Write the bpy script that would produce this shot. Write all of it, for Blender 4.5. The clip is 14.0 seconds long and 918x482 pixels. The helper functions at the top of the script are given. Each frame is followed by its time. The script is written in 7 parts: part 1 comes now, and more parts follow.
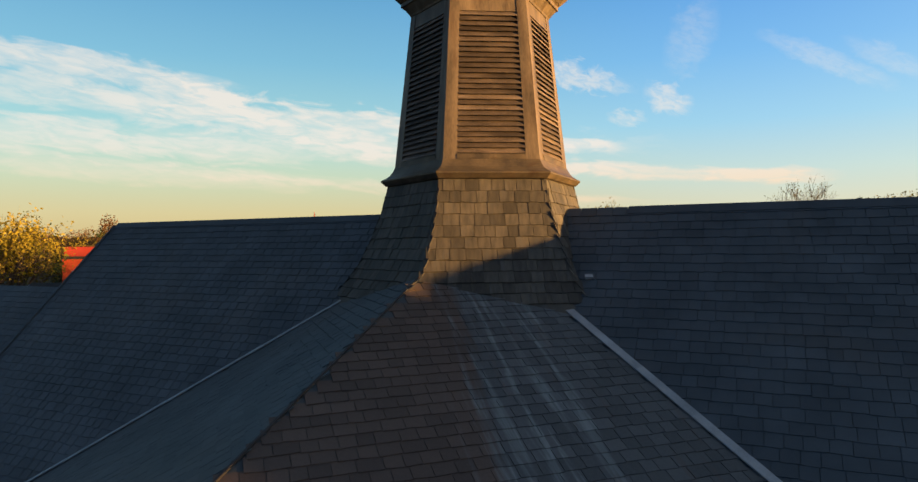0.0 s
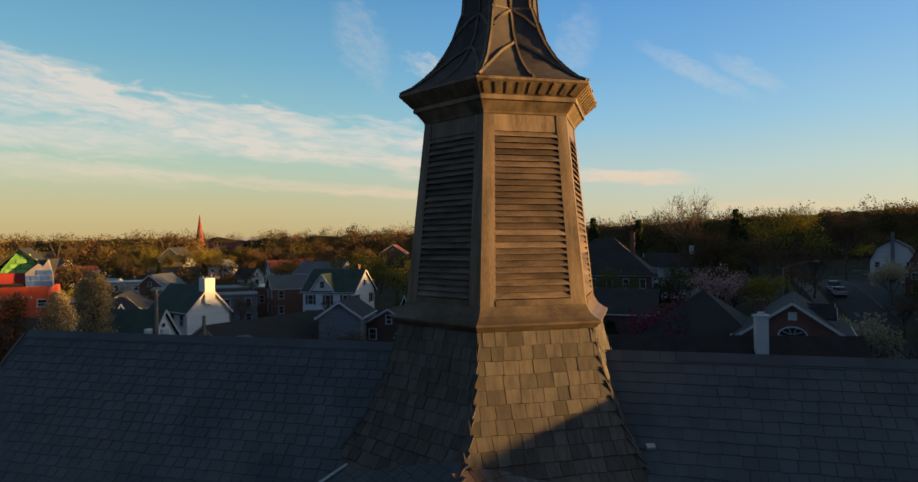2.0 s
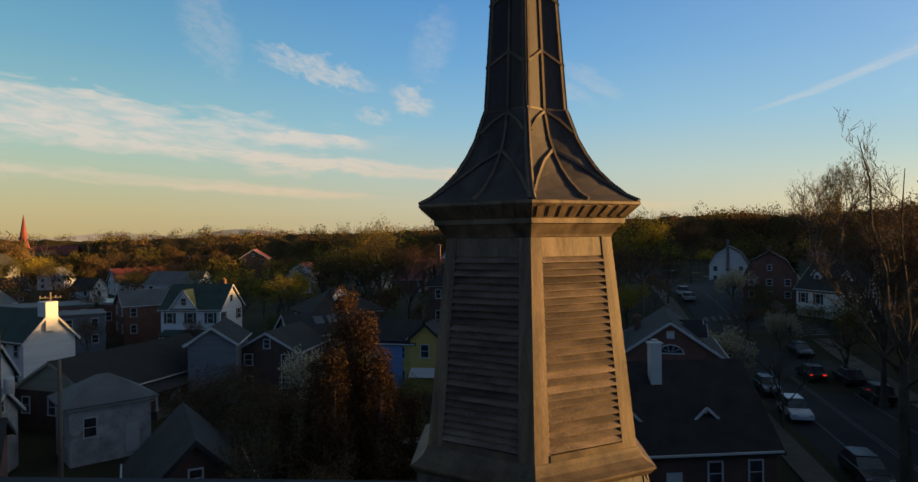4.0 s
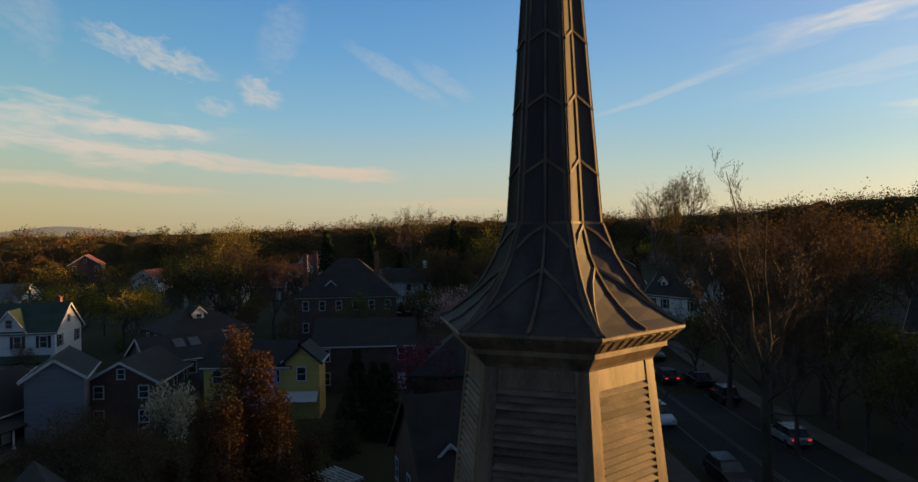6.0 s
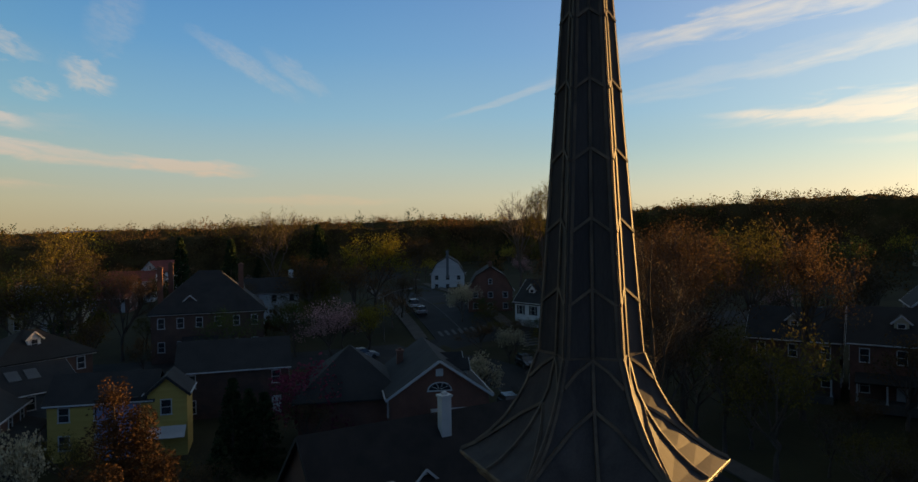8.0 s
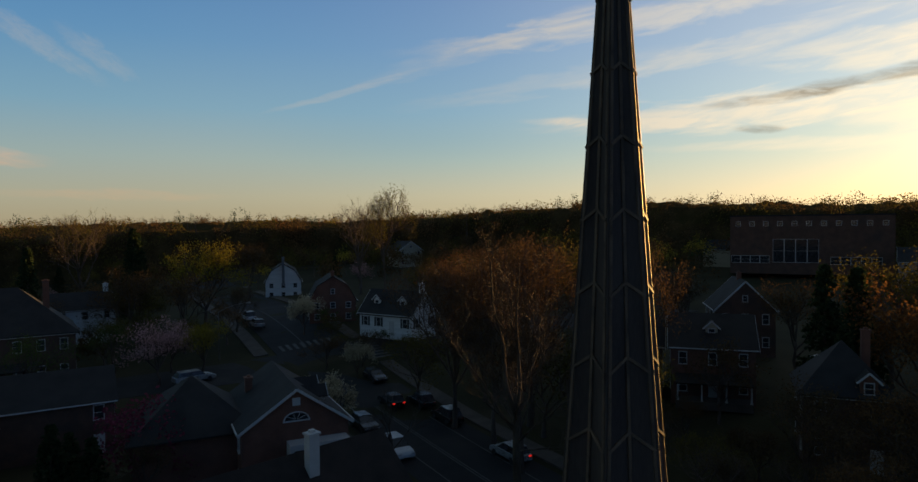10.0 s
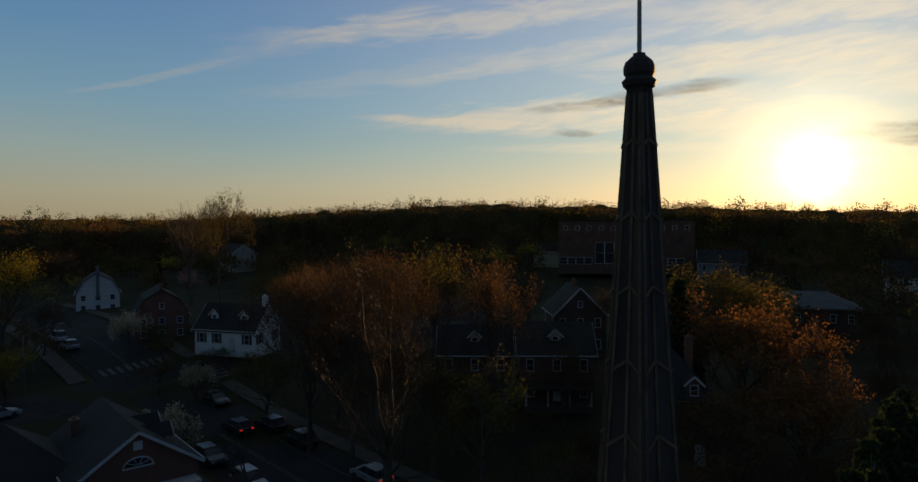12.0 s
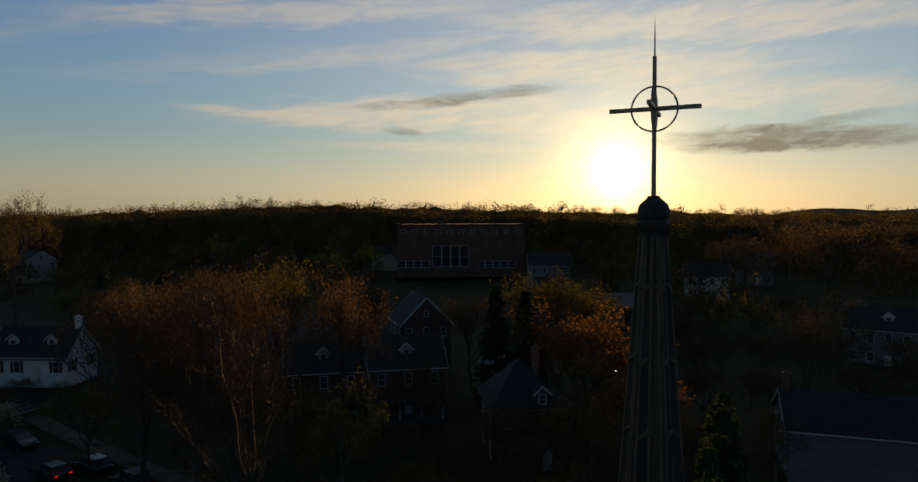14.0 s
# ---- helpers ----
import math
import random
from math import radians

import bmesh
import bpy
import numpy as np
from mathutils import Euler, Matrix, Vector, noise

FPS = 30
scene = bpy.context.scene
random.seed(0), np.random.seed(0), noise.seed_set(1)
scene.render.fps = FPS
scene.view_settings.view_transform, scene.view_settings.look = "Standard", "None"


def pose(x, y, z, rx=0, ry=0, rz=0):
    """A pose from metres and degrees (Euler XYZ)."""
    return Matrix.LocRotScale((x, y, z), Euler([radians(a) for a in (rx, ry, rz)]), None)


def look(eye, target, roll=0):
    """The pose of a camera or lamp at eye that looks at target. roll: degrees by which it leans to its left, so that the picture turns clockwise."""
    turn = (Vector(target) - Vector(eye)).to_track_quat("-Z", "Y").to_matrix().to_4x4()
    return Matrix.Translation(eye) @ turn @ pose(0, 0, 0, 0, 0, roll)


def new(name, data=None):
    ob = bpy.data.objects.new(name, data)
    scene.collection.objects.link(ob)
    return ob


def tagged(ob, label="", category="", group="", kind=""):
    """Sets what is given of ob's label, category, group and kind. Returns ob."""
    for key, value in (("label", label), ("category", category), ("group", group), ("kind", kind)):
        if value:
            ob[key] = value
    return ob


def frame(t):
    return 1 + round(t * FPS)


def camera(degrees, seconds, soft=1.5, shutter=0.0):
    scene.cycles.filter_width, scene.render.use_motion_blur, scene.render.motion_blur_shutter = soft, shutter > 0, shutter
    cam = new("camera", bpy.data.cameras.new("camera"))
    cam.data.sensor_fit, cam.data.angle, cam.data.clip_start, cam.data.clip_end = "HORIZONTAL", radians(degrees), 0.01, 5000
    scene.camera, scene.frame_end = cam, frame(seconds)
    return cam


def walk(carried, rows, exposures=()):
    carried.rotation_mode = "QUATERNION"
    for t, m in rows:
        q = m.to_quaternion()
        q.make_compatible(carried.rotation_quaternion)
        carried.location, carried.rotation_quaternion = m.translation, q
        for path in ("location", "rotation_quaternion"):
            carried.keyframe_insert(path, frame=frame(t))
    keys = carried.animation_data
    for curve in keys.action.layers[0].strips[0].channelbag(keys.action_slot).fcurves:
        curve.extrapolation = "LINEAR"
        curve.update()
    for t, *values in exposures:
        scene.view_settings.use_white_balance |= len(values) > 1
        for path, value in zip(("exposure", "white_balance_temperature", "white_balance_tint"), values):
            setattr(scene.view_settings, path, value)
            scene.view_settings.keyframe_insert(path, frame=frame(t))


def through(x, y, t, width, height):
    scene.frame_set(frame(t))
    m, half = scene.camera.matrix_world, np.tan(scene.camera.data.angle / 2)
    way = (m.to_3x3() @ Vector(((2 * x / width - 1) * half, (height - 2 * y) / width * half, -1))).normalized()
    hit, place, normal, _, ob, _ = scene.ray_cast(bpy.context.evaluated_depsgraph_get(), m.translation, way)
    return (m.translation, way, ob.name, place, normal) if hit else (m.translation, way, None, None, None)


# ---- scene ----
cam = camera(70.4, 14.0, soft=1.5)
METRES, EYE, TILT, LEAN, TURN = 25.0, 11.0, 0.4, 0.49, 0.0
ROWS = [
    (0.0, 0.0, 0.0, 0.0, -0.0, 0.0, -0.0),
    (0.5, -0.024, 0.0181, 0.0262, -2.09, -0.01, -0.08),
    (1.0, -0.0477, 0.0371, 0.0536, -4.05, -0.06, -0.03),
    (1.5, -0.0715, 0.0574, 0.081, -6.23, -0.08, 0.01),
    (2.0, -0.0951, 0.0785, 0.1059, -9.53, -0.14, 0.03),
    (2.5, -0.1182, 0.1012, 0.1292, -13.08, -0.2, 0.06),
    (3.0, -0.1413, 0.1246, 0.1508, -16.22, -0.26, 0.09),
    (5.5, -0.2487, 0.2326, 0.2469, -31.16, -0.52, 0.08),
    (6.0, -0.266, 0.2555, 0.2654, -34.83, -0.58, 0.08),
    (6.5, -0.2825, 0.2792, 0.2838, -38.36, -0.64, 0.09),
    (7.0, -0.296, 0.3042, 0.303, -41.38, -0.69, 0.08),
    (7.5, -0.306, 0.3303, 0.3228, -44.21, -0.74, 0.07),
    (8.0, -0.3158, 0.357, 0.3422, -47.4, -0.79, 0.03),
    (10.5, -0.3501, 0.496, 0.4387, -66.21, -1.01, -0.13),
    (11.0, -0.3532, 0.5231, 0.4608, -69.86, -1.09, -0.14),
    (11.5, -0.3558, 0.5502, 0.4807, -73.54, -1.16, -0.17),
    (12.0, -0.356, 0.5773, 0.5003, -77.17, -1.23, -0.2),
    (12.5, -0.3517, 0.6031, 0.5191, -80.89, -1.27, -0.19),
    (13.0, -0.3485, 0.6301, 0.5385, -84.62, -1.32, -0.2),
    (13.5, -0.3451, 0.6559, 0.559, -88.4, -1.37, -0.23),
    (14.0, -0.3383, 0.6806, 0.579, -92.09, -1.41, -0.27),
]
walk(cam, [(t, pose(0, 0, EYE, TILT, LEAN, TURN) @ pose(METRES * x, METRES * y, METRES * z, 90 + pitch, roll, yaw)) for t, x, y, z, yaw, pitch, roll in ROWS],
     exposures=[(0.0, 1.86), (1.5, 1.64), (3.0, 1.52), (5.5, 1.40), (8.0, 1.26), (10.5, 0.88), (12.5, 0.58), (14.0, 0.50)])

# ---- light ----
SUN_AZ, SUN_EL = -15.7, 4.6
sun_dir = Vector((math.cos(radians(SUN_EL)) * math.cos(radians(SUN_AZ)), math.cos(radians(SUN_EL)) * math.sin(radians(SUN_AZ)), math.sin(radians(SUN_EL))))
sun = new("sun", bpy.data.lights.new("sun", "SUN"))
sun.data.energy, sun.data.angle, sun.data.color = 5.6, radians(0.6), (1.0, 0.55, 0.165)
sun.matrix_world = look(sun_dir * 100, (0, 0, 0))


class Nodes:
    """Short hand for a node tree."""

    def __init__(self, tree):
        self.t = tree
        tree.nodes.clear()

    def add(self, kind, ins=None):
        n = self.t.nodes.new(kind)
        for k, v in (ins or {}).items():
            if isinstance(v, bpy.types.NodeSocket):
                self.t.links.new(v, n.inputs[k])
            else:
                n.inputs[k].default_value = v
        return n

    def math(self, op, a, b=0.0, c=0.0, clamp=False):
        n = self.add("ShaderNodeMath", {0: a, 1: b, 2: c})
        n.operation, n.use_clamp = op, clamp
        return n.outputs[0]

    def vmath(self, op, a, b=(0, 0, 0)):
        n = self.add("ShaderNodeVectorMath", {0: a, 1: b})
        n.operation = op
        return n.outputs["Value"] if op in ("DOT_PRODUCT", "LENGTH") else n.outputs["Vector"]

    def ramp(self, fac, stops):
        n = self.add("ShaderNodeValToRGB", {0: fac})
        e = n.color_ramp.elements
        while len(e) < len(stops):
            e.new(0.5)
        for el, (p, c) in zip(e, stops):
            el.position, el.color = p, (*c, 1) if len(c) == 3 else c
        return n.outputs[0]

    def mix(self, fac, a, b, blend="MIX"):
        n = self.add("ShaderNodeMix")
        n.data_type, n.blend_type = "RGBA", blend
        for k, v in ((0, fac), (6, a), (7, b)):
            if isinstance(v, bpy.types.NodeSocket):
                self.t.links.new(v, n.inputs[k])
            else:
                n.inputs[k].default_value = v
        return n.outputs[2]

    def noise(self, vec, scale, detail=4.0, rough=0.55, dist=0.0):
        return self.add("ShaderNodeTexNoise", {"Vector": vec, "Scale": scale, "Detail": detail, "Roughness": rough, "Distortion": dist}).outputs[0]

    def smooth(self, v, lo, hi):
        n = self.add("ShaderNodeMapRange", {0: v, 1: lo, 2: hi, 3: 0.0, 4: 1.0})
        n.interpolation_type = "SMOOTHSTEP"
        return n.outputs[0]


def rgba(c):
    return (*c, 1.0)


world = bpy.data.worlds.new("sky")
scene.world = world
world.use_nodes = True
N = Nodes(world.node_tree)
sky = N.add("ShaderNodeTexSky")
sky.sky_type, sky.sun_disc = "NISHITA", False
sky.sun_elevation, sky.sun_rotation = radians(SUN_EL), radians(90 - SUN_AZ)
sky.altitude, sky.air_density, sky.dust_density, sky.ozone_density = 100.0, 1.0, 1.4, 2.2
ray = N.add("ShaderNodeTexCoord").outputs["Generated"]
sep = N.add("ShaderNodeSeparateXYZ", {0: ray})
dx, dy, dz = sep.outputs
az = N.math("MULTIPLY", N.math("ARCTAN2", dy, dx), 180 / math.pi)
el = N.math("MULTIPLY", N.math("ARCSINE", dz), 180 / math.pi)
el = N.math("MAXIMUM", el, 0.0)
glow_dir = (sun_dir + Vector((0, 0, -0.010))).normalized()
toward = N.math("MAXIMUM", N.vmath("DOT_PRODUCT", ray, tuple(glow_dir)), 0.0)
# clear evening air: warm at the horizon, blue above, deep overhead
clear = N.ramp(N.math("DIVIDE", el, 90.0), [(0.0, (0.62, 0.51, 0.31)), (0.030, (0.64, 0.61, 0.44)), (0.065, (0.50, 0.63, 0.60)), (0.11, (0.30, 0.56, 0.74)), (0.17, (0.17, 0.43, 0.75)), (0.24, (0.095, 0.31, 0.68)), (0.42, (0.120, 0.195, 0.290)), (1.0, (0.165, 0.180, 0.215))])
nishita = N.mix(1.0, sky.outputs[0], rgba((0.03, 0.03, 0.03)), "MULTIPLY")
clear = N.mix(1.0, clear, nishita, "ADD")
# cleaner, deeper blue over the west
clear = N.mix(N.math("MULTIPLY", N.math("SUBTRACT", 1.0, N.smooth(az, 25.0, 52.0)), N.smooth(el, 2.5, 8.0)), clear, N.mix(1.0, clear, rgba((0.68, 0.87, 0.98)), "MULTIPLY"))
# dusk haze low in the north-east
clear = N.mix(N.math("MULTIPLY", N.smooth(az, 60.0, 98.0), N.math("SUBTRACT", 1.0, N.smooth(el, 2.0, 9.0))), clear, N.mix(1.0, clear, rgba((0.89, 0.845, 0.80)), "MULTIPLY"))
# thicker, yellower air to the north-east
clear = N.mix(N.smooth(az, 62.0, 104.0), clear, N.mix(1.0, clear, rgba((1.07, 1.02, 0.81)), "MULTIPLY"))


def streaks(a, slope, about, wide, high, seed, dist=0.6, detail=7):
    lev = N.math("SUBTRACT", el, N.math("MULTIPLY", N.math("SUBTRACT", a, about), slope))
    v = N.add("ShaderNodeCombineXYZ", {0: N.math("DIVIDE", a, wide), 1: N.math("DIVIDE", lev, high), 2: seed}).outputs[0]
    return N.noise(v, 1.0, detail, 0.58, dist), lev


def band(a, grain, a0, aw, e0, ew, slope, much, ragged=1.5):
    """One long bank of cloud round a bearing and a height: soft, with a ragged outline and thinner places."""
    wob, thin = grain
    p = N.math("DIVIDE", N.math("SUBTRACT", a, a0), aw)
    lev = N.math("SUBTRACT", el, N.math("MULTIPLY_ADD", N.math("SUBTRACT", a, a0), slope, e0))
    q = N.math("MULTIPLY_ADD", wob, ragged * 2.0, N.math("DIVIDE", lev, ew))
    d2 = N.math("MULTIPLY_ADD", p, p, N.math("MULTIPLY", q, q))
    body = N.math("SUBTRACT", 1.0, N.smooth(d2, 0.0, 1.6))
    return N.math("MULTIPLY", N.math("MULTIPLY", body, thin), much)


def banks(rows, after, slope, wide, high, seed):
    """Adds up banks that share one grain, each reckoned once the one before it is done."""
    acc = N.math("MULTIPLY", after, 1e-7)
    a = N.math("ADD", az, acc)
    wob = N.math("SUBTRACT", streaks(a, slope, 0, wide, high, seed, 0.6, 5)[0], 0.5)
    thin = streaks(a, slope * 1.2, 0, wide * 0.5, high * 0.45, seed + 0.5, 0.6, 4)[0]
    thin = N.math("MULTIPLY_ADD", N.smooth(thin, 0.30, 0.66), 0.55, 0.45)
    for r in rows:
        acc = N.math("ADD", acc, band(N.math("MULTIPLY_ADD", acc, 1e-7, az), (wob, thin), *r))
    return acc


# the long banks to the north-east, sinking towards the north
k1 = banks([
    (103, 26.0, 10.4, 1.6, 0.075, 1.0, 2.0), (80.5, 4.4, 8.6, 0.75, 0.06, 1.0, 1.5), (92, 16.0, 7.6, 0.9, 0.10, 0.85, 2.0), (117, 15.0, 8.3, 1.2, 0.03, 0.85, 2.0), (75, 13.0, 6.2, 0.60, 0.085, 0.85, 1.5), (64.8, 4.8, 5.35, 0.60, 0.03, 0.95, 1.4),
    (97, 22.0, 5.2, 0.55, 0.07, 0.55), (121, 11.0, 13.9, 0.85, 0.06, 0.85), (111, 4.5, 12.4, 0.8, 0.35, 0.7), (84, 9.0, 4.2, 0.32, 0.05, 0.45), (56, 8.0, 2.7, 0.40, 0.0, 0.55), (118, 16.0, 6.0, 0.8, 0.05, 0.5)], el, 0.075, 5.0, 1.3, 2.0)
# single puffs, and faint mares' tails above them
k3 = banks([
    (80.2, 4.8, 14.4, 1.0, 0.26, 0.66, 1.8), (72.0, 1.8, 11.9, 1.15, 0.35, 0.68, 1.4), (75.4, 1.5, 10.6, 0.6, 0.1, 0.55, 2.0), (88.8, 2.4, 17.0, 3.0, 0.6, 0.24, 0.9), (70.2, 2.0, 16.6, 2.6, -0.5, 0.20, 0.9),
    (60.5, 4.2, 13.8, 0.8, 0.55, 0.30, 1.0), (56.4, 2.6, 13.3, 0.9, 0.6, 0.24, 1.0)], k1, 0.25, 1.5, 0.9, 21.0)
# veils over the sunset, climbing away from it to the north
k2 = banks([
    (37.5, 6.0, 11.6, 0.34, -0.30, 0.34, 1.3), (24.0, 11.0, 15.6, 0.95, -0.26, 0.22, 1.6), (20.0, 12.0, 12.2, 0.8, -0.16, 0.22, 1.6), (10.0, 20.0, 17.2, 1.1, -0.10, 0.62), (3.0, 16.0, 9.3, 1.3, -0.03, 0.95, 1.4),
    (13.0, 8.0, 8.7, 0.42, 0.06, 0.85, 0.9), (-14.0, 17.0, 12.6, 1.5, 0.04, 0.75), (-24.0, 22.0, 15.6, 1.6, 0.06, 0.70), (-2.0, 13.0, 6.2, 0.50, 0.02, 0.60, 1.0), (-30.0, 16.0, 9.6, 1.2, 0.06, 0.70), (6.0, 12.0, 13.9, 0.7, -0.16, 0.45), (-12.0, 10.0, 8.0, 1.3, 0.0, 0.75)], k3, -0.10, 7.0, 1.5, 31.0)
grey = banks([(-29, 11.0, 6.3, 1.0, 0.03, 0.95, 0.9), (-26, 6.0, 5.7, 0.45, 0.0, 0.8, 0.8), (-5, 5.5, 10.7, 0.55, -0.09, 0.75, 1.0), (2.0, 5.0, 9.9, 0.40, -0.05, 0.6, 1.0), (2.7, 1.8, 7.6, 0.35, 0.05, 0.6, 0.8), (-31, 4.0, 7.4, 0.4, -0.1, 0.5, 1.0)], k2, 0.0, 4.0, 1.1, 51.0)
cover = N.math("MINIMUM", N.math("ADD", N.math("ADD", k1, k2), k3), 1.0)
aura = N.math("POWER", toward, 10.0)
cloud_col = N.mix(aura, N.mix(N.smooth(el, 2.0, 9.0), rgba((0.90, 0.66, 0.42)), rgba((0.84, 0.77, 0.69))), rgba((1.40, 1.16, 0.82)))
sky_col = N.mix(N.math("MULTIPLY", cover, 0.86), clear, cloud_col)
# the glow round the low sun, and the grey cloud banks beside it
low = N.math("SUBTRACT", 1.0, N.smooth(el, 0.0, 5.5))
glow = N.mix(1.0, N.mix(N.math("POWER", toward, 60.0), rgba((0, 0, 0)), rgba((0.36, 0.22, 0.05))), N.mix(aura, rgba((0, 0, 0)), rgba((0.17, 0.14, 0.08))), "ADD")
glow = N.mix(1.0, glow, N.mix(N.math("POWER", toward, 4.0), rgba((0, 0, 0)), rgba((0.40, 0.35, 0.25))), "ADD")
glow = N.mix(1.0, glow, N.mix(N.math("MULTIPLY", N.math("POWER", toward, 22.0), low), rgba((0, 0, 0)), rgba((0.52, 0.22, 0.0))), "ADD")
glow = N.mix(1.0, glow, N.mix(N.math("POWER", toward, 2.0), rgba((0, 0, 0)), rgba((0.17, 0.12, 0.05))), "ADD")
sky_col = N.mix(1.0, sky_col, glow, "ADD")
sky_col = N.mix(N.math("MULTIPLY", N.math("MINIMUM", grey, 1.0), 0.85), sky_col, N.mix(aura, rgba((0.44, 0.38, 0.31)), rgba((0.56, 0.44, 0.28))))
core = N.math("MULTIPLY", N.math("POWER", toward, 400.0), N.math("MULTIPLY_ADD", streaks(az, 0.03, -16, 4.0, 1.1, 61.0, 0.6, 3)[0], 0.9, 0.55))
sky_col = N.mix(1.0, sky_col, N.mix(core, rgba((0, 0, 0)), rgba((2.3, 1.75, 0.95))), "ADD")
sky_col = N.mix(1.0, sky_col, N.mix(N.math("POWER", toward, 2600.0), rgba((0, 0, 0)), rgba((4.5, 3.6, 2.3))), "ADD")
# opposite the sunset the dusk is a dull rose
side = N.vmath("DOT_PRODUCT", ray, (math.cos(radians(40)), math.sin(radians(40)), 0.0))
lit_side = N.smooth(side, -0.34, 0.07)
sky_col = N.mix(lit_side, N.mix(1.0, sky_col, rgba((0.86, 0.76, 0.82)), "MULTIPLY"), sky_col)
bg = N.add("ShaderNodeBackground", {0: sky_col, 1: 0.30})
N.add("ShaderNodeOutputWorld", {0: bg.outputs[0]})

# ---- materials ----


def surface(name, dark, light, scale=3.0, fine=40.0, rough=0.75, metal=0.0, bump=0.02, stretch=(1, 1, 1), vary=0.0, island=0.0, stain=None, stain_scale=0.6, spec=0.4, wave=None):
    """A worn surface: two tones over a coarse and a fine grain, an optional stain, and relief."""
    m = bpy.data.materials.new(name)
    m.use_nodes = True
    n = Nodes(m.node_tree)
    pos = n.add("ShaderNodeTexCoord").outputs["Object"]
    pos = n.add("ShaderNodeMapping", {"Vector": pos, "Scale": stretch}).outputs[0]
    info = n.add("ShaderNodeObjectInfo").outputs["Random"]
    shift = n.vmath("ADD", pos, n.add("ShaderNodeCombineXYZ", {0: n.math("MULTIPLY", info, 37.0), 1: n.math("MULTIPLY", info, 11.0), 2: 0.0}).outputs[0])
    a = n.noise(shift, scale, 4)
    b = n.noise(shift, fine, 3)
    f = n.math("ADD", n.math("MULTIPLY", a, 0.7), n.math("MULTIPLY", b, 0.3))
    col = n.ramp(f, [(0.32, dark), (0.68, light)])
    if stain:
        s = n.smooth(n.noise(shift, stain_scale, 5, 0.6, 0.6), 0.5, 0.72)
        col = n.mix(n.math("MULTIPLY", s, 0.75), col, rgba(stain))
    if vary:
        col = n.mix(1.0, col, n.ramp(info, [(0.0, (1 - vary,) * 3), (1.0, (1 + vary * 0.6,) * 3)]), "MULTIPLY")
    if island:
        r = n.add("ShaderNodeNewGeometry").outputs["Random Per Island"]
        col = n.mix(1.0, col, n.ramp(r, [(0.0, (1 - island,) * 3), (1.0, (1 + island * 0.6,) * 3)]), "MULTIPLY")
    bp = n.add("ShaderNodeBump", {"Strength": 0.5, "Distance": bump, "Height": f})
    ro = n.math("ADD", rough - 0.1, n.math("MULTIPLY", b, 0.2))
    p = n.add("ShaderNodeBsdfPrincipled", {"Base Color": col, "Roughness": ro, "Metallic": metal, "Specular IOR Level": spec, "Normal": bp.outputs[0]})
    n.add("ShaderNodeOutputMaterial", {0: p.outputs[0]})
    return m


def leafy(name, dark, light, through=0.35):
    """Leaves: a matt sheet that lets some light through, each leaf a little different."""
    m = bpy.data.materials.new(name)
    m.use_nodes = True
    n = Nodes(m.node_tree)
    r = n.add("ShaderNodeNewGeometry").outputs["Random Per Island"]
    info = n.add("ShaderNodeObjectInfo").outputs["Random"]
    col = n.mix(r, rgba(dark), rgba(light))
    col = n.mix(1.0, col, n.ramp(info, [(0.0, (0.7, 0.72, 0.7)), (1.0, (1.25, 1.15, 1.1))]), "MULTIPLY")
    d = n.add("ShaderNodeBsdfDiffuse", {0: col})
    t = n.add("ShaderNodeBsdfTranslucent", {0: col})
    x = n.add("ShaderNodeMixShader", {0: through, 1: d.outputs[0], 2: t.outputs[0]})
    n.add("ShaderNodeOutputMaterial", {0: x.outputs[0]})
    return m


def pane_material():
    m = bpy.data.materials.new("window_glass")
    m.use_nodes = True
    n = Nodes(m.node_tree)
    pos = n.add("ShaderNodeTexCoord").outputs["Object"]
    col = n.ramp(n.noise(pos, 1.7, 2), [(0.35, (0.012, 0.014, 0.018)), (0.7, (0.05, 0.05, 0.055))])
    p = n.add("ShaderNodeBsdfPrincipled", {"Base Color": col, "Roughness": 0.08, "Specular IOR Level": 0.6})
    n.add("ShaderNodeOutputMaterial", {0: p.outputs[0]})
    return m


def lit(name, colour, strength):
    m = bpy.data.materials.new(name)
    m.use_nodes = True
    n = Nodes(m.node_tree)
    e = n.add("ShaderNodeEmission", {0: rgba(colour), 1: strength})
    n.add("ShaderNodeOutputMaterial", {0: e.outputs[0]})
    return m


M = {}
M["slate"] = surface("roof_slate", (0.037, 0.046, 0.052), (0.072, 0.083, 0.090), 0.9, 60, 0.66, bump=0.006, island=0.14, vary=0.08, stain=(0.068, 0.069, 0.068), stain_scale=0.35, spec=0.2)


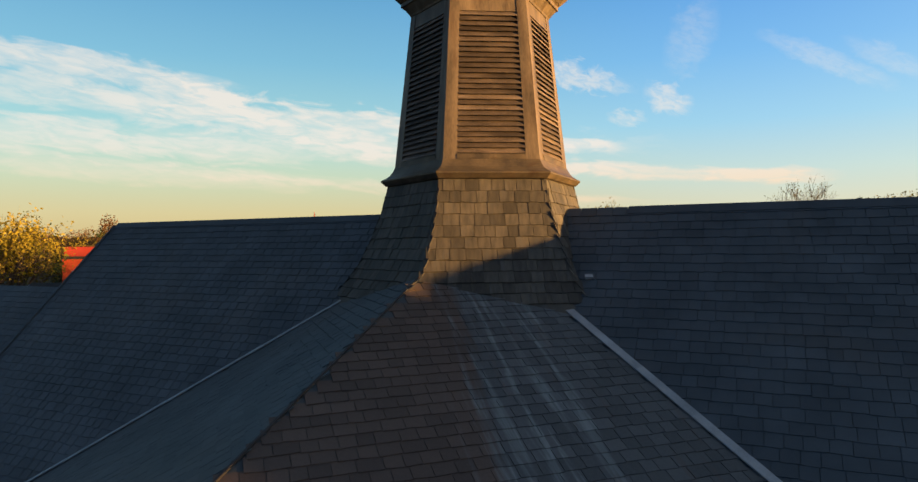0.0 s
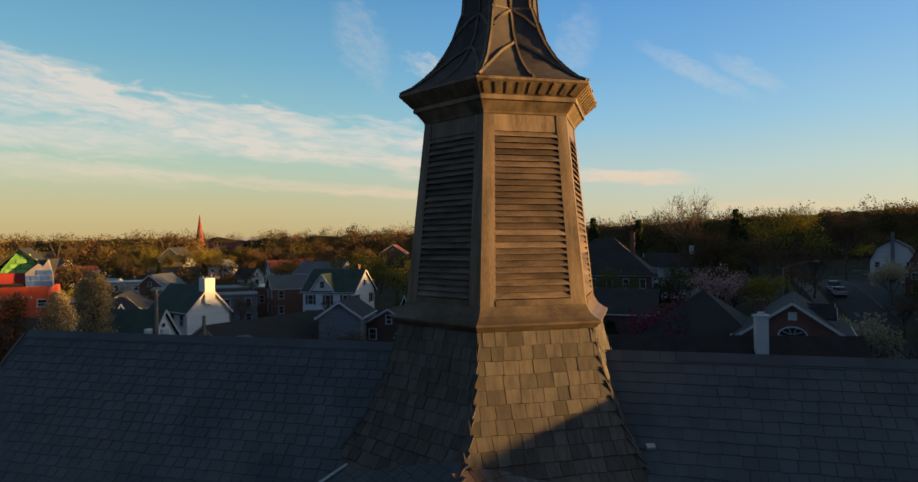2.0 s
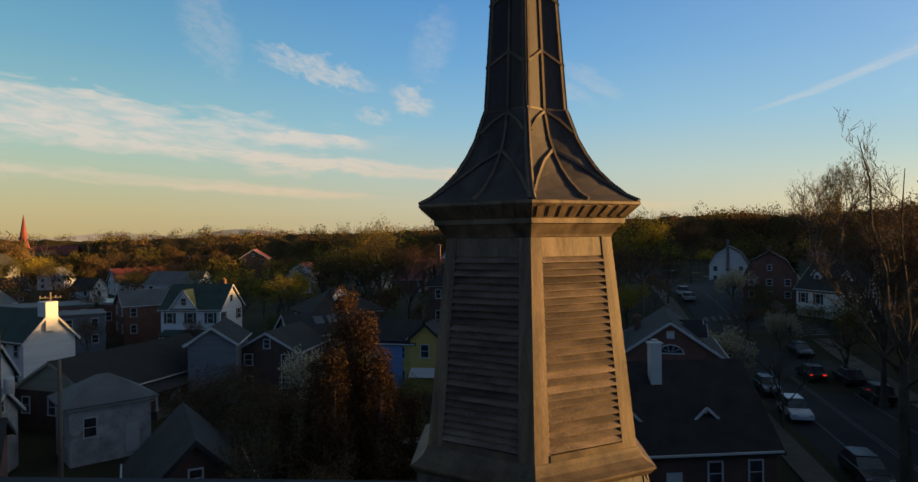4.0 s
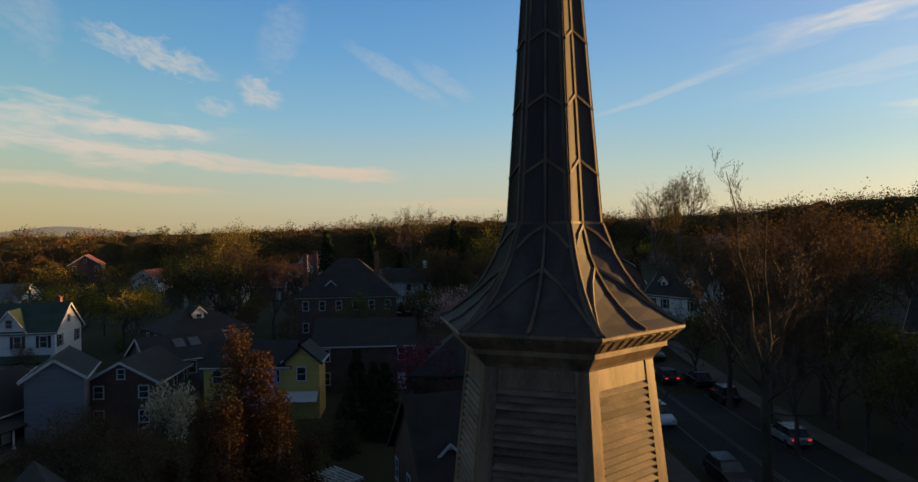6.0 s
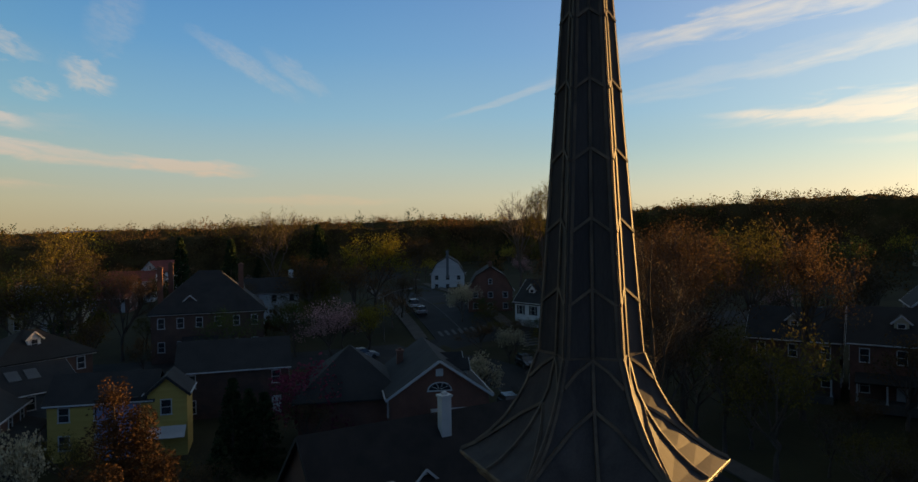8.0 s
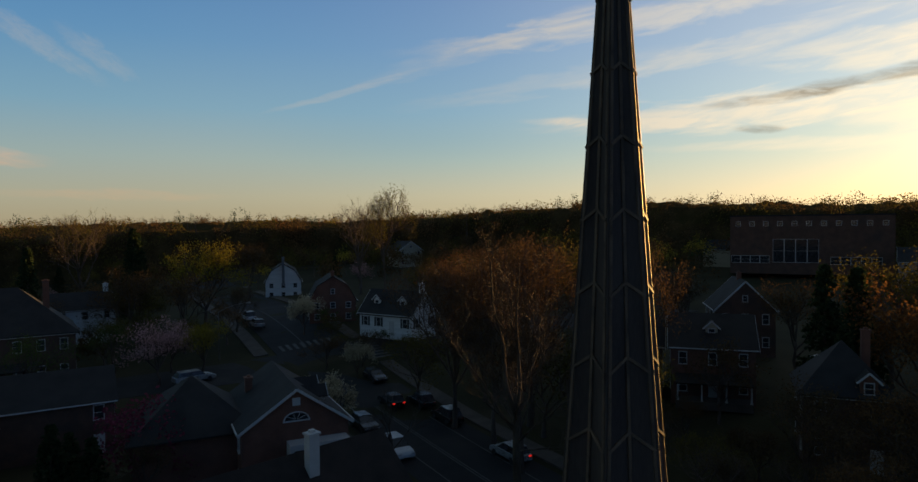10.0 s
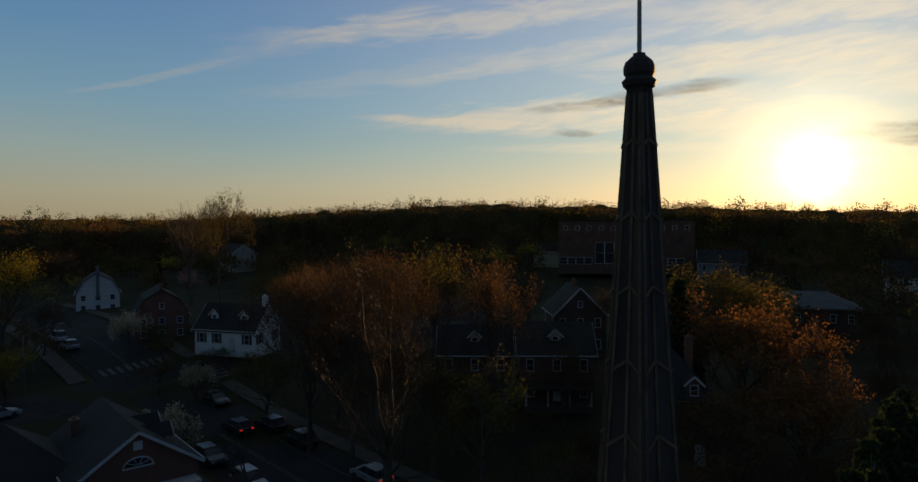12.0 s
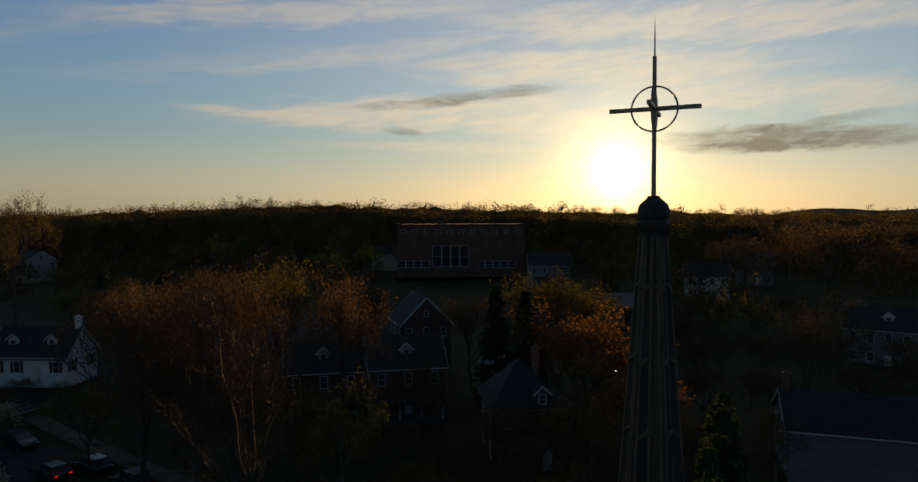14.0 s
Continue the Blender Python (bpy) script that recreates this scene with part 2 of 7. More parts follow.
def streaked_slate():
    """Front roof slates: brown beside the crest, with pale runs of rain-wash down the slope below the steeple's foot."""
    m = bpy.data.materials.new("streaked_slate")
    m.use_nodes = True
    n = Nodes(m.node_tree)
    geo = n.add("ShaderNodeNewGeometry")
    loc = n.vmath("SUBTRACT", geo.outputs["Position"], (0.50, 13.92, 0.0))
    rot = n.add("ShaderNodeMapping", {"Vector": loc, "Rotation": (0, 0, radians(25.2))}).outputs[0]
    x, y, z = n.add("ShaderNodeSeparateXYZ", {0: rot}).outputs
    v = n.math("MULTIPLY", y, -1.0)
    # aside: across the fall line of the plane; down: along it
    aside = n.math("SUBTRACT", n.math("MULTIPLY", x, 0.70), n.math("MULTIPLY", v, 0.71))
    down = n.math("ADD", n.math("MULTIPLY", x, 0.71), n.math("MULTIPLY", v, 0.70))
    run = n.add("ShaderNodeCombineXYZ", {0: n.math("MULTIPLY", aside, 3.4), 1: n.math("MULTIPLY", down, 0.30), 2: 0.0}).outputs[0]
    streak = n.noise(run, 1.0, 5, 0.62, 0.4)
    edge = n.math("SUBTRACT", x, n.math("ADD", 0.25, n.math("MULTIPLY", n.math("SUBTRACT", v, 2.2), 0.70)))
    edge = n.math("ADD", edge, n.math("MULTIPLY", n.math("SUBTRACT", streak, 0.5), 0.9))
    rnd = n.add("ShaderNodeObjectInfo").outputs["Random"]
    isl = geo.outputs["Random Per Island"]
    own = n.math("FRACT", n.math("ADD", rnd, isl))
    grain = n.noise(loc, 26.0, 4)
    brown = n.ramp(n.math("ADD", n.math("MULTIPLY", grain, 0.5), n.math("MULTIPLY", own, 0.5)), [(0.2, (0.050, 0.034, 0.028)), (0.8, (0.091, 0.062, 0.049))])
    dull = n.ramp(n.math("ADD", n.math("MULTIPLY", grain, 0.5), n.math("MULTIPLY", own, 0.5)), [(0.2, (0.042, 0.047, 0.050)), (0.8, (0.080, 0.086, 0.089))])
    pale = n.ramp(own, [(0.0, (0.118, 0.134, 0.139)), (1.0, (0.218, 0.239, 0.239))])
    wash = n.smooth(streak, 0.50, 0.66)
    band = n.math("SUBTRACT", 1.0, n.smooth(n.math("ABSOLUTE", n.math("SUBTRACT", edge, 0.95)), 0.45, 1.7))
    col = n.mix(n.smooth(edge, -0.12, 0.16), brown, dull)
    col = n.mix(n.math("MULTIPLY", n.math("MULTIPLY", wash, band), 0.9), col, pale)
    rust = n.math("MULTIPLY", n.smooth(n.noise(run, 1.7, 4), 0.56, 0.70), n.smooth(edge, 0.0, 0.5))
    col = n.mix(n.math("MULTIPLY", rust, 0.6), col, rgba((0.071, 0.055, 0.049)))
    bp = n.add("ShaderNodeBump", {"Strength": 0.5, "Distance": 0.006, "Height": grain})
    p = n.add("ShaderNodeBsdfPrincipled", {"Base Color": col, "Roughness": 0.66, "Specular IOR Level": 0.4, "Normal": bp.outputs[0]})
    n.add("ShaderNodeOutputMaterial", {0: p.outputs[0]})
    return m


M["slate_streaked"] = streaked_slate()
M["slate_base"] = surface("steeple_slate", (0.034, 0.031, 0.027), (0.112, 0.094, 0.071), 2.6, 55, 0.72, bump=0.008, vary=0.42, island=0.35, stretch=(1, 1, 0.35), stain=(0.078, 0.073, 0.068), stain_scale=3.0, spec=0.25)
M["timber"] = surface("weathered_bronze_sheet", (0.037, 0.030, 0.023), (0.205, 0.152, 0.100), 3.4, 60, 0.50, metal=0.0, bump=0.006, stretch=(1, 1, 0.14), stain=(0.062, 0.036, 0.020), stain_scale=2.6, spec=0.16)
M["louvre"] = surface("louvre_slat", (0.032, 0.026, 0.024), (0.175, 0.129, 0.097), 3.0, 50, 0.58, bump=0.005, stretch=(0.460, 0.460, 1.150), vary=0.45, stain=(0.039, 0.030, 0.025), stain_scale=1.3, spec=0.12)
M["lead"] = surface("spire_metal", (0.025, 0.023, 0.024), (0.068, 0.060, 0.057), 2.2, 40, 0.70, metal=0.0, bump=0.006, stretch=(1, 1, 0.16), stain=(0.074, 0.064, 0.058), stain_scale=1.6, spec=0.12)
M["batten"] = surface("spire_batten", (0.050, 0.042, 0.036), (0.145, 0.112, 0.080), 2.5, 45, 0.62, metal=0.0, bump=0.004, stain=(0.040, 0.034, 0.03), stain_scale=1.2, spec=0.12)
M["skirt"] = surface("skirt_metal", (0.035, 0.029, 0.024), (0.128, 0.096, 0.061), 2.4, 40, 0.5, metal=0.05, bump=0.006, stain=(0.055, 0.032, 0.019), stain_scale=2.5, spec=0.12)
M["flashing"] = surface("zinc_flashing", (0.17, 0.18, 0.19), (0.34, 0.35, 0.36), 2.0, 40, 0.45, metal=0.3, bump=0.004)
M["iron"] = surface("cross_steel", (0.12, 0.115, 0.105), (0.24, 0.22, 0.20), 6, 60, 0.42, metal=0.6, bump=0.001)
M["grass"] = surface("grass", (0.020, 0.021, 0.011), (0.050, 0.047, 0.022), 0.09, 2.2, 0.95, bump=0.05, stain=(0.070, 0.055, 0.035), stain_scale=0.03, spec=0.1)
M["asphalt"] = surface("asphalt", (0.017, 0.018, 0.019), (0.032, 0.033, 0.034), 0.25, 14, 0.9, bump=0.01, stain=(0.042, 0.040, 0.038), stain_scale=0.12, spec=0.2)
M["paving"] = surface("concrete_paving", (0.055, 0.050, 0.044), (0.115, 0.10, 0.085), 0.5, 18, 0.9, bump=0.01, spec=0.2)
M["line"] = surface("road_paint", (0.048, 0.048, 0.048), (0.116, 0.116, 0.112), 1.5, 20, 0.8, bump=0.002)
M["bark"] = surface("bark", (0.055, 0.042, 0.034), (0.13, 0.10, 0.08), 2.0, 18, 0.95, bump=0.03, stretch=(1, 1, 0.3), vary=0.2, spec=0.1)
M["pale_bark"] = surface("pale_bark", (0.019, 0.015, 0.012), (0.091, 0.074, 0.055), 1.4, 9, 0.9, bump=0.02, stretch=(1, 1, 0.4), spec=0.1)
M["white"] = surface("white_siding", (0.47, 0.47, 0.465), (0.62, 0.615, 0.60), 0.5, 10, 0.7, bump=0.01, stretch=(0.4, 0.4, 6))
M["trim"] = surface("white_trim", (0.363, 0.358, 0.347), (0.451, 0.440, 0.429), 1.5, 20, 0.6, bump=0.003)
M["grey_siding"] = surface("grey_siding", (0.109, 0.117, 0.129), (0.160, 0.168, 0.181), 0.5, 10, 0.75, bump=0.01, stretch=(0.4, 0.4, 6))
M["blue_siding"] = surface("blue_siding", (0.105, 0.168, 0.322), (0.154, 0.231, 0.406), 0.5, 10, 0.75, bump=0.01, stretch=(0.4, 0.4, 6))
M["slate_blue_siding"] = surface("slate_blue_siding", (0.066, 0.074, 0.084), (0.098, 0.106, 0.116), 0.5, 10, 0.75, bump=0.01, stretch=(0.4, 0.4, 6))
M["yellow_siding"] = surface("yellow_siding", (0.40, 0.265, 0.060), (0.50, 0.345, 0.090), 0.5, 10, 0.75, bump=0.01, stretch=(0.4, 0.4, 6))
M["cream"] = surface("cream_siding", (0.252, 0.222, 0.156), (0.348, 0.306, 0.228), 0.5, 10, 0.75, bump=0.01, stretch=(0.4, 0.4, 6))
M["brick"] = surface("red_brick", (0.099, 0.043, 0.030), (0.180, 0.081, 0.053), 0.7, 9, 0.85, bump=0.01, stain=(0.093, 0.056, 0.043), stain_scale=0.4)
M["dark_brick"] = surface("dark_brick", (0.066, 0.036, 0.026), (0.121, 0.063, 0.044), 0.7, 9, 0.85, bump=0.01, stain=(0.055, 0.039, 0.033), stain_scale=0.4)
M["orange_paint"] = surface("orange_painted_wall", (0.40, 0.050, 0.014), (0.54, 0.085, 0.024), 0.4, 8, 0.7, bump=0.008, stain=(0.30, 0.036, 0.016), stain_scale=0.25)
M["green_paint"] = surface("green_painted_wall", (0.075, 0.22, 0.035), (0.14, 0.33, 0.06), 0.8, 8, 0.7, bump=0.008)
M["mural_blue"] = surface("blue_painted_block", (0.035, 0.10, 0.33), (0.06, 0.16, 0.43), 0.9, 8, 0.7, bump=0.008, island=0.3)
M["worn_white"] = surface("peeling_white_wall", (0.210, 0.203, 0.189), (0.434, 0.427, 0.406), 0.9, 7, 0.85, bump=0.01, stain=(0.175, 0.154, 0.133), stain_scale=0.7)
M["shingle"] = surface("dark_shingle", (0.012, 0.012, 0.013), (0.028, 0.028, 0.028), 0.6, 12, 0.9, bump=0.02, stain=(0.030, 0.028, 0.025), stain_scale=0.25)
M["black_shingle"] = surface("blackened_shingle", (0.007, 0.006, 0.006), (0.026, 0.021, 0.018), 0.9, 14, 0.9, bump=0.02, stain=(0.016, 0.013, 0.011), stain_scale=0.5)
M["brown_shingle"] = surface("brown_shingle", (0.016, 0.013, 0.011), (0.032, 0.027, 0.022), 0.6, 12, 0.9, bump=0.02, stain=(0.027, 0.024, 0.020), stain_scale=0.25)
M["green_roof"] = surface("green_shingle", (0.013, 0.031, 0.025), (0.030, 0.057, 0.045), 0.6, 12, 0.85, bump=0.02)
M["grey_roof"] = surface("grey_roofing", (0.067, 0.069, 0.071), (0.118, 0.120, 0.122), 0.5, 10, 0.7, bump=0.015, stain=(0.084, 0.080, 0.071), stain_scale=0.4)
M["red_roof"] = surface("red_shingle", (0.112, 0.025, 0.021), (0.196, 0.045, 0.035), 0.6, 12, 0.8, bump=0.02)
M["tin"] = surface("pale_metal_roof", (0.16, 0.172, 0.184), (0.25, 0.262, 0.27), 0.5, 8, 0.4, metal=0.2, bump=0.01)
M["glass"] = pane_material()
M["car_white"] = surface("white_car_paint", (0.42, 0.43, 0.44), (0.54, 0.55, 0.56), 1, 10, 0.25, bump=0.0, spec=0.6)
M["car_black"] = surface("black_car_paint", (0.012, 0.012, 0.014), (0.022, 0.022, 0.025), 1, 10, 0.22, bump=0.0, spec=0.6)
M["car_silver"] = surface("silver_car_paint", (0.26, 0.27, 0.28), (0.36, 0.37, 0.38), 1, 10, 0.28, metal=0.4, bump=0.0, spec=0.6)
M["car_red"] = surface("dark_red_car_paint", (0.12, 0.012, 0.012), (0.18, 0.02, 0.018), 1, 10, 0.25, bump=0.0, spec=0.6)
M["tyre"] = surface("tyre_rubber", (0.015, 0.015, 0.016), (0.03, 0.03, 0.03), 4, 30, 0.9, bump=0.004)
M["hub"] = surface("wheel_rim", (0.3, 0.3, 0.31), (0.45, 0.45, 0.46), 4, 30, 0.35, metal=0.7, bump=0.0)
M["pole_wood"] = surface("creosoted_pole", (0.10, 0.075, 0.055), (0.20, 0.155, 0.115), 2, 20, 0.9, bump=0.01, stretch=(1, 1, 0.1))
M["steel_grey"] = surface("galvanised_steel", (0.30, 0.31, 0.32), (0.46, 0.47, 0.48), 2, 20, 0.45, metal=0.5, bump=0.002)
# house shutters, and the painted shade of the steeple's core
M["shutter_and_shade_black"] = surface("shutter_and_shade_black", (0.015, 0.017, 0.018), (0.03, 0.032, 0.034), 2, 20, 0.6, bump=0.004)
M["tail"] = lit("red_tail_lamp", (1.0, 0.03, 0.02), 0.3)
M["headlamp"] = lit("warm_head_lamp", (1.0, 0.86, 0.6), 2.0)
M["leaf_rust"] = leafy("rust_bud", (0.075, 0.048, 0.024), (0.155, 0.098, 0.046), 0.26)
M["leaf_brown"] = leafy("brown_bud", (0.056, 0.042, 0.024), (0.118, 0.083, 0.043), 0.26)
M["leaf_olive"] = leafy("olive_leaf", (0.066, 0.060, 0.018), (0.150, 0.128, 0.036), 0.28)
M["leaf_yellow"] = leafy("yellow_green_leaf", (0.165, 0.142, 0.020), (0.33, 0.27, 0.042), 0.28)
M["leaf_green"] = leafy("fresh_green_leaf", (0.04, 0.058, 0.018), (0.09, 0.118, 0.036), 0.36)
M["leaf_orange"] = leafy("orange_leaf", (0.13, 0.062, 0.024), (0.29, 0.14, 0.052), 0.36)
M["needle"] = leafy("dark_needle", (0.017, 0.031, 0.017), (0.049, 0.070, 0.031), 0.15)
M["blossom"] = leafy("white_blossom", (0.32, 0.285, 0.195), (0.56, 0.50, 0.35))
M["pink_blossom"] = leafy("pink_blossom", (0.24, 0.15, 0.16), (0.42, 0.28, 0.28))
M["redbud"] = leafy("magenta_bud", (0.10, 0.025, 0.045), (0.20, 0.05, 0.085))
# pear blossom with the warm low sunlight put into its colour
M["sun_tinted_bloom"] = leafy("sun_tinted_pear_bloom", (0.25, 0.205, 0.115), (0.45, 0.365, 0.205), 0.25)
M["leaf_twig"] = leafy("brown_twig_bud", (0.053, 0.036, 0.021), (0.128, 0.078, 0.040), 0.30)
M["leaf_spindle"] = leafy("feathery_orange_bud", (0.070, 0.041, 0.022), (0.118, 0.068, 0.033), 0.12)
M["red_paint"] = surface("red_painted_wall", (0.26, 0.022, 0.016), (0.36, 0.040, 0.026), 0.6, 8, 0.7, bump=0.008)
M["green_block"] = surface("green_painted_block", (0.16, 0.36, 0.07), (0.24, 0.46, 0.11), 0.9, 8, 0.7, bump=0.008, vary=0.25)
M["mural_joint"] = surface("pale_painted_wall", (0.20, 0.19, 0.22), (0.28, 0.26, 0.28), 0.9, 8, 0.75, bump=0.008)
M["canopy"] = surface("wood_canopy", (0.032, 0.024, 0.012), (0.095, 0.066, 0.027), 0.16, 1.3, 1.0, bump=0.6, stain=(0.034, 0.034, 0.013), stain_scale=0.05, spec=0.0)

# ---- mesh helpers ----


class Shape:
    """Collects plain geometry for one mesh."""

    def __init__(self):
        self.v, self.f = [], []

    def box(self, cx, cy, cz, sx, sy, sz, m=None):
        """A box by its middle and its sizes."""
        k = len(self.v)
        for z in (-1, 1):
            for x, y in ((-1, -1), (1, -1), (1, 1), (-1, 1)):
                p = Vector((cx + x * sx / 2, cy + y * sy / 2, cz + z * sz / 2))
                self.v.append(tuple(m @ p if m else p))
        self.f += [tuple(k + i for i in q) for q in ((3, 2, 1, 0), (4, 5, 6, 7), (0, 1, 5, 4), (1, 2, 6, 5), (2, 3, 7, 6), (3, 0, 4, 7))]

    def slab(self, pts, thick):
        """A flat polygon with a thickness below it."""
        a, b, c = (Vector(p) for p in pts[:3])
        n = (b - a).cross(c - a).normalized() * thick
        k, c = len(self.v), len(pts)
        self.v += [tuple(p) for p in pts] + [tuple(Vector(p) - n) for p in pts]
        self.f.append(tuple(range(k, k + c)))
        self.f.append(tuple(range(k + 2 * c - 1, k + c - 1, -1)))
        for i in range(c):
            j = (i + 1) % c
            self.f.append((k + i, k + c + i, k + c + j, k + j))

    def beam(self, p, q, w, h, up=(0, 0, 1)):
        """A bar from p to q, w wide and h deep, its top towards up."""
        p, q, up = Vector(p), Vector(q), Vector(up)
        d = (q - p).normalized()
        s = d.cross(up).normalized() * w / 2
        t = s.cross(d).normalized() * h / 2
        k = len(self.v)
        for o in (p, q):
            self.v += [tuple(o + a) for a in (-s - t, s - t, s + t, -s + t)]
        self.f += [tuple(k + i for i in f) for f in ((0, 1, 2, 3), (7, 6, 5, 4), (0, 4, 5, 1), (1, 5, 6, 2), (2, 6, 7, 3), (3, 7, 4, 0))]

    def tube(self, pts, radii, n=8, closed=True):
        k0 = len(self.v)
        pts = [Vector(p) for p in pts]
        for i, (p, r) in enumerate(zip(pts, radii)):
            d = (pts[min(i + 1, len(pts) - 1)] - pts[max(i - 1, 0)]).normalized()
            a = d.orthogonal().normalized()
            b = d.cross(a)
            for j in range(n):
                w = 2 * math.pi * j / n
                self.v.append(tuple(p + (a * math.cos(w) + b * math.sin(w)) * r))
        for i in range(len(pts) - 1):
            for j in range(n):
                self.f.append((k0 + i * n + j, k0 + i * n + (j + 1) % n, k0 + (i + 1) * n + (j + 1) % n, k0 + (i + 1) * n + j))
        if closed:
            self.f.append(tuple(k0 + j for j in reversed(range(n))))
            self.f.append(tuple(k0 + (len(pts) - 1) * n + j for j in range(n)))

    def lathe(self, rings, n=16, turn=0.0, closed=True):
        """Rings of (radius, height) about z."""
        k0 = len(self.v)
        for r, z in rings:
            for j in range(n):
                w = 2 * math.pi * j / n + turn
                self.v.append((r * math.cos(w), r * math.sin(w), z))
        for i in range(len(rings) - 1):
            for j in range(n):
                self.f.append((k0 + i * n + j, k0 + i * n + (j + 1) % n, k0 + (i + 1) * n + (j + 1) % n, k0 + (i + 1) * n + j))
        if closed:
            self.f.append(tuple(k0 + j for j in reversed(range(n))))
            self.f.append(tuple(k0 + (len(rings) - 1) * n + j for j in range(n)))

    def data(self, name, material, smooth=False):
        me = bpy.data.meshes.new(name)
        me.from_pydata(self.v, [], self.f)
        me.materials.append(material)
        if smooth:
            me.polygons.foreach_set("use_smooth", [True] * len(me.polygons))
        me.update()
        return me


def part(name, shape, material, parent=None, label="", at=None, smooth=False):
    """One mesh under a thing or under a part (or at top level, when parent is None)."""
    me = shape if isinstance(shape, bpy.types.Mesh) else shape.data(name, material, smooth)
    ob = new(name, me)
    if parent:
        ob.parent = parent
    if at is not None:
        ob.matrix_basis = at
    return tagged(ob, label)


def thing(name, label, category, at, group="", kind=""):
    """An Empty at the base of a thing."""
    ob = new(name)
    ob.matrix_basis = at
    return tagged(ob, label, category, group, kind)


def bevelled(ob, width, segments=1):
    b = ob.modifiers.new("bevel", "BEVEL")
    b.width, b.segments, b.limit_method = width, segments, "ANGLE"
    return ob


def ground_z(x, y):
    """The height of the ground: level round the church, rising to the west and a little to the north."""
    w = max(0.0, 0.97 * x - 0.12 * y - 50)
    rise = 18 * (1 - math.exp(-0.0042 * w))
    n = max(0.0, y - 62)
    rise += 2.6 * (1 - math.exp(-0.02 * n)) * min(1, max(0, (x + 30) / 50))
    u = min(1.0, max(0.0, (y - 105) / 130.0)) * min(1.0, max(0.0, (70 - x) / 80.0))
    rise += 4.0 * u * u * (3 - 2 * u)
    rise += 3.0 * math.exp(-((x - 96) ** 2 + (y - 84) ** 2) / 1570.0)
    far = math.hypot(x, y - 14)
    return rise + 0.6 * noise.noise(Vector((x / 45, y / 45, 0))) * min(1, max(0, (far - 60) / 60)) + 5 * noise.noise(Vector((x / 420, y / 420, 3))) * min(1, max(0, (far - 250) / 300))


# ---- ground ----
g = Shape()
rads = [0, 12, 25, 38, 50, 62, 75, 90, 105, 120, 140, 160, 185, 215, 250, 290, 340, 400, 480, 580, 700, 900, 1200, 1600, 2200, 3000, 4200]
SECT = 72
for i, r in enumerate(rads):
    for j in range(SECT):
        a = 2 * math.pi * j / SECT
        x, y = r * math.cos(a), 14 + r * math.sin(a)
        g.v.append((x, y, ground_z(x, y)))
for i in range(len(rads) - 1):
    for j in range(SECT):
        k = (j + 1) % SECT
        g.f.append((i * SECT + j, (i + 1) * SECT + j, (i + 1) * SECT + k, i * SECT + k))
tagged(part("ground", g, M["grass"], smooth=True), "rough spring grass over gently rising ground", "ground", kind="structure")

# the street runs at 57 degrees; a: metres along it, s: metres across it
SA = radians(57)


def street(a, s, z=0.0):
    x, y = a * math.cos(SA) + s * math.sin(SA), a * math.sin(SA) - s * math.cos(SA)
    return (x, y, z + ground_z(x, y))


def strip(shape, a0, a1, s0, s1, z, step=6.0):
    n = max(1, round((a1 - a0) / step))
    for i in range(n):
        p, q = a0 + (a1 - a0) * i / n, a0 + (a1 - a0) * (i + 1) / n
        shape.slab([street(p, s1, z), street(q, s1, z), street(q, s0, z), street(p, s0, z)], 0.3)


# ---- church ----
CH = Matrix.Translation((0.50, 13.92, 0)) @ Matrix.Rotation(radians(-25.2), 4, "Z")
RIDGE = 11.69
WEST, EAST, EAVE = 20.0, -11.45, 7.6
PITCH = 1.035


def main_z(v):
    return RIDGE - PITCH * abs(v)


def crest(v):
    """How far aside the crest of the low front roof lies."""
    return -0.06 + 0.045 * (v - 2.57)


def wing_fall(sgn):
    """How fast one side of the front roof falls: aside, and towards the front."""
    k = 0.385 if sgn > 0 else 0.41
    return k, 0.39 - sgn * k * 0.045


def wing_z(u, v, sgn=None):
    """The low front roof: a falling crest with a plane on each side."""
    sgn = sgn or (1 if u > crest(v) else -1)
    k, fall = wing_fall(sgn)
    return RIDGE - 1.21 - fall * (v - 2.57) - k * sgn * (u + 0.06)


def valley_v(u):
    """Where the front roof cuts the main slope."""
    sgn = 1 if u > 0 else -1
    k, fall = wing_fall(sgn)
    return (1.21 - 2.57 * fall + k * sgn * (u + 0.06)) / (PITCH - fall)


church = thing("church", "stone church with dark slate roofs under the steeple", "church", CH)


def ch(u, v, z):
    """Church axes: u along the ridge, v towards the front."""
    return (u, -v, z)


r = Shape()
r.slab([ch(EAST, 0, RIDGE), ch(EAST, EAVE, main_z(EAVE)), ch(WEST, EAVE, main_z(EAVE)), ch(WEST, 0, RIDGE)], 0.12)
r.slab([ch(WEST, 0, RIDGE), ch(WEST, -EAVE, main_z(EAVE)), ch(EAST, -EAVE, main_z(EAVE)), ch(EAST, 0, RIDGE)], 0.12)
part("roof_deck", r, M["slate"], church)
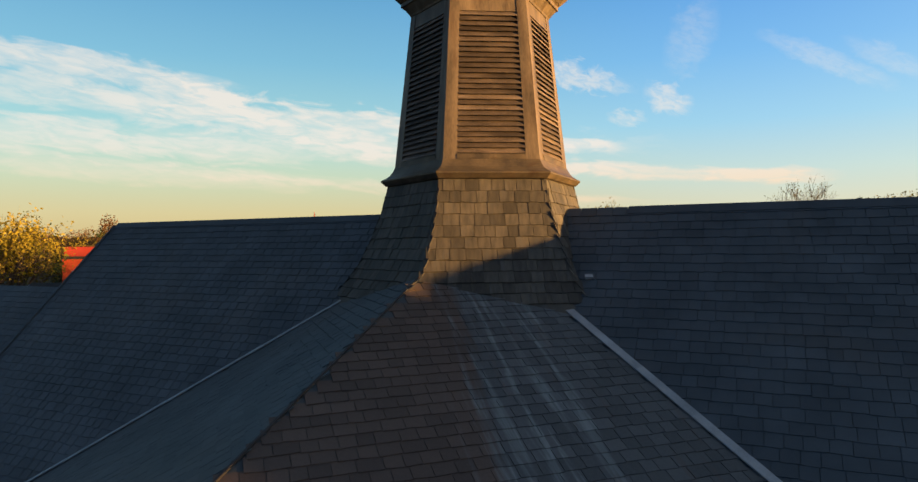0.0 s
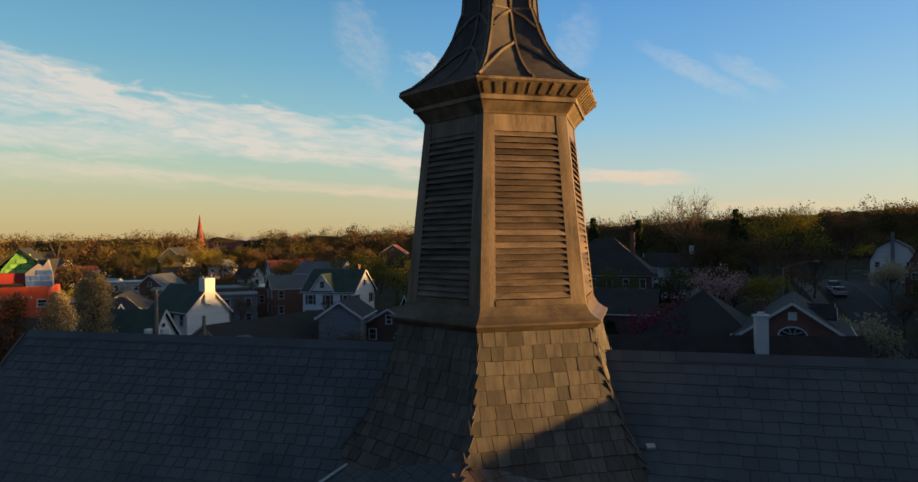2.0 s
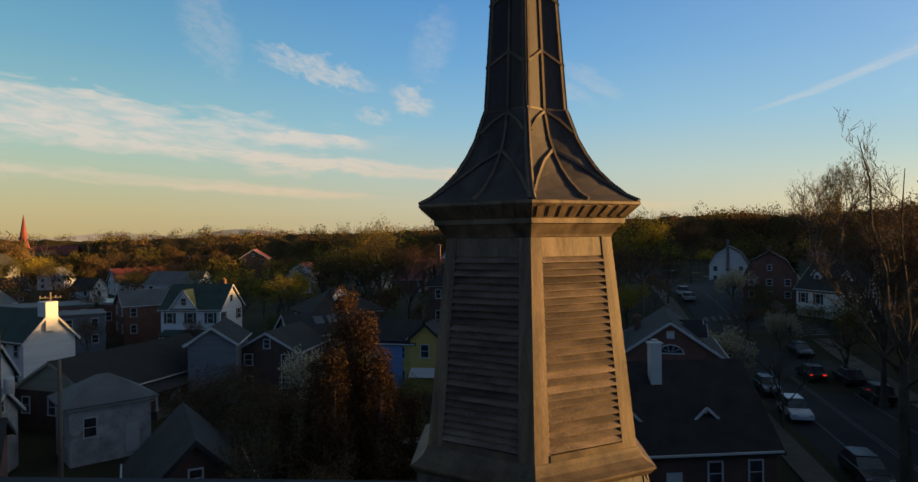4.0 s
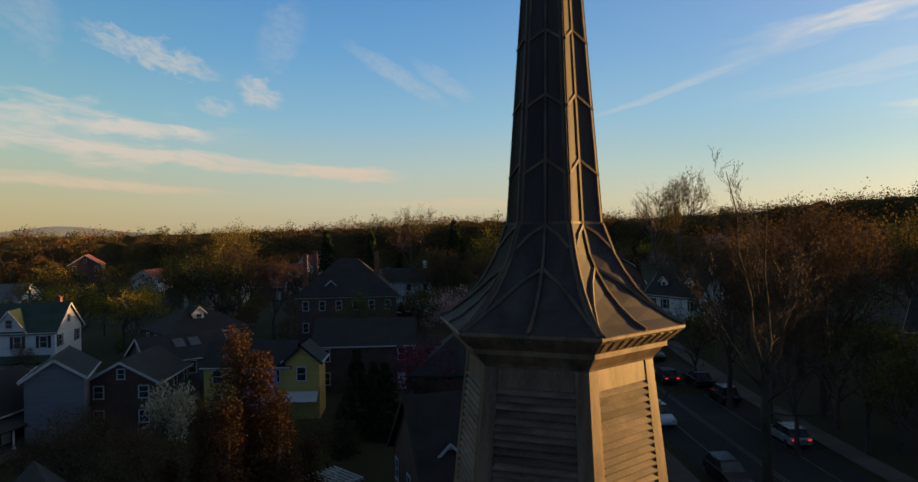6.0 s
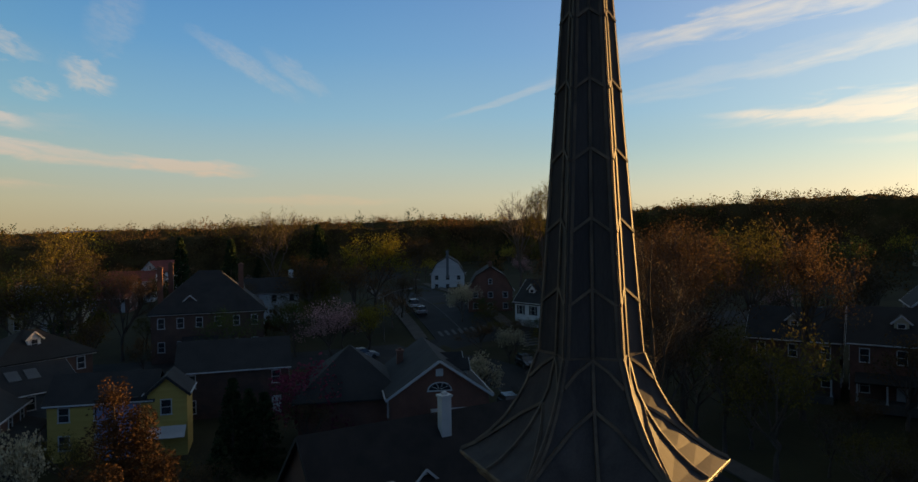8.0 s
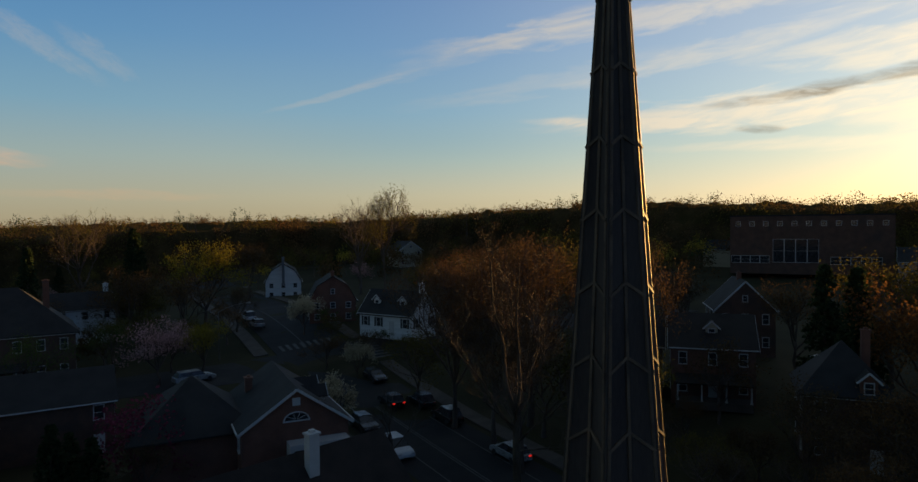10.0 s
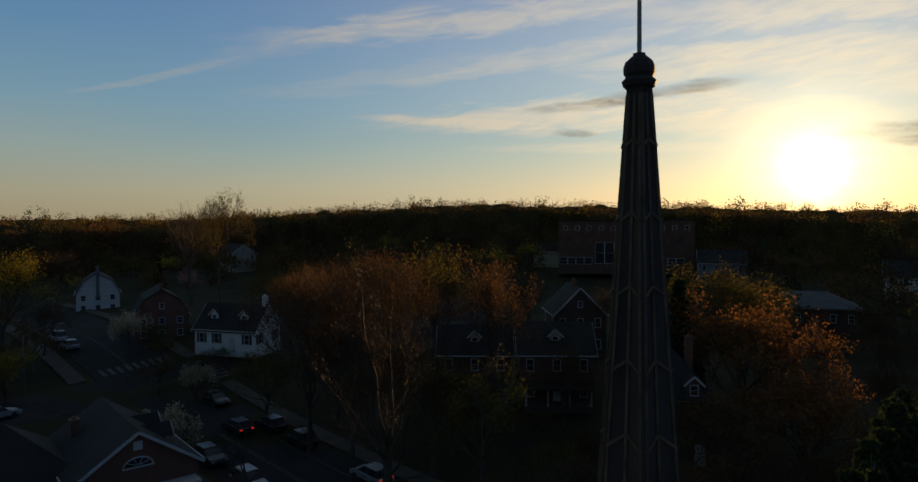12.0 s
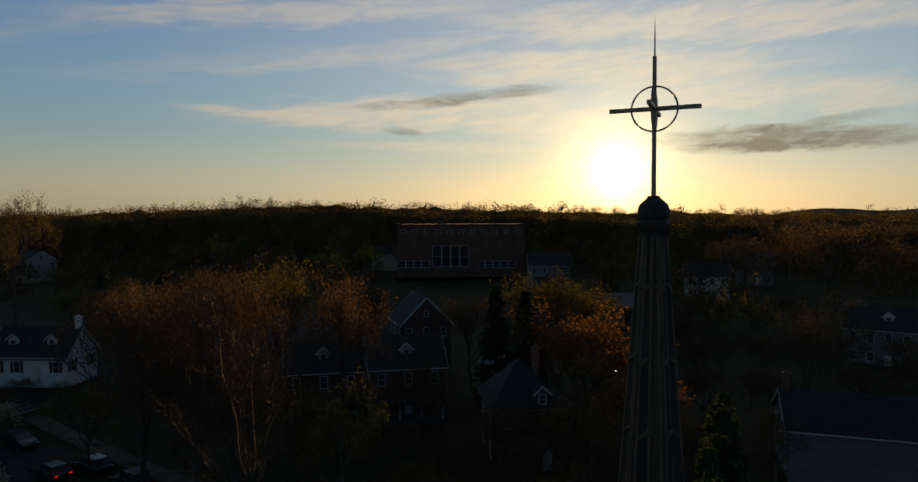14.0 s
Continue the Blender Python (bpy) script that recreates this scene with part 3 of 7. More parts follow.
# lower east wing, in line with the nave
LOW, LOW_E, LOW_EAVE = 9.8, -27.0, 5.6
r = Shape()
for sgn in (-1, 1):
    pts = [ch(EAST - 0.1, 0, LOW), ch(LOW_E, 0, LOW), ch(LOW_E, sgn * LOW_EAVE, LOW - LOW_EAVE), ch(EAST - 0.1, sgn * LOW_EAVE, LOW - LOW_EAVE)]
    r.slab(pts if sgn > 0 else pts[::-1], 0.12)
part("east_wing_roof", r, M["slate"], church)
r = Shape()
r.box((EAST + LOW_E) / 2, 0, 2.0, EAST - LOW_E - 0.6, 2 * LOW_EAVE - 0.8, 4.6)
part("east_wing_wall", r, M["dark_brick"], church)
r = Shape()
FRONT = 10.6
for sgn in (-1, 1):
    plan = [(crest(2.0), 2.0), (crest(FRONT), FRONT), (sgn * 7.2, FRONT), (sgn * 8.6, valley_v(sgn * 8.6)), (sgn * 1.9, valley_v(sgn * 1.9))]
    pts = [ch(u, v, wing_z(u, v, sgn) - 0.012) for u, v in plan]
    r.slab(pts if sgn > 0 else pts[::-1], 0.10)
part("front_roof_deck", r, M["slate"], church)
r = Shape()
for u0, u1 in ((EAST + 0.35, WEST - 0.35),):
    r.box((u0 + u1) / 2, 0, 2.0, u1 - u0, 2 * EAVE - 0.9, 4.3)
    for u in (u0, u1):
        for w in (0.25,):
            s = 1 if u == u1 else -1
            pts = [(u, -EAVE + 0.5, 4.1), (u, EAVE - 0.5, 4.1), (u, 0, RIDGE - 0.35)]
            r.slab(pts if s > 0 else pts[::-1], 0.3)
r.box(0, -8.0, 1.7, 11.0, 4.2, 3.6)
part("wall", r, M["dark_brick"], church)
# ridge capping, hip strip, valley strips, the rake at the east end
for k in range(21):
    u0 = -11.4 + k * 1.45
    r = Shape()
    if -2.0 < u0 < 1.9:
        continue
    for sgn in (-1, 1):
        pts = [ch(u0, 0, RIDGE + 0.045), ch(u0 + 1.46, 0, RIDGE + 0.045), ch(u0 + 1.46, sgn * 0.14, RIDGE - 0.10), ch(u0, sgn * 0.14, RIDGE - 0.10)]
        r.slab(pts if sgn < 0 else pts[::-1], 0.02)
    part("ridge_cap", r, M["slate"], church)
for sgn, label in ((1, "pale grey zinc valley strip"), (-1, "dull grey zinc valley strip")):
    for k in range(4):
        u0, u1 = 2.15 + k * 1.55, 2.15 + (k + 1) * 1.55 + 0.04
        r = Shape()
        w = 0.07 if sgn > 0 else 0.035
        a, b = (ch(sgn * u, valley_v(sgn * u), main_z(valley_v(sgn * u)) + 0.055 + 0.004 * k) for u in (u0, u1))
        r.beam(a, b, 2 * w, 0.02, (0.25 * sgn, -0.5, 0.8))
        part("valley_strip", r, M["flashing"], church, label)
r = Shape()
r.beam(ch(crest(2.3), 2.3, wing_z(crest(2.3), 2.3) + 0.025), ch(crest(FRONT), FRONT, wing_z(crest(FRONT), FRONT) + 0.025), 0.035, 0.03)
part("hip_strip", r, M["lead"], church, "thin rusty metal strip along the crest")
r = Shape()
for sgn in (-1, 1):
    r.beam(ch(EAST - 0.02, 0, RIDGE - 0.08), ch(EAST - 0.02, sgn * EAVE, main_z(EAVE) - 0.08), 0.05, 0.22)
part("rake_board", r, M["slate"], church)
r = Shape()
r.box(0, 0, 0, 0.14, 0.09, 0.05)
part("lead_block", r, M["flashing"], church, "small pale lead block", at=pose(2.62, -1.30, main_z(1.30) + 0.08, 30, 0, 20))

# ---- steeple ----
steeple = thing("steeple", "six-sided steeple with louvred sides, slated foot and metal spire", "steeple", CH)
TURN6 = radians(-90)


def hexa(k, rad, z):
    w = TURN6 + radians(60 * k)
    return Vector((rad * math.cos(w), rad * math.sin(w), z))


def on_face(k, x, z, rad, out=0.0):
    """A point on face k: x metres aside of its middle line, where the hexagon's corner radius is rad."""
    a, b = hexa(k, rad, z), hexa(k + 1, rad, z)
    mid, n = (a + b) / 2, (a + b) * 0.5
    n.z = 0
    n.normalize()
    s = (b - a).normalized()
    p = mid + s * x + n * out
    return Vector((p.x, p.y, z))


FOOT = [(3.35, 9.75), (2.92, 10.22), (2.66, 10.55), (2.40, 11.05), (2.17, 11.6), (1.99, 12.26)]


def foot_r(z):
    for (r0, z0), (r1, z1) in zip(FOOT, FOOT[1:]):
        if z <= z1:
            return r0 + (r1 - r0) * (z - z0) / (z1 - z0)
    return FOOT[-1][0]


s = Shape()
s.lathe([(rr - 0.03, z) for rr, z in FOOT], 6, TURN6)
part("foot_core", s, M["slate_base"], steeple, "dark slate backing")
s = Shape()
s.lathe([(1.98, 12.24), (2.06, 12.26), (2.135, 12.335), (2.15, 12.34), (2.15, 12.375), (2.05, 12.42), (1.95, 12.49), (1.885, 12.58), (1.86, 12.64)], 6, TURN6)
bevelled(part("skirt", s, M["skirt"], steeple, "flared metal skirt with rust stains"), 0.004, 1)
B0, B1, ZB0, ZB1 = 1.85, 1.48, 12.64, 15.88


def body_r(z):
    return B0 + (B1 - B0) * (z - ZB0) / (ZB1 - ZB0)


LZ0, LZ1 = 12.74, 15.56
# solid core coloured near black for the shade between the slats
s = Shape()
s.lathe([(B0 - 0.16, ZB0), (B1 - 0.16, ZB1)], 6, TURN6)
part("body_core", s, M["shutter_and_shade_black"], steeple, "near-black core with the shade behind the slats in its colour")
for k in range(6):
    # corner boards, sill and head of each louvred side
    for end in (-1, 1):
        s = Shape()
        pts = []
        for z in (ZB0, ZB1):
            half = body_r(z) / 2
            inner = half - (0.265 if z == ZB0 else 0.19)
            for x in ((half, inner) if end > 0 else (-inner, -half)):
                pts.append((x, z))
        for o in (0.0, -0.12):
            for x, z in pts:
                s.v.append(tuple(on_face(k, x, z, body_r(z), o)))
        s.f += [(1, 0, 2, 3), (0, 4, 6, 2), (5, 1, 3, 7)] if end > 0 else [(1, 0, 2, 3), (0, 4, 6, 2), (5, 1, 3, 7)]
        s.f += [(2, 6, 7, 3), (0, 1, 5, 4)]
        part("corner_board", s, M["timber"], steeple)
    for z0, z1, name, out in ((ZB0, LZ0, "sill", 0.012), (LZ1, ZB1, "head_board", -0.012)):
        s = Shape()
        pts = []
        for z in (z0, z1):
            half = body_r(z) / 2 - (0.262 - 0.072 * (z - ZB0) / (ZB1 - ZB0))
            pts += [(-half, z), (half, z)]
        for o in (out, -0.13):
            for x, z in pts:
                s.v.append(tuple(on_face(k, x, z, body_r(z), o)))
        s.f += [(0, 1, 3, 2), (2, 3, 7, 6), (0, 4, 5, 1)]
        part(name, s, M["skirt"] if name == "sill" else M["timber"], steeple)
    SL = 27
    for i in range(SL):
        z = LZ0 + (LZ1 - LZ0) * (i + 0.15) / SL
        zt = z + (LZ1 - LZ0) / SL * 1.12
        half = body_r(z) / 2 - (0.262 - 0.072 * (z - ZB0) / (ZB1 - ZB0))
        s = Shape()
        wob = [random.uniform(-0.004, 0.004) for _ in range(5)]
        for j in range(5):
            x = -half + half * j / 2
            for zz, o in ((z + wob[j], 0.004), (z + 0.020 + wob[j], 0.006), (zt, -0.060), (zt - 0.014, -0.065)):
                s.v.append(tuple(on_face(k, x, zz, body_r(zz), o)))
        for j in range(4):
            a, b = j * 4, j * 4 + 4
            s.f += [(a, b, b + 1, a + 1), (a + 1, b + 1, b + 2, a + 2), (a + 3, b + 3, b, a)]
        part("louvre_slat", s, M["louvre"], steeple)
# cornice: cove, fascia, sloping soffit boards, edge
s = Shape()
s.lathe([(B1 - 0.2, ZB1 - 0.04), (B1 + 0.012, ZB1 - 0.03), (B1 + 0.03, ZB1 + 0.01), (1.66, 16.05), (1.70, 16.05), (1.70, 16.13), (1.72, 16.14), (1.945, 16.32), (1.96, 16.33), (1.96, 16.37), (1.90, 16.40)], 6, TURN6)
bevelled(part("cornice", s, M["timber"], steeple, "sloping boarded cornice"), 0.006)
for k in range(6):
    for i in range(9):
        x0 = -0.80 + i * 0.2
        s = Shape()
        s.beam(on_face(k, x0 * 0.93, 16.157, 1.741, 0.004), on_face(k, x0 * 1.03, 16.303, 1.924, 0.004), 0.10, 0.016, on_face(k, 0, 0, 1.0).normalized() * 0.68 - Vector((0, 0, 0.73)))
        part("soffit_board", s, M["timber"], steeple)
# spire shell
FL = [(1.945, 16.385), (1.74, 16.48), (1.51, 16.66), (1.29, 16.88), (1.10, 17.15), (0.95, 17.42), (0.855, 17.68), (0.79, 17.88)]
ZT, RT = 25.50, 0.185


def spire_r(z):
    if z >= FL[-1][1]:
        return FL[-1][0] - 0.014 + (RT - FL[-1][0] + 0.014) * (z - FL[-1][1]) / (ZT - FL[-1][1])
    for (r0, z0), (r1, z1) in zip(FL, FL[1:]):
        if z <= z1:
            return r0 + (r1 - r0) * (z - z0) / (z1 - z0)


def fold(z):
    """How deep the middle of each side is folded in, as a share of the corner radius."""
    return 0.145 * min(1.0, max(0.0, (z - 16.40) / 0.95))


def on_spire(k, x, z):
    r = spire_r(z)
    return on_face(k, x, z, r, -fold(z) * r * max(0.0, 1 - abs(x) / (r / 2)))


def folded(levels):
    """A six-sided shell whose sides are folded in along their middle lines."""
    sh = Shape()
    for z in levels:
        for k in range(6):
            sh.v += [tuple(hexa(k, spire_r(z), z)), tuple(on_spire(k, 0, z))]
    for i in range(len(levels) - 1):
        for j in range(12):
            sh.f.append((i * 12 + j, i * 12 + (j + 1) % 12, (i + 1) * 12 + (j + 1) % 12, (i + 1) * 12 + j))
    sh.f += [tuple(reversed(range(12))), tuple(range(len(sh.v) - 12, len(sh.v)))]
    return sh


part("flared_roof", folded([z for _, z in FL[:-1]] + [17.8799]), M["lead"], steeple, "flared dark metal roof below the spire")
part("spire_shaft", folded([17.88, 19.5, 21.5, 23.5, ZT]), M["lead"], steeple, "tall tapering metal spire with folded sides")


def batten(name, k, path, w, h, grow=0.0):
    """A raised strip over face k through (x, z) points."""
    sh = Shape()
    up = on_face(k, 0, 0, 1.0)
    n = len(path)
    pts = [on_spire(k, x, z) for x, z in path]
    for i, p in enumerate(pts):
        d = (pts[min(i + 1, n - 1)] - pts[max(i - 1, 0)]).normalized()
        side = d.cross(up).normalized() * w / 2
        top = side.cross(d).normalized() * (h + grow * spire_r(path[i][1]))
        sh.v += [tuple(q) for q in (p - side - top * 0.3, p + side - top * 0.3, p + side * 0.85 + top, p - side * 0.85 + top)]
    for i in range(n - 1):
        a, b = i * 4, i * 4 + 4
        sh.f += [(a, b, b + 1, a + 1), (a + 1, b + 1, b + 2, a + 2), (a + 2, b + 2, b + 3, a + 3), (a + 3, b + 3, b, a)]
    sh.f += [(0, 1, 2, 3), (n * 4 - 1, n * 4 - 2, n * 4 - 3, n * 4 - 4)]
    return part(name, sh, M["batten"], steeple)


CHEV = [17.86 + 0.99 * i for i in range(8)]
for k in range(6):
    batten("centre_rib", k, [(0, z) for z in (17.9, 19.5, 21.5, 23.5, 25.42)], 0.050, 0.012, 0.035)
    batten("centre_rib", k, [(0, z) for _, z in FL], 0.05, 0.04)
    for end in (-1, 1):
        batten("edge_rib", k, [(end * (spire_r(z) / 2 - 0.05 * min(1, spire_r(z) / 0.5)), z) for z in (17.9, 20, 22.5, 25.42)], 0.045, 0.008, 0.022)
        batten("edge_rib", k, [(end * (spire_r(z) / 2 - 0.03), z) for _, z in FL], 0.045, 0.032)
        for z in CHEV:
            half = spire_r(z - 0.2) / 2 - 0.03
            drop = 0.62 * half + 0.02
            if z - drop > 17.88:
                batten("chevron", k, [(end * 0.012, z), (end * half, z - drop)], 0.045, 0.03)
        batten("chevron", k, [(end * 0.015, 17.86), (end * 0.22, 17.72), (end * 0.40, 17.52)], 0.05, 0.034)
        batten("chevron", k, [(end * 0.015, 17.22), (end * 0.30, 17.02), (end * 0.60, 16.72), (end * 0.82, 16.50)], 0.05, 0.034)
    s = Shape()
    mid = on_spire(k, 0, 17.9)
    s.beam(hexa(k, spire_r(17.9), 17.9), mid, 0.03, 0.035)
    s.beam(mid, hexa(k + 1, spire_r(17.9), 17.9), 0.03, 0.035)
    part("seam", s, M["batten"], steeple)
s = Shape()
s.lathe([(0.160, 25.46), (0.175, 25.50), (0.215, 25.53), (0.236, 25.585), (0.234, 25.605), (0.19, 25.645), (0.186, 25.66), (0.210, 25.70), (0.214, 25.75), (0.212, 25.80), (0.188, 25.865), (0.12, 25.925), (0.085, 25.955), (0.085, 25.98), (0.03, 25.985)], 12)
part("finial", s, M["lead"], steeple, "dark moulded metal finial")
cross = thing("cross", "steel cross of crossed bars inside two rings on a thin pole", "cross", CH @ pose(0, 0, 25.975))
s = Shape()
s.tube([(0, 0, -0.05), (0, 0, 0.95)], [0.034, 0.030], 8)
s.box(0, 0, 1.42, 0.05, 0.05, 0.96)
part("pole", s, M["iron"], cross)
for name, m in (("cross_bar", pose(0, 0, 1.19)), ("cross_bar", pose(0, 0, 1.19, 0, 0, 90))):
    s = Shape()
    s.box(0, 0, 0, 1.21, 0.056, 0.056)
    bevelled(part(name, s, M["iron"], cross, at=m), 0.006)
for rz in (0, 90):
    s = Shape()
    s.tube([(0.305 * math.cos(w), 0, 0.305 * math.sin(w)) for w in np.linspace(0, 2 * math.pi, 49)], [0.014] * 49, 6, False)
    part("ring", s, M["iron"], cross, at=pose(0, 0, 1.19, 0, 0, rz), smooth=True)
s = Shape()
s.tube([(0, 0, 1.88), (0, 0, 2.15), (0, 0, 2.44)], [0.012, 0.009, 0.002], 6)
part("needle", s, M["iron"], cross, "thin pointed lightning rod")

# ---- trees ----


def branches(rng, h, fork, spread, counts, droop=0.0, up=0.55, stout=0.020, jit=0.28):
    """Limbs of one tree as (points, radii), and the places of its twig ends."""
    limbs, tips = [], []
    r0 = h * stout
    trunk = [Vector((0, 0, -0.3))]
    for i in range(1, 6):
        trunk.append(Vector((rng.uniform(-1, 1) * h * 0.008 * i, rng.uniform(-1, 1) * h * 0.008 * i, h * fork * 2.0 * i / 5)))
    limbs.append((trunk, [r0 * (1.35 if i == 0 else 1 - 0.13 * i) for i in range(6)]))

    def grow(base, d, length, rad, level):
        pts, p, dd = [base], base, d
        for i in range(3):
            dd = (dd + Vector((rng.uniform(-1, 1), rng.uniform(-1, 1), rng.uniform(-0.6, 1) * up + 0.1 - droop)) * jit).normalized()
            p = p + dd * length / 3
            pts.append(p)
        limbs.append((pts, [rad, rad * 0.8, rad * 0.62, rad * 0.42]))
        if level >= len(counts):
            tips.extend((pts[2], pts[3]))
            return
        for j in range(counts[level]):
            a = rng.uniform(0, 2 * math.pi)
            side = dd.orthogonal().normalized()
            side.rotate(Matrix.Rotation(a, 3, dd))
            nd = (dd * rng.uniform(0.45, 0.95) + side * rng.uniform(0.45, 0.9) * spread + Vector((0, 0, 0.12))).normalized()
            start = pts[1].lerp(pts[3], rng.uniform(0.25, 1.0))
            grow(start, nd, length * rng.uniform(0.52, 0.78), rad * 0.5, level + 1)

    for j in range(counts[0]):
        f = rng.uniform(0.45, 1.0)
        k = f * 5
        i = min(4, int(k))
        base = trunk[i].lerp(trunk[i + 1], k - i)
        a = 2 * math.pi * (j + rng.uniform(-0.3, 0.3)) / counts[0] * 2.4
        tilt = rng.uniform(0.5, 1.0) * spread * (1.25 - 0.7 * f)
        d = Vector((math.cos(a) * tilt, math.sin(a) * tilt, 1.0 - 0.35 * tilt)).normalized()
        grow(base, d, h * rng.uniform(0.28, 0.40) * (1.15 - 0.3 * f), r0 * 0.5, 1)
    return limbs, tips


def leaf_cloud(rng, spots, per, spread, size, squash=0.8):
    """Many small four-sided leaves scattered round each spot."""
    c = np.repeat(np.array([tuple(p) for p in spots]), per, axis=0)
    n = len(c)
    off = rng.normal(size=(n, 3))
    off *= np.minimum(1.0, 1.55 / np.linalg.norm(off, axis=1))[:, None] * spread
    off[:, 2] *= squash
    c = c + off
    a = rng.normal(size=(n, 3))
    a /= np.linalg.norm(a, axis=1)[:, None]
    b = np.cross(a, rng.normal(size=(n, 3)))
    b /= np.linalg.norm(b, axis=1)[:, None] + 1e-6
    sz = (size * rng.uniform(0.5, 1.4, n))[:, None]
    quad = np.stack([c - a * sz, c - b * sz * 0.6, c + a * sz, c + b * sz * 0.6], axis=1).reshape(-1, 3)
    return quad


def quads_mesh(name, quads, material):
    me = bpy.data.meshes.new(name)
    n = len(quads) // 4
    me.vertices.add(len(quads))
    me.vertices.foreach_set("co", quads.astype(np.float32).ravel())
    me.loops.add(4 * n)
    me.loops.foreach_set("vertex_index", np.arange(4 * n, dtype=np.int32))
    me.polygons.add(n)
    me.polygons.foreach_set("loop_start", np.arange(0, 4 * n, 4, dtype=np.int32))
    me.update(calc_edges=True)
    me.materials.append(material)
    return me


PROTO = {}


def tree_proto(key, seed, h, fork, spread, counts, leaf, per, lspread, lsize, bark="bark", up=0.55, droop=0.0, sides=5, stout=0.020, jit=0.28):
    rng = random.Random(seed)
    limbs, tips = branches(rng, h, fork, spread, counts, droop, up, stout, jit)
    sh = Shape()
    for i, (pts, rad) in enumerate(limbs):
        sh.tube(pts, [max(0.012, q) for q in rad], 8 if i == 0 else (sides if rad[0] > 0.05 else 3), False)
    trunk = sh.data("trunk", M[bark], True)
    crown = None
    if leaf:
        crown = quads_mesh("crown", leaf_cloud(np.random.default_rng(seed), tips, per, lspread, lsize), M[leaf])
    top = max(p.z for pts, _ in limbs for p in pts)
    PROTO[key] = (top, trunk, crown)


def conifer_proto(key, seed, h, width):
    rng = np.random.default_rng(seed)
    sh = Shape()
    sh.tube([(0, 0, -0.3), (0, 0, h * 0.5), (0, 0, h)], [h * 0.018, h * 0.011, 0.02], 7)
    spots = []
    for i in range(26):
        z = h * (0.06 + 0.92 * i / 26)
        rad = width * (1 - z / h) ** 0.8
        for j in range(9):
            a = rng.uniform(0, 2 * math.pi)
            for q in (0.35, 0.6, 0.8, 0.97):
                spots.append((rad * q * math.cos(a), rad * q * math.sin(a), z - 0.25 * rad * q + rng.uniform(-0.1, 0.1)))
    PROTO[key] = (h, sh.data("trunk", M["bark"], True), quads_mesh("crown", leaf_cloud(rng, spots, 5, 0.20, 0.20, 0.5), M["needle"]))


tree_proto("rust_a", 1, 12, 0.17, 0.95, (7, 5, 4), "leaf_rust", 14, 0.50, 0.092)
tree_proto("rust_b", 2, 12, 0.20, 0.80, (7, 5, 4), "leaf_brown", 14, 0.50, 0.090)
tree_proto("olive_a", 3, 12, 0.16, 0.95, (7, 4, 4), "leaf_olive", 18, 0.50, 0.100)
tree_proto("olive_b", 4, 12, 0.18, 1.05, (8, 4, 4), "leaf_olive", 17, 0.55, 0.100)
tree_proto("yellow_a", 5, 12, 0.15, 0.95, (8, 4, 4), "leaf_yellow", 21, 0.50, 0.098)
tree_proto("green_a", 6, 12, 0.16, 0.90, (7, 4, 4), "leaf_green", 17, 0.48, 0.100)
tree_proto("orange_a", 7, 12, 0.15, 0.95, (9, 5, 4), "leaf_orange", 26, 0.46, 0.095)
tree_proto("bare_a", 8, 12, 0.20, 0.80, (7, 4, 4, 3), "leaf_brown", 1, 0.2, 0.07)
tree_proto("bare_b", 9, 12, 0.22, 0.95, (7, 4, 4, 3), "leaf_olive", 2, 0.22, 0.07)
tree_proto("twiggy", 53, 12, 0.24, 0.80, (8, 5, 4, 3), "leaf_twig", 9, 0.42, 0.062)
tree_proto("rust_high", 51, 12, 0.26, 0.80, (8, 5, 4), "leaf_rust", 22, 0.50, 0.075)
tree_proto("round_bud", 52, 12, 0.27, 0.85, (8, 5, 5, 3), "leaf_olive", 6, 0.32, 0.075)
tree_proto("blossom", 11, 5, 0.12, 0.85, (8, 4, 4), "blossom", 14, 0.24, 0.075)
tree_proto("pink", 12, 7, 0.12, 1.1, (8, 4, 4), "pink_blossom", 12, 0.3, 0.08)
tree_proto("redbud", 13, 6, 0.10, 1.2, (8, 4, 4), "redbud", 12, 0.32, 0.085)
tree_proto("thin_street", 15, 7, 0.20, 0.75, (6, 4, 4), None, 0, 0, 0)
for key, seed, sp, leaf in (("rust_far", 31, 0.95, "leaf_rust"), ("brown_far", 32, 0.85, "leaf_brown"), ("olive_far", 33, 1.0, "leaf_olive"), ("olive_far_b", 34, 0.9, "leaf_olive"), ("yellow_far", 35, 0.95, "leaf_yellow"), ("green_far", 36, 0.9, "leaf_green")):
    tree_proto(key, seed, 12, 0.17, sp, (7, 4, 3), leaf, 14, 0.55, 0.125, sides=3)


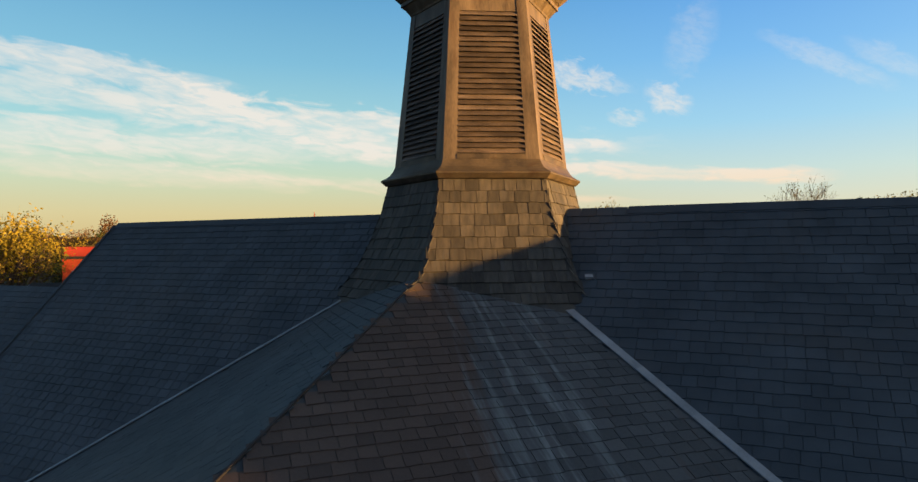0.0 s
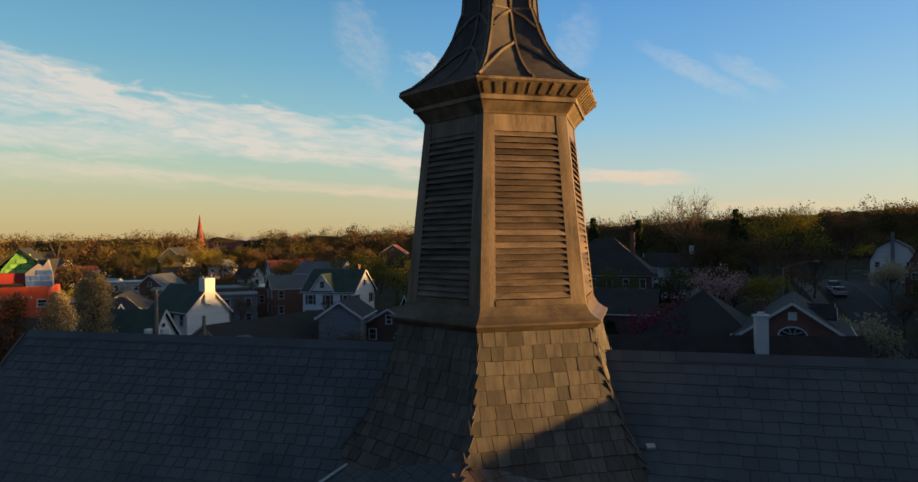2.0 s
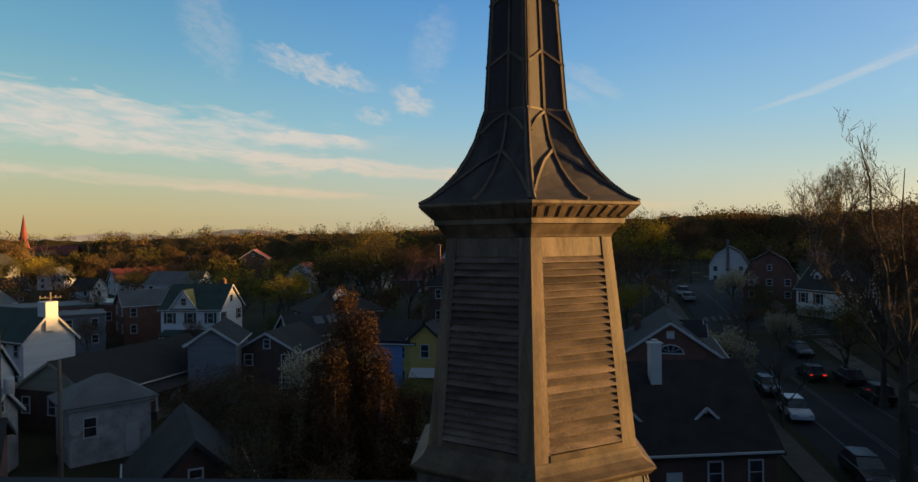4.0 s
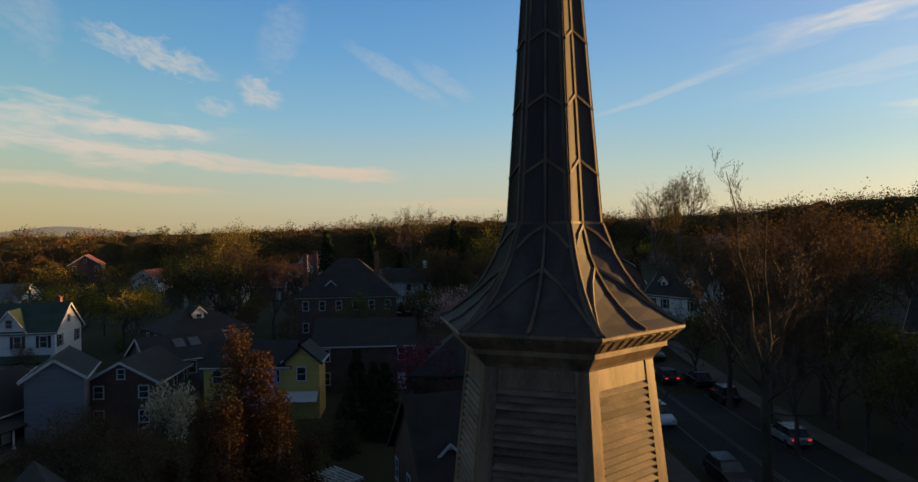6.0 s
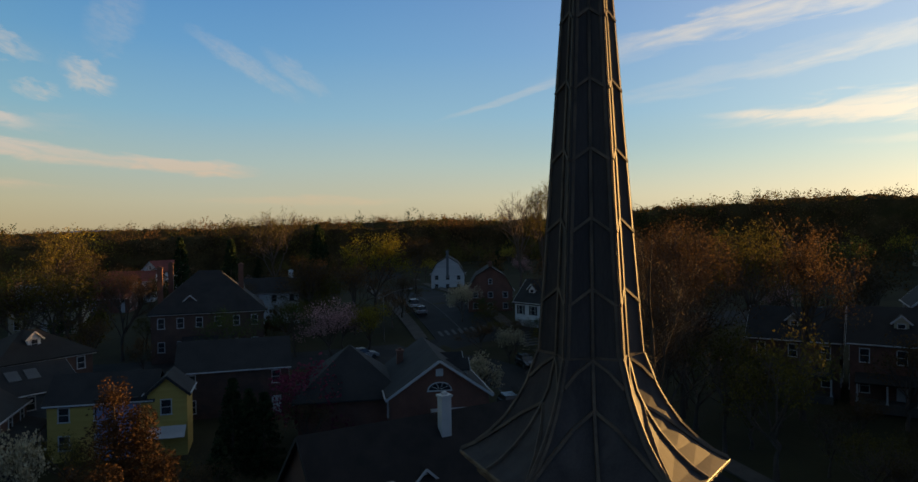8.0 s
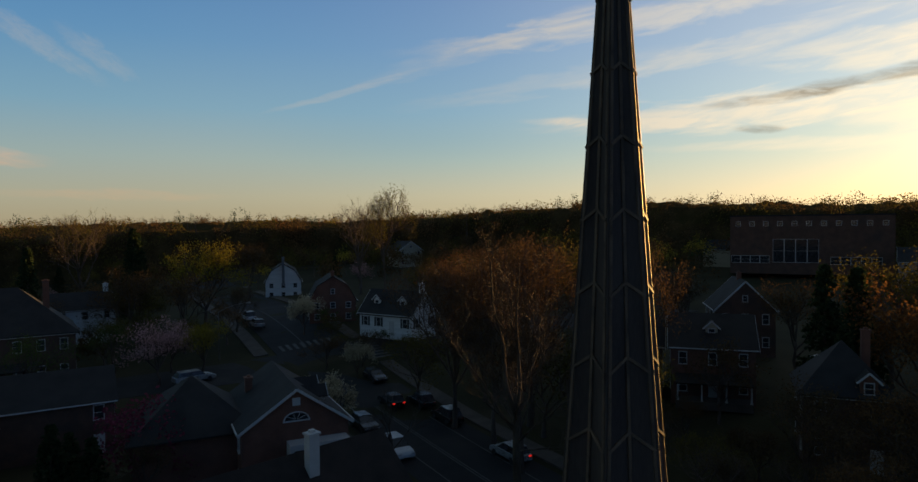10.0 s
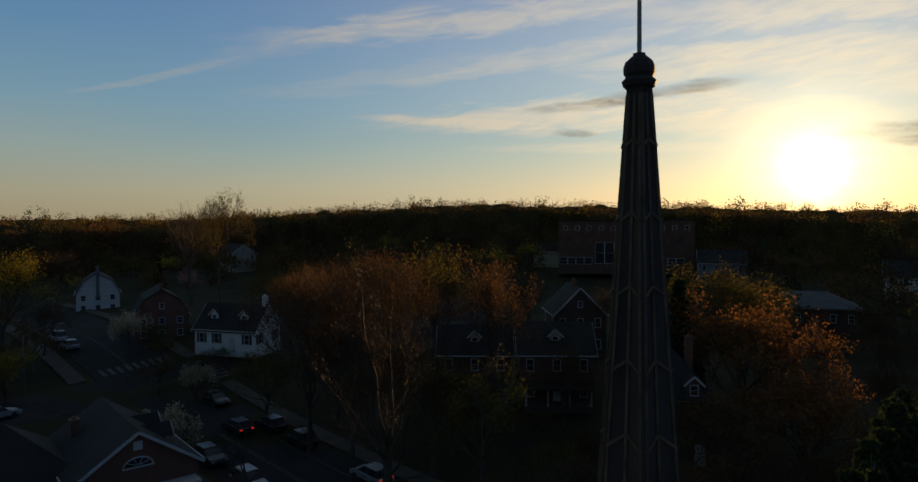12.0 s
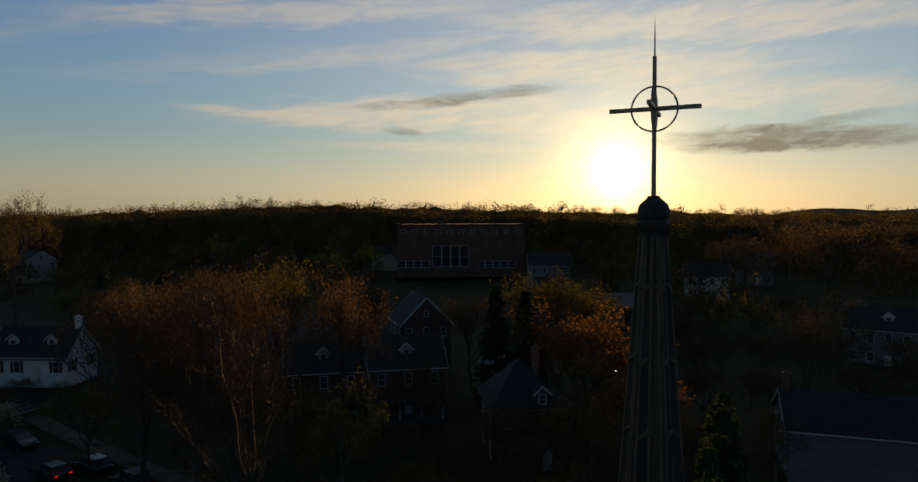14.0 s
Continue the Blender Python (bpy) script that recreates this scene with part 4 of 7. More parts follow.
def sycamore_proto(key, seed, h):
    """A tall bare tree: one crooked bole, two long leaders, and crooked limbs that end in fine twigs."""
    rg = random.Random(seed)
    sh = Shape()
    tips = []

    def crook(start, end, bend, count):
        pts = [Vector(start).lerp(Vector(end), q / count) for q in range(count + 1)]
        for q in range(1, count):
            pts[q] += Vector((rg.uniform(-bend, bend), rg.uniform(-bend, bend), rg.uniform(-bend, bend) * 0.6))
        return pts

    def limb(start, end, r0, r1, bend, level):
        pts = crook(start, end, bend, 5)
        sh.tube(pts, [r0 + (r1 - r0) * q / 5 for q in range(6)], 6 if r0 > 0.06 else (4 if r0 > 0.025 else 3), False)
        run = (pts[-1] - pts[0]).length
        if level == 3:
            tips.append(pts[-1])
            return
        aim = (pts[-1] - pts[0]).normalized()
        for q in range((7, 6, 4)[level]):
            f = rg.uniform(0.25, 1.0)
            i = min(4, int(f * 5))
            p = pts[i].lerp(pts[i + 1], f * 5 - i)
            side = aim.orthogonal().normalized()
            side.rotate(Matrix.Rotation(rg.uniform(0, 2 * math.pi), 3, aim))
            go = (aim * rg.uniform(0.5, 1.0) + side * rg.uniform(0.4, 0.9) + Vector((0, 0, 0.30))).normalized()
            r = (r0 + (r1 - r0) * f) * 0.55
            limb(p, p + go * min(run * rg.uniform(0.30, 0.52), 3.4 - 0.8 * level), max(r, 0.014), 0.010, run * 0.03, level + 1)

    fork = (0.0, 0.0, h * 0.41)
    bole = crook((0.1, 0, -0.4), fork, 0.08, 5)
    sh.tube(bole, [0.40, 0.34, 0.31, 0.28, 0.26, 0.22], 10, False)
    for x, y, z, r, bend in ((-2.2, 0.6, 1.0, 0.17, 0.34), (0.2, -0.8, 0.90, 0.15, 0.30), (2.3, 1.4, 0.76, 0.10, 0.35)):
        limb(fork, (x, y, h * z), r, 0.018, bend, 0)
    for z0, x, y, z, r in ((0.33, 3.7, -1.2, 0.50, 0.10), (0.36, -4.3, 1.0, 0.65, 0.11), (0.30, 3.3, 1.8, 0.29, 0.09), (0.38, -3.0, -2.4, 0.54, 0.09), (0.35, 0.6, 4.2, 0.55, 0.10), (0.40, 0.4, -4.4, 0.62, 0.10), (0.45, 2.6, 2.8, 0.62, 0.09)):
        limb((0, 0, h * z0), (x, y, h * z), r, 0.016, 0.42, 1)
    PROTO[key] = (h, sh.data("trunk", M["pale_bark"], True), quads_mesh("crown", leaf_cloud(np.random.default_rng(seed), tips, 2, 0.25, 0.04), M["leaf_twig"]))


def oval_proto(key, seed, h, low, width, leaf, per, lspread, lsize, power=0.5, spots_n=260, stems=1):
    """A tree with a close egg-shaped or spindle crown from low up to h, on upright limbs."""
    rg = np.random.default_rng(seed)
    sh = Shape()
    spots = []
    for s0 in range(stems):
        ox, oy = (0.0, 0.0) if s0 == 0 else (rg.uniform(-1, 1) * width * 0.55, rg.uniform(-1, 1) * width * 0.55)
        top, wd = (h, width) if s0 == 0 else (h * rg.uniform(0.6, 0.92), width * rg.uniform(0.5, 0.8))
        sh.tube([(ox * 0.3, oy * 0.3, -0.3), (ox * 0.7, oy * 0.7, low), (ox, oy, top * 0.75), (ox, oy, top)], [h * 0.014, h * 0.010, 0.05, 0.015], 6, False)
        for i in range(spots_n // stems):
            f = rg.uniform(0, 1)
            z = low + (top - low) * f
            r = wd / 2 * (math.sin(math.pi * min(1.0, 0.12 + 0.88 * f)) ** power if power < 1 else (1 - f) ** 0.75 * min(1, 0.35 + 3 * f)) * math.sqrt(rg.uniform(0.05, 1))
            a = rg.uniform(0, 2 * math.pi)
            r *= 1 + 0.22 * math.sin(3 * a + 5 * f + seed)
            p = (ox + r * math.cos(a), oy + r * math.sin(a), z)
            spots.append(p)
            if i % 3 == 0:
                sh.tube([(ox, oy, max(low * 0.7, z - r * 1.4 - 0.3)), (ox + r * 0.5 * math.cos(a), oy + r * 0.5 * math.sin(a), z - r * 0.5), p], [0.035, 0.022, 0.010], 3, False)
    PROTO[key] = (h, sh.data("trunk", M["bark"], True), quads_mesh("crown", leaf_cloud(rg, spots, per, lspread, lsize), M[leaf]))


oval_proto("pear", 41, 11.5, 5.2, 3.3, "sun_tinted_bloom", 34, 0.26, 0.075, spots_n=380)
oval_proto("spindle", 42, 9.5, 0.8, 2.7, "leaf_spindle", 80, 0.24, 0.042, power=1.0, spots_n=800, stems=6)
sycamore_proto("sycamore", 19, 22.8)
conifer_proto("spruce", 21, 12, 3.0)
conifer_proto("cedar", 22, 12, 2.2)
LABEL = {
    "rust_a": "broad tree in rust-coloured spring bud", "rust_b": "tall tree in brown spring bud", "olive_a": "broad tree in olive young leaf", "olive_b": "spreading tree in olive young leaf",
    "yellow_a": "maple in bright yellow-green flower", "green_a": "young tree in fresh green leaf", "orange_a": "tree with orange leaves lit from behind", "bare_a": "tall bare tree with fine twigs",
    "bare_b": "bare spreading tree with few buds", "sycamore": "tall bare sycamore with pale peeling limbs", "blossom": "small tree full of white blossom", "pink": "low tree with pale pink blossom",
    "rust_far": "broad tree in rust-coloured spring bud", "brown_far": "tall tree in brown spring bud", "olive_far": "broad tree in olive young leaf", "olive_far_b": "rounded tree in olive young leaf", "yellow_far": "maple in bright yellow-green flower", "green_far": "young tree in fresh green leaf",
    "twiggy": "broad tree of fine brown twigs in bud", "rust_high": "high-crowned tree in rust-coloured spring bud", "round_bud": "tall round-crowned tree just coming into bud",
    "redbud": "low redbud with dark magenta flowers", "pear": "upright pear tree in cream-white blossom with warm sunlight in its colour", "spindle": "narrow upright tree in feathery orange-brown bud", "thin_street": "thin bare young street tree", "spruce": "dark green spruce with drooping boughs", "cedar": "dark narrow evergreen tree",
}


def tree(key, x, y, h, wide=1.0, turn=None, z=None, group=""):
    h0, trunk, crown = PROTO[key]
    f = h / h0
    e = new("tree")
    turn = (x * 37.7 + y * 17.3) % 360 if turn is None else turn
    e.matrix_basis = pose(x, y, ground_z(x, y) if z is None else z, 0, 0, turn) @ Matrix.Diagonal((f * wide, f * wide, f, 1))
    tagged(e, LABEL[key], "tree", group)
    part("trunk", trunk, None, e)
    if crown:
        part("crown", crown, None, e)
    return e


GROVE = []


def plant_grove():
    """The farther trees between the roofs, joined by leaf colour, on plain trunks."""
    by = {}
    stems = Shape()
    for key, x, y, h, wide in GROVE:
        h0, _, crown = PROTO[key]
        co = np.empty(len(crown.vertices) * 3, np.float32)
        crown.vertices.foreach_get("co", co)
        co = co.reshape(-1, 4, 3)
        co = co[:: 1 if math.hypot(x, y) < 140 else 2]
        f = h / h0
        a = radians((x * 37.7 + y * 17.3) % 360)
        z = ground_z(x, y)
        rot = np.array(((math.cos(a), -math.sin(a), 0), (math.sin(a), math.cos(a), 0), (0, 0, 1)))
        mid = co.mean(axis=1, keepdims=True)
        big = 1.0 if math.hypot(x, y) < 140 else 1.32
        q = ((mid + (co - mid) * big).reshape(-1, 3) * (f * wide, f * wide, f)) @ rot.T + (x, y, z)
        by.setdefault(crown.materials[0].name, []).append(q)
        stems.tube([(x, y, z - 0.3), (x, y, z + h * 0.4), (x + 0.3, y, z + h * 0.75)], [h * 0.018, h * 0.012, 0.05], 5, False)
        for j in range(4):
            w = a + j * 1.6
            stems.tube([(x, y, z + h * 0.28), (x + 0.12 * h * math.cos(w), y + 0.12 * h * math.sin(w), z + h * 0.5), (x + 0.24 * h * math.cos(w), y + 0.24 * h * math.sin(w), z + h * 0.82)], [h * 0.009, h * 0.006, 0.02], 3, False)
    for nm, qs in by.items():
        tagged(new("town_grove", quads_mesh("town_grove", np.concatenate(qs), bpy.data.materials[nm])), "budding trees between the far roofs", "woods", kind="stuff")
    tagged(part("grove_trunks", stems, M["bark"]), "thin trunks of the trees between the roofs", "woods", kind="stuff")


# ---- houses ----
WIN = {}


def window_mesh(w, h):
    """Frame with a cross bar, and its pane; they face -y, their back on y = 0."""
    key = (round(w, 2), round(h, 2))
    if key not in WIN:
        f = Shape()
        t = 0.09
        f.box(-w / 2 + t / 2, -0.04, 0, t, 0.08, h)
        f.box(w / 2 - t / 2, -0.04, 0, t, 0.08, h)
        f.box(0, -0.04, h / 2 - t / 2, w - 2 * t, 0.08, t)
        f.box(0, -0.06, -h / 2 + t / 2, w + 0.06, 0.14, t)
        f.box(0, -0.03, 0, w - 2 * t, 0.05, 0.05)
        g2 = Shape()
        g2.box(0, -0.012, 0, w - 2 * t, 0.02, h - 2 * t)
        WIN[key] = (f.data("window", M["trim"]), g2.data("pane", M["glass"]))
    return WIN[key]


def add_window(parent, x, y, z, rz, w=0.95, h=1.45, shutters=None):
    fm, gm = window_mesh(w, h)
    ob = part("window", fm, None, parent, at=pose(x, y, z, 0, 0, rz))
    part("pane", gm, None, ob)
    if shutters:
        for sgn in (-1, 1):
            sh = Shape()
            sh.box(0, 0, 0, 0.35, 0.05, h)
            part("shutter", sh, M[shutters], ob, at=pose(sgn * (w / 2 + 0.19), -0.03, 0))
    return ob


def row(length, step=2.3, margin=1.3):
    n = max(1, int((length - 2 * margin) / step) + 1)
    if n == 1:
        return [0.0]
    return [-(length / 2 - margin) + i * (length - 2 * margin) / (n - 1) for i in range(n)]


def chimney_on(parent, x, y, z0, z1, material, w=0.7, cap=True):
    s = Shape()
    s.box(0, 0, (z0 + z1) / 2, w, w * 0.85, z1 - z0)
    ob = part("chimney", s, M[material], parent, at=pose(x, y, 0))
    if cap:
        s = Shape()
        s.box(0, 0, z1 + 0.06, w + 0.16, w * 0.85 + 0.16, 0.12)
        s.box(0, 0, z1 + 0.2, w * 0.5, w * 0.4, 0.18)
        part("chimney_cap", s, M[material], ob)
    return ob


def roof_shell(sh, x0, x1, prof, thick):
    """A roof folded along a profile of (y, z) points, drawn from x0 to x1, with a thickness."""
    k, n = len(sh.v), len(prof)
    for x in (x0, x1):
        sh.v += [(x, y, z) for y, z in prof] + [(x, y, z - thick) for y, z in prof]
    m = 2 * n
    for i in range(n - 1):
        sh.f += [(k + i, k + i + 1, k + m + i + 1, k + m + i), (k + n + i + 1, k + n + i, k + m + n + i, k + m + n + i + 1)]
        sh.f += [(k + i + 1, k + i, k + n + i, k + n + i + 1), (k + m + i, k + m + i + 1, k + m + n + i + 1, k + m + n + i)]
    sh.f += [(k, k + m, k + m + n, k + n), (k + m + n - 1, k + n - 1, k + 2 * n - 1, k + m + 2 * n - 1)]


def gable_roof(sh, L, W, e, rise, over=0.35, thick=0.16):
    k = rise / (W / 2)
    roof_shell(sh, -L / 2 - over, L / 2 + over, [(-W / 2 - over, e - k * over + 0.12), (0, e + rise + 0.12), (W / 2 + over, e - k * over + 0.12)], thick)


def hip_roof(sh, L, W, e, rise, over=0.5):
    a, b, c = L / 2 + over, W / 2 + over, max(0.02, (L - W) / 2)
    z0, top, k = e + 0.02, e + rise, len(sh.v)
    sh.v += [(-a, -b, z0), (a, -b, z0), (a, b, z0), (-a, b, z0), (c, 0, top), (-c, 0, top)]
    sh.v += [(x, y, z0 - 0.14) for x, y in ((-a, -b), (a, -b), (a, b), (-a, b))]
    sh.f += [tuple(k + i for i in f) for f in ((0, 1, 4, 5), (2, 3, 5, 4), (1, 2, 4), (3, 0, 5), (9, 8, 7, 6), (0, 6, 7, 1), (1, 7, 8, 2), (2, 8, 9, 3), (3, 9, 6, 0))]


def house(label, x, y, az, L, W, eave, rise, wall="white", roof="shingle", form="gable", z=None, floors=2, windows="fbg", chimney=None, chimney_mat="brick", porch=None, dormers=0, shutters=None, dormer_mat="white", attic=True, name="house", step=2.3, rake="trim"):
    """A house with its ridge along az; local -y is its front."""
    base = ground_z(x, y) if z is None else z
    hs = thing(name, label, name, pose(x, y, base, 0, 0, az))
    BUILT.append((x, y))
    s = Shape()
    s.box(0, 0, eave / 2 - 0.4, L, W, eave + 0.8)
    if form == "gable":
        for sx in (-1, 1):
            pts = [(sx * L / 2, -W / 2, eave), (sx * L / 2, W / 2, eave), (sx * L / 2, 0, eave + rise)]
            s.slab(pts if sx > 0 else pts[::-1], 0.25)
    elif form == "gambrel":
        for sx in (-1, 1):
            pts = [(sx * L / 2, -W / 2, eave), (sx * L / 2, W / 2, eave), (sx * L / 2, W * 0.33, eave + rise * 0.62), (sx * L / 2, 0, eave + rise), (sx * L / 2, -W * 0.33, eave + rise * 0.62)]
            s.slab(pts if sx > 0 else pts[::-1], 0.25)
    part("wall", s, M[wall], hs)
    s = Shape()
    if form == "gable":
        gable_roof(s, L, W, eave, rise)
    elif form == "hip":
        hip_roof(s, L, W, eave, rise)
    elif form == "flat":
        s.box(0, 0, eave + 0.15, L + 0.3, W + 0.3, 0.35)
    elif form == "gambrel":
        half = [(W / 2 + 0.35, eave - 0.3), (W * 0.33, eave + rise * 0.62 + 0.1)]
        roof_shell(s, -L / 2 - 0.3, L / 2 + 0.3, [(-y, z) for y, z in half] + [(0, eave + rise + 0.12)] + half[::-1], 0.15)
    part("roof", s, M[roof], hs)
    if form == "gable" and rake:
        k = rise / (W / 2)
        for sx in (-1, 1):
            for sgn in (-1, 1):
                s = Shape()
                s.beam((sx * (L / 2 + 0.36), 0, eave + rise - 0.03), (sx * (L / 2 + 0.36), sgn * (W / 2 + 0.35), eave - k * 0.35 - 0.03), 0.06, 0.22)
                part("rake_board", s, M[rake], hs)
    if form != "flat":
        for sgn in (-1, 1):
            s = Shape()
            s.box(0, sgn * (W / 2 + 0.37), eave - 0.16, L + 0.5, 0.10, 0.12)
            part("gutter", s, M["trim"], hs)
    fh = eave / floors
    for fl in range(floors):
        zc = fl * fh + fh * 0.58
        hh = min(1.5, fh * 0.55)
        if "f" in windows:
            for i, wx in enumerate(row(L, step)):
                if fl == 0 and i == len(row(L, step)) // 2:
                    s = Shape()
                    s.box(0, -0.03, 1.03, 0.95, 0.06, 2.06)
                    d = part("door", s, M["trim"], hs, "panelled entrance door", at=pose(wx, -W / 2, 0))
                    s = Shape()
                    s.box(0.36, -0.09, 1.0, 0.05, 0.06, 0.05)
                    part("door_handle", s, M["steel_grey"], d)
                else:
                    add_window(hs, wx, -W / 2, zc, 0, 0.95, hh, shutters)
        if "b" in windows:
            for wx in row(L, step):
                add_window(hs, wx, W / 2, zc, 180, 0.95, hh)
        if "g" in windows:
            for wy in row(W, step + 0.4):
                add_window(hs, L / 2, wy, zc, 90, 0.95, hh, shutters)
                add_window(hs, -L / 2, wy, zc, -90, 0.95, hh, shutters)
    if attic and form in ("gable", "gambrel"):
        for sx, rz in ((1, 90), (-1, -90)):
            add_window(hs, sx * L / 2, 0, eave + rise * 0.38, rz, 0.75, 1.0)
    for c in chimney or ():
        chimney_on(hs, c[0], c[1], eave * 0.8, eave + rise + c[2], chimney_mat)
    if isinstance(dormers, int):
        dormers = [(-L / 2 + L * (i + 0.5) / dormers, -W * 0.27, eave + rise * 0.25) for i in range(dormers)]
    for dx0, dy0, dz0 in dormers:
        s = Shape()
        s.box(0, 0.7, 0.45, 1.3, 1.9, 1.5)
        s.slab([(-0.65, -0.25, 1.2), (0.65, -0.25, 1.2), (0, -0.25, 1.75)], 0.1)
        d = part("dormer", s, M[dormer_mat], hs, at=pose(dx0, dy0, dz0))
        s = Shape()
        k = len(s.v)
        for dzz in (0.0, -0.1):
            s.v += [(-0.92, -0.5, 1.10 + dzz), (0, -0.5, 1.95 + dzz), (0.92, -0.5, 1.10 + dzz), (0.92, 1.9, 1.10 + dzz), (0, 2.6, 1.95 + dzz), (-0.92, 1.9, 1.10 + dzz)]
        s.f += [(0, 1, 4, 5), (1, 2, 3, 4), (11, 10, 7, 6), (10, 9, 8, 7), (1, 0, 6, 7), (2, 1, 7, 8), (3, 2, 8, 9), (0, 5, 11, 6), (4, 3, 9, 10), (5, 4, 10, 11)]
        part("dormer_roof", s, M[roof], d)
        for sgn in (-1, 1):
            s = Shape()
            s.beam((0, -0.53, 1.93), (sgn * 0.96, -0.53, 1.03), 0.05, 0.16)
            part("barge_board", s, M["trim"], d)
        fm, gm = window_mesh(0.8, 1.05)
        part("window", fm, None, d, at=pose(0, -0.26, 0.60))
        part("pane", gm, None, d, at=pose(0, -0.26, 0.60))
    if porch:
        pl, pd, ph = porch
        s = Shape()
        s.slab([(-pl / 2, -W / 2 - pd, ph - 0.35), (pl / 2, -W / 2 - pd, ph - 0.35), (pl / 2, -W / 2 + 0.02, ph + 0.25), (-pl / 2, -W / 2 + 0.02, ph + 0.25)], 0.16)
        part("porch_roof", s, M[roof], hs)
        s = Shape()
        s.box(0, -W / 2 - pd / 2, 0.1, pl, pd, 0.9)
        part("porch_floor", s, M["paving"], hs)
        n = max(2, int(pl / 2.2) + 1)
        for i in range(n):
            s = Shape()
            s.tube([(0, 0, 0.5), (0, 0, ph - 0.4)], [0.10, 0.08], 8)
            s.box(0, 0, 0.6, 0.26, 0.26, 0.2)
            s.box(0, 0, ph - 0.45, 0.26, 0.26, 0.12)
            part("porch_post", s, M["trim"], hs, at=pose(-pl / 2 + 0.2 + (pl - 0.4) * i / (n - 1), -W / 2 - pd + 0.2, 0))
    return hs

# ---- the town ----
BUILT = []
green_house = house("white clapboard house with a green roof and black shutters", -4.0, 105, -26, 8.4, 7.6, 6.0, 3.1, "white", "green_roof", z=0.6, shutters="shutter_and_shade_black", porch=(7.4, 2.0, 2.9), chimney=[(2.8, 0.6, 0.6)])
s = Shape()
s.slab([(-2.9, -3.84, 5.9), (1.1, -3.84, 5.9), (-0.9, -3.84, 8.5)], 3.2)
front = part("front_gable", s, M["white"], green_house, "white front gable with an attic window")
s = Shape()
for sgn in (-1, 1):
    pts = [(-0.9, -4.1, 8.66), (-0.9, -0.6, 8.66), (-0.9 + sgn * 2.3, -0.6, 5.68), (-0.9 + sgn * 2.3, -4.1, 5.68)]
    s.slab(pts if sgn < 0 else pts[::-1], 0.14)
part("gable_roof", s, M["green_roof"], front)
for sgn in (-1, 1):
    s = Shape()
    s.beam((-0.9, -4.12, 8.55), (-0.9 + sgn * 2.3, -4.12, 5.57), 0.06, 0.2)
    part("barge_board", s, M["trim"], front)
add_window(green_house, -0.9, -3.85, 7.0, 0, 0.85, 1.1)
house("plain grey gabled house", -2.7, 73.9, 77, 6.8, 4.4, 5.0, 1.5, "grey_siding", "shingle", z=1.2, windows="", attic=False)
white_gable = house("white gabled house with a broad end chimney", -22.4, 88.6, 130, 9.5, 5.4, 5.2, 2.9, "white", "green_roof", z=0.6, windows="fb")
chimney_on(white_gable, -4.42, 0, 6.0, 9.1, "white", 1.5, False)
brown_row = house("long low brick building with a brown roof", -11.0, 74.0, 50, 16, 8.5, 3.1, 2.5, "dark_brick", "brown_shingle", z=0.3, floors=1, rake="cream", porch=(6, 2, 2.6), attic=False)
for sx in (-1, 1):
    pan = Shape()
    pts = [(sx * 8.06, -4.2, 3.12), (sx * 8.06, 4.2, 3.12), (sx * 8.06, 0, 5.5)]
    pan.slab(pts if sx > 0 else pts[::-1], 0.05)
    part("gable_panel", pan, M["cream"], brown_row, "cream boarded gable")
house("weathered outbuilding with a grey hipped roof", -11.4, 60.0, 20, 5.4, 4.6, 3.9, 1.7, "worn_white", "grey_roof", "hip", z=0.4, floors=1, windows="fg", name="shed")
house("orange brick garage with a dark low-pitched roof", -18.6, 43.0, 8, 9, 8.6, 5.2, 1.7, "brick", "shingle", z=0, floors=2, windows="f", rake="shingle", attic=False)
house("small dark gabled house with a white attic window", -5.2, 43, 95, 8, 6, 3.0, 3.0, "dark_brick", "shingle", z=0, windows="", rake="shingle")
house("long low building with a dark roof", -31.5, 58.5, 12, 12, 7, 5.4, 2.4, "dark_brick", "shingle", z=0.1, windows="f")
house("weathered outbuilding with a pale tin roof", -20.4, 57.6, -12, 6.6, 4.6, 4.1, 1.7, "worn_white", "tin", z=0.1, floors=2, windows="g")
house("white house with a dark green roof", -23.8, 69.4, -14, 7.5, 5.2, 4.6, 2.7, "white", "green_roof", z=0.2, windows="fbg")
house("dark shingled cottage with a white gable", -29.5, 75, -14, 7, 5, 4.8, 2.6, "white", "shingle", z=0.3, windows="g")
house("dark-roofed house with a white-framed porch", 3.8, 75.4, 60, 8.4, 6.5, 4.4, 1.8, "dark_brick", "brown_shingle", z=0.5, porch=(8, 2.0, 2.8))
blue_house = house("slate-blue house with two roof lights", 8.6, 81, 8, 8.4, 6.6, 4.8, 2.0, "slate_blue_siding", "shingle", z=0.6)
for x0 in (-0.6, 1.0):
    s = Shape()
    s.slab([(x0 - 0.55, -2.0, 5.80), (x0 + 0.55, -2.0, 5.80), (x0 + 0.55, -0.8, 6.53), (x0 - 0.55, -0.8, 6.53)], 0.12)
    part("roof_light", s, M["grey_roof"], blue_house, "grey roof light")
house("brown hipped house with a small dormer", 13.0, 93.5, 10, 9.6, 8, 5.2, 2.8, "dark_brick", "brown_shingle", "hip", z=1.2, dormers=[(-0.5, -2.0, 6.1)], dormer_mat="white")
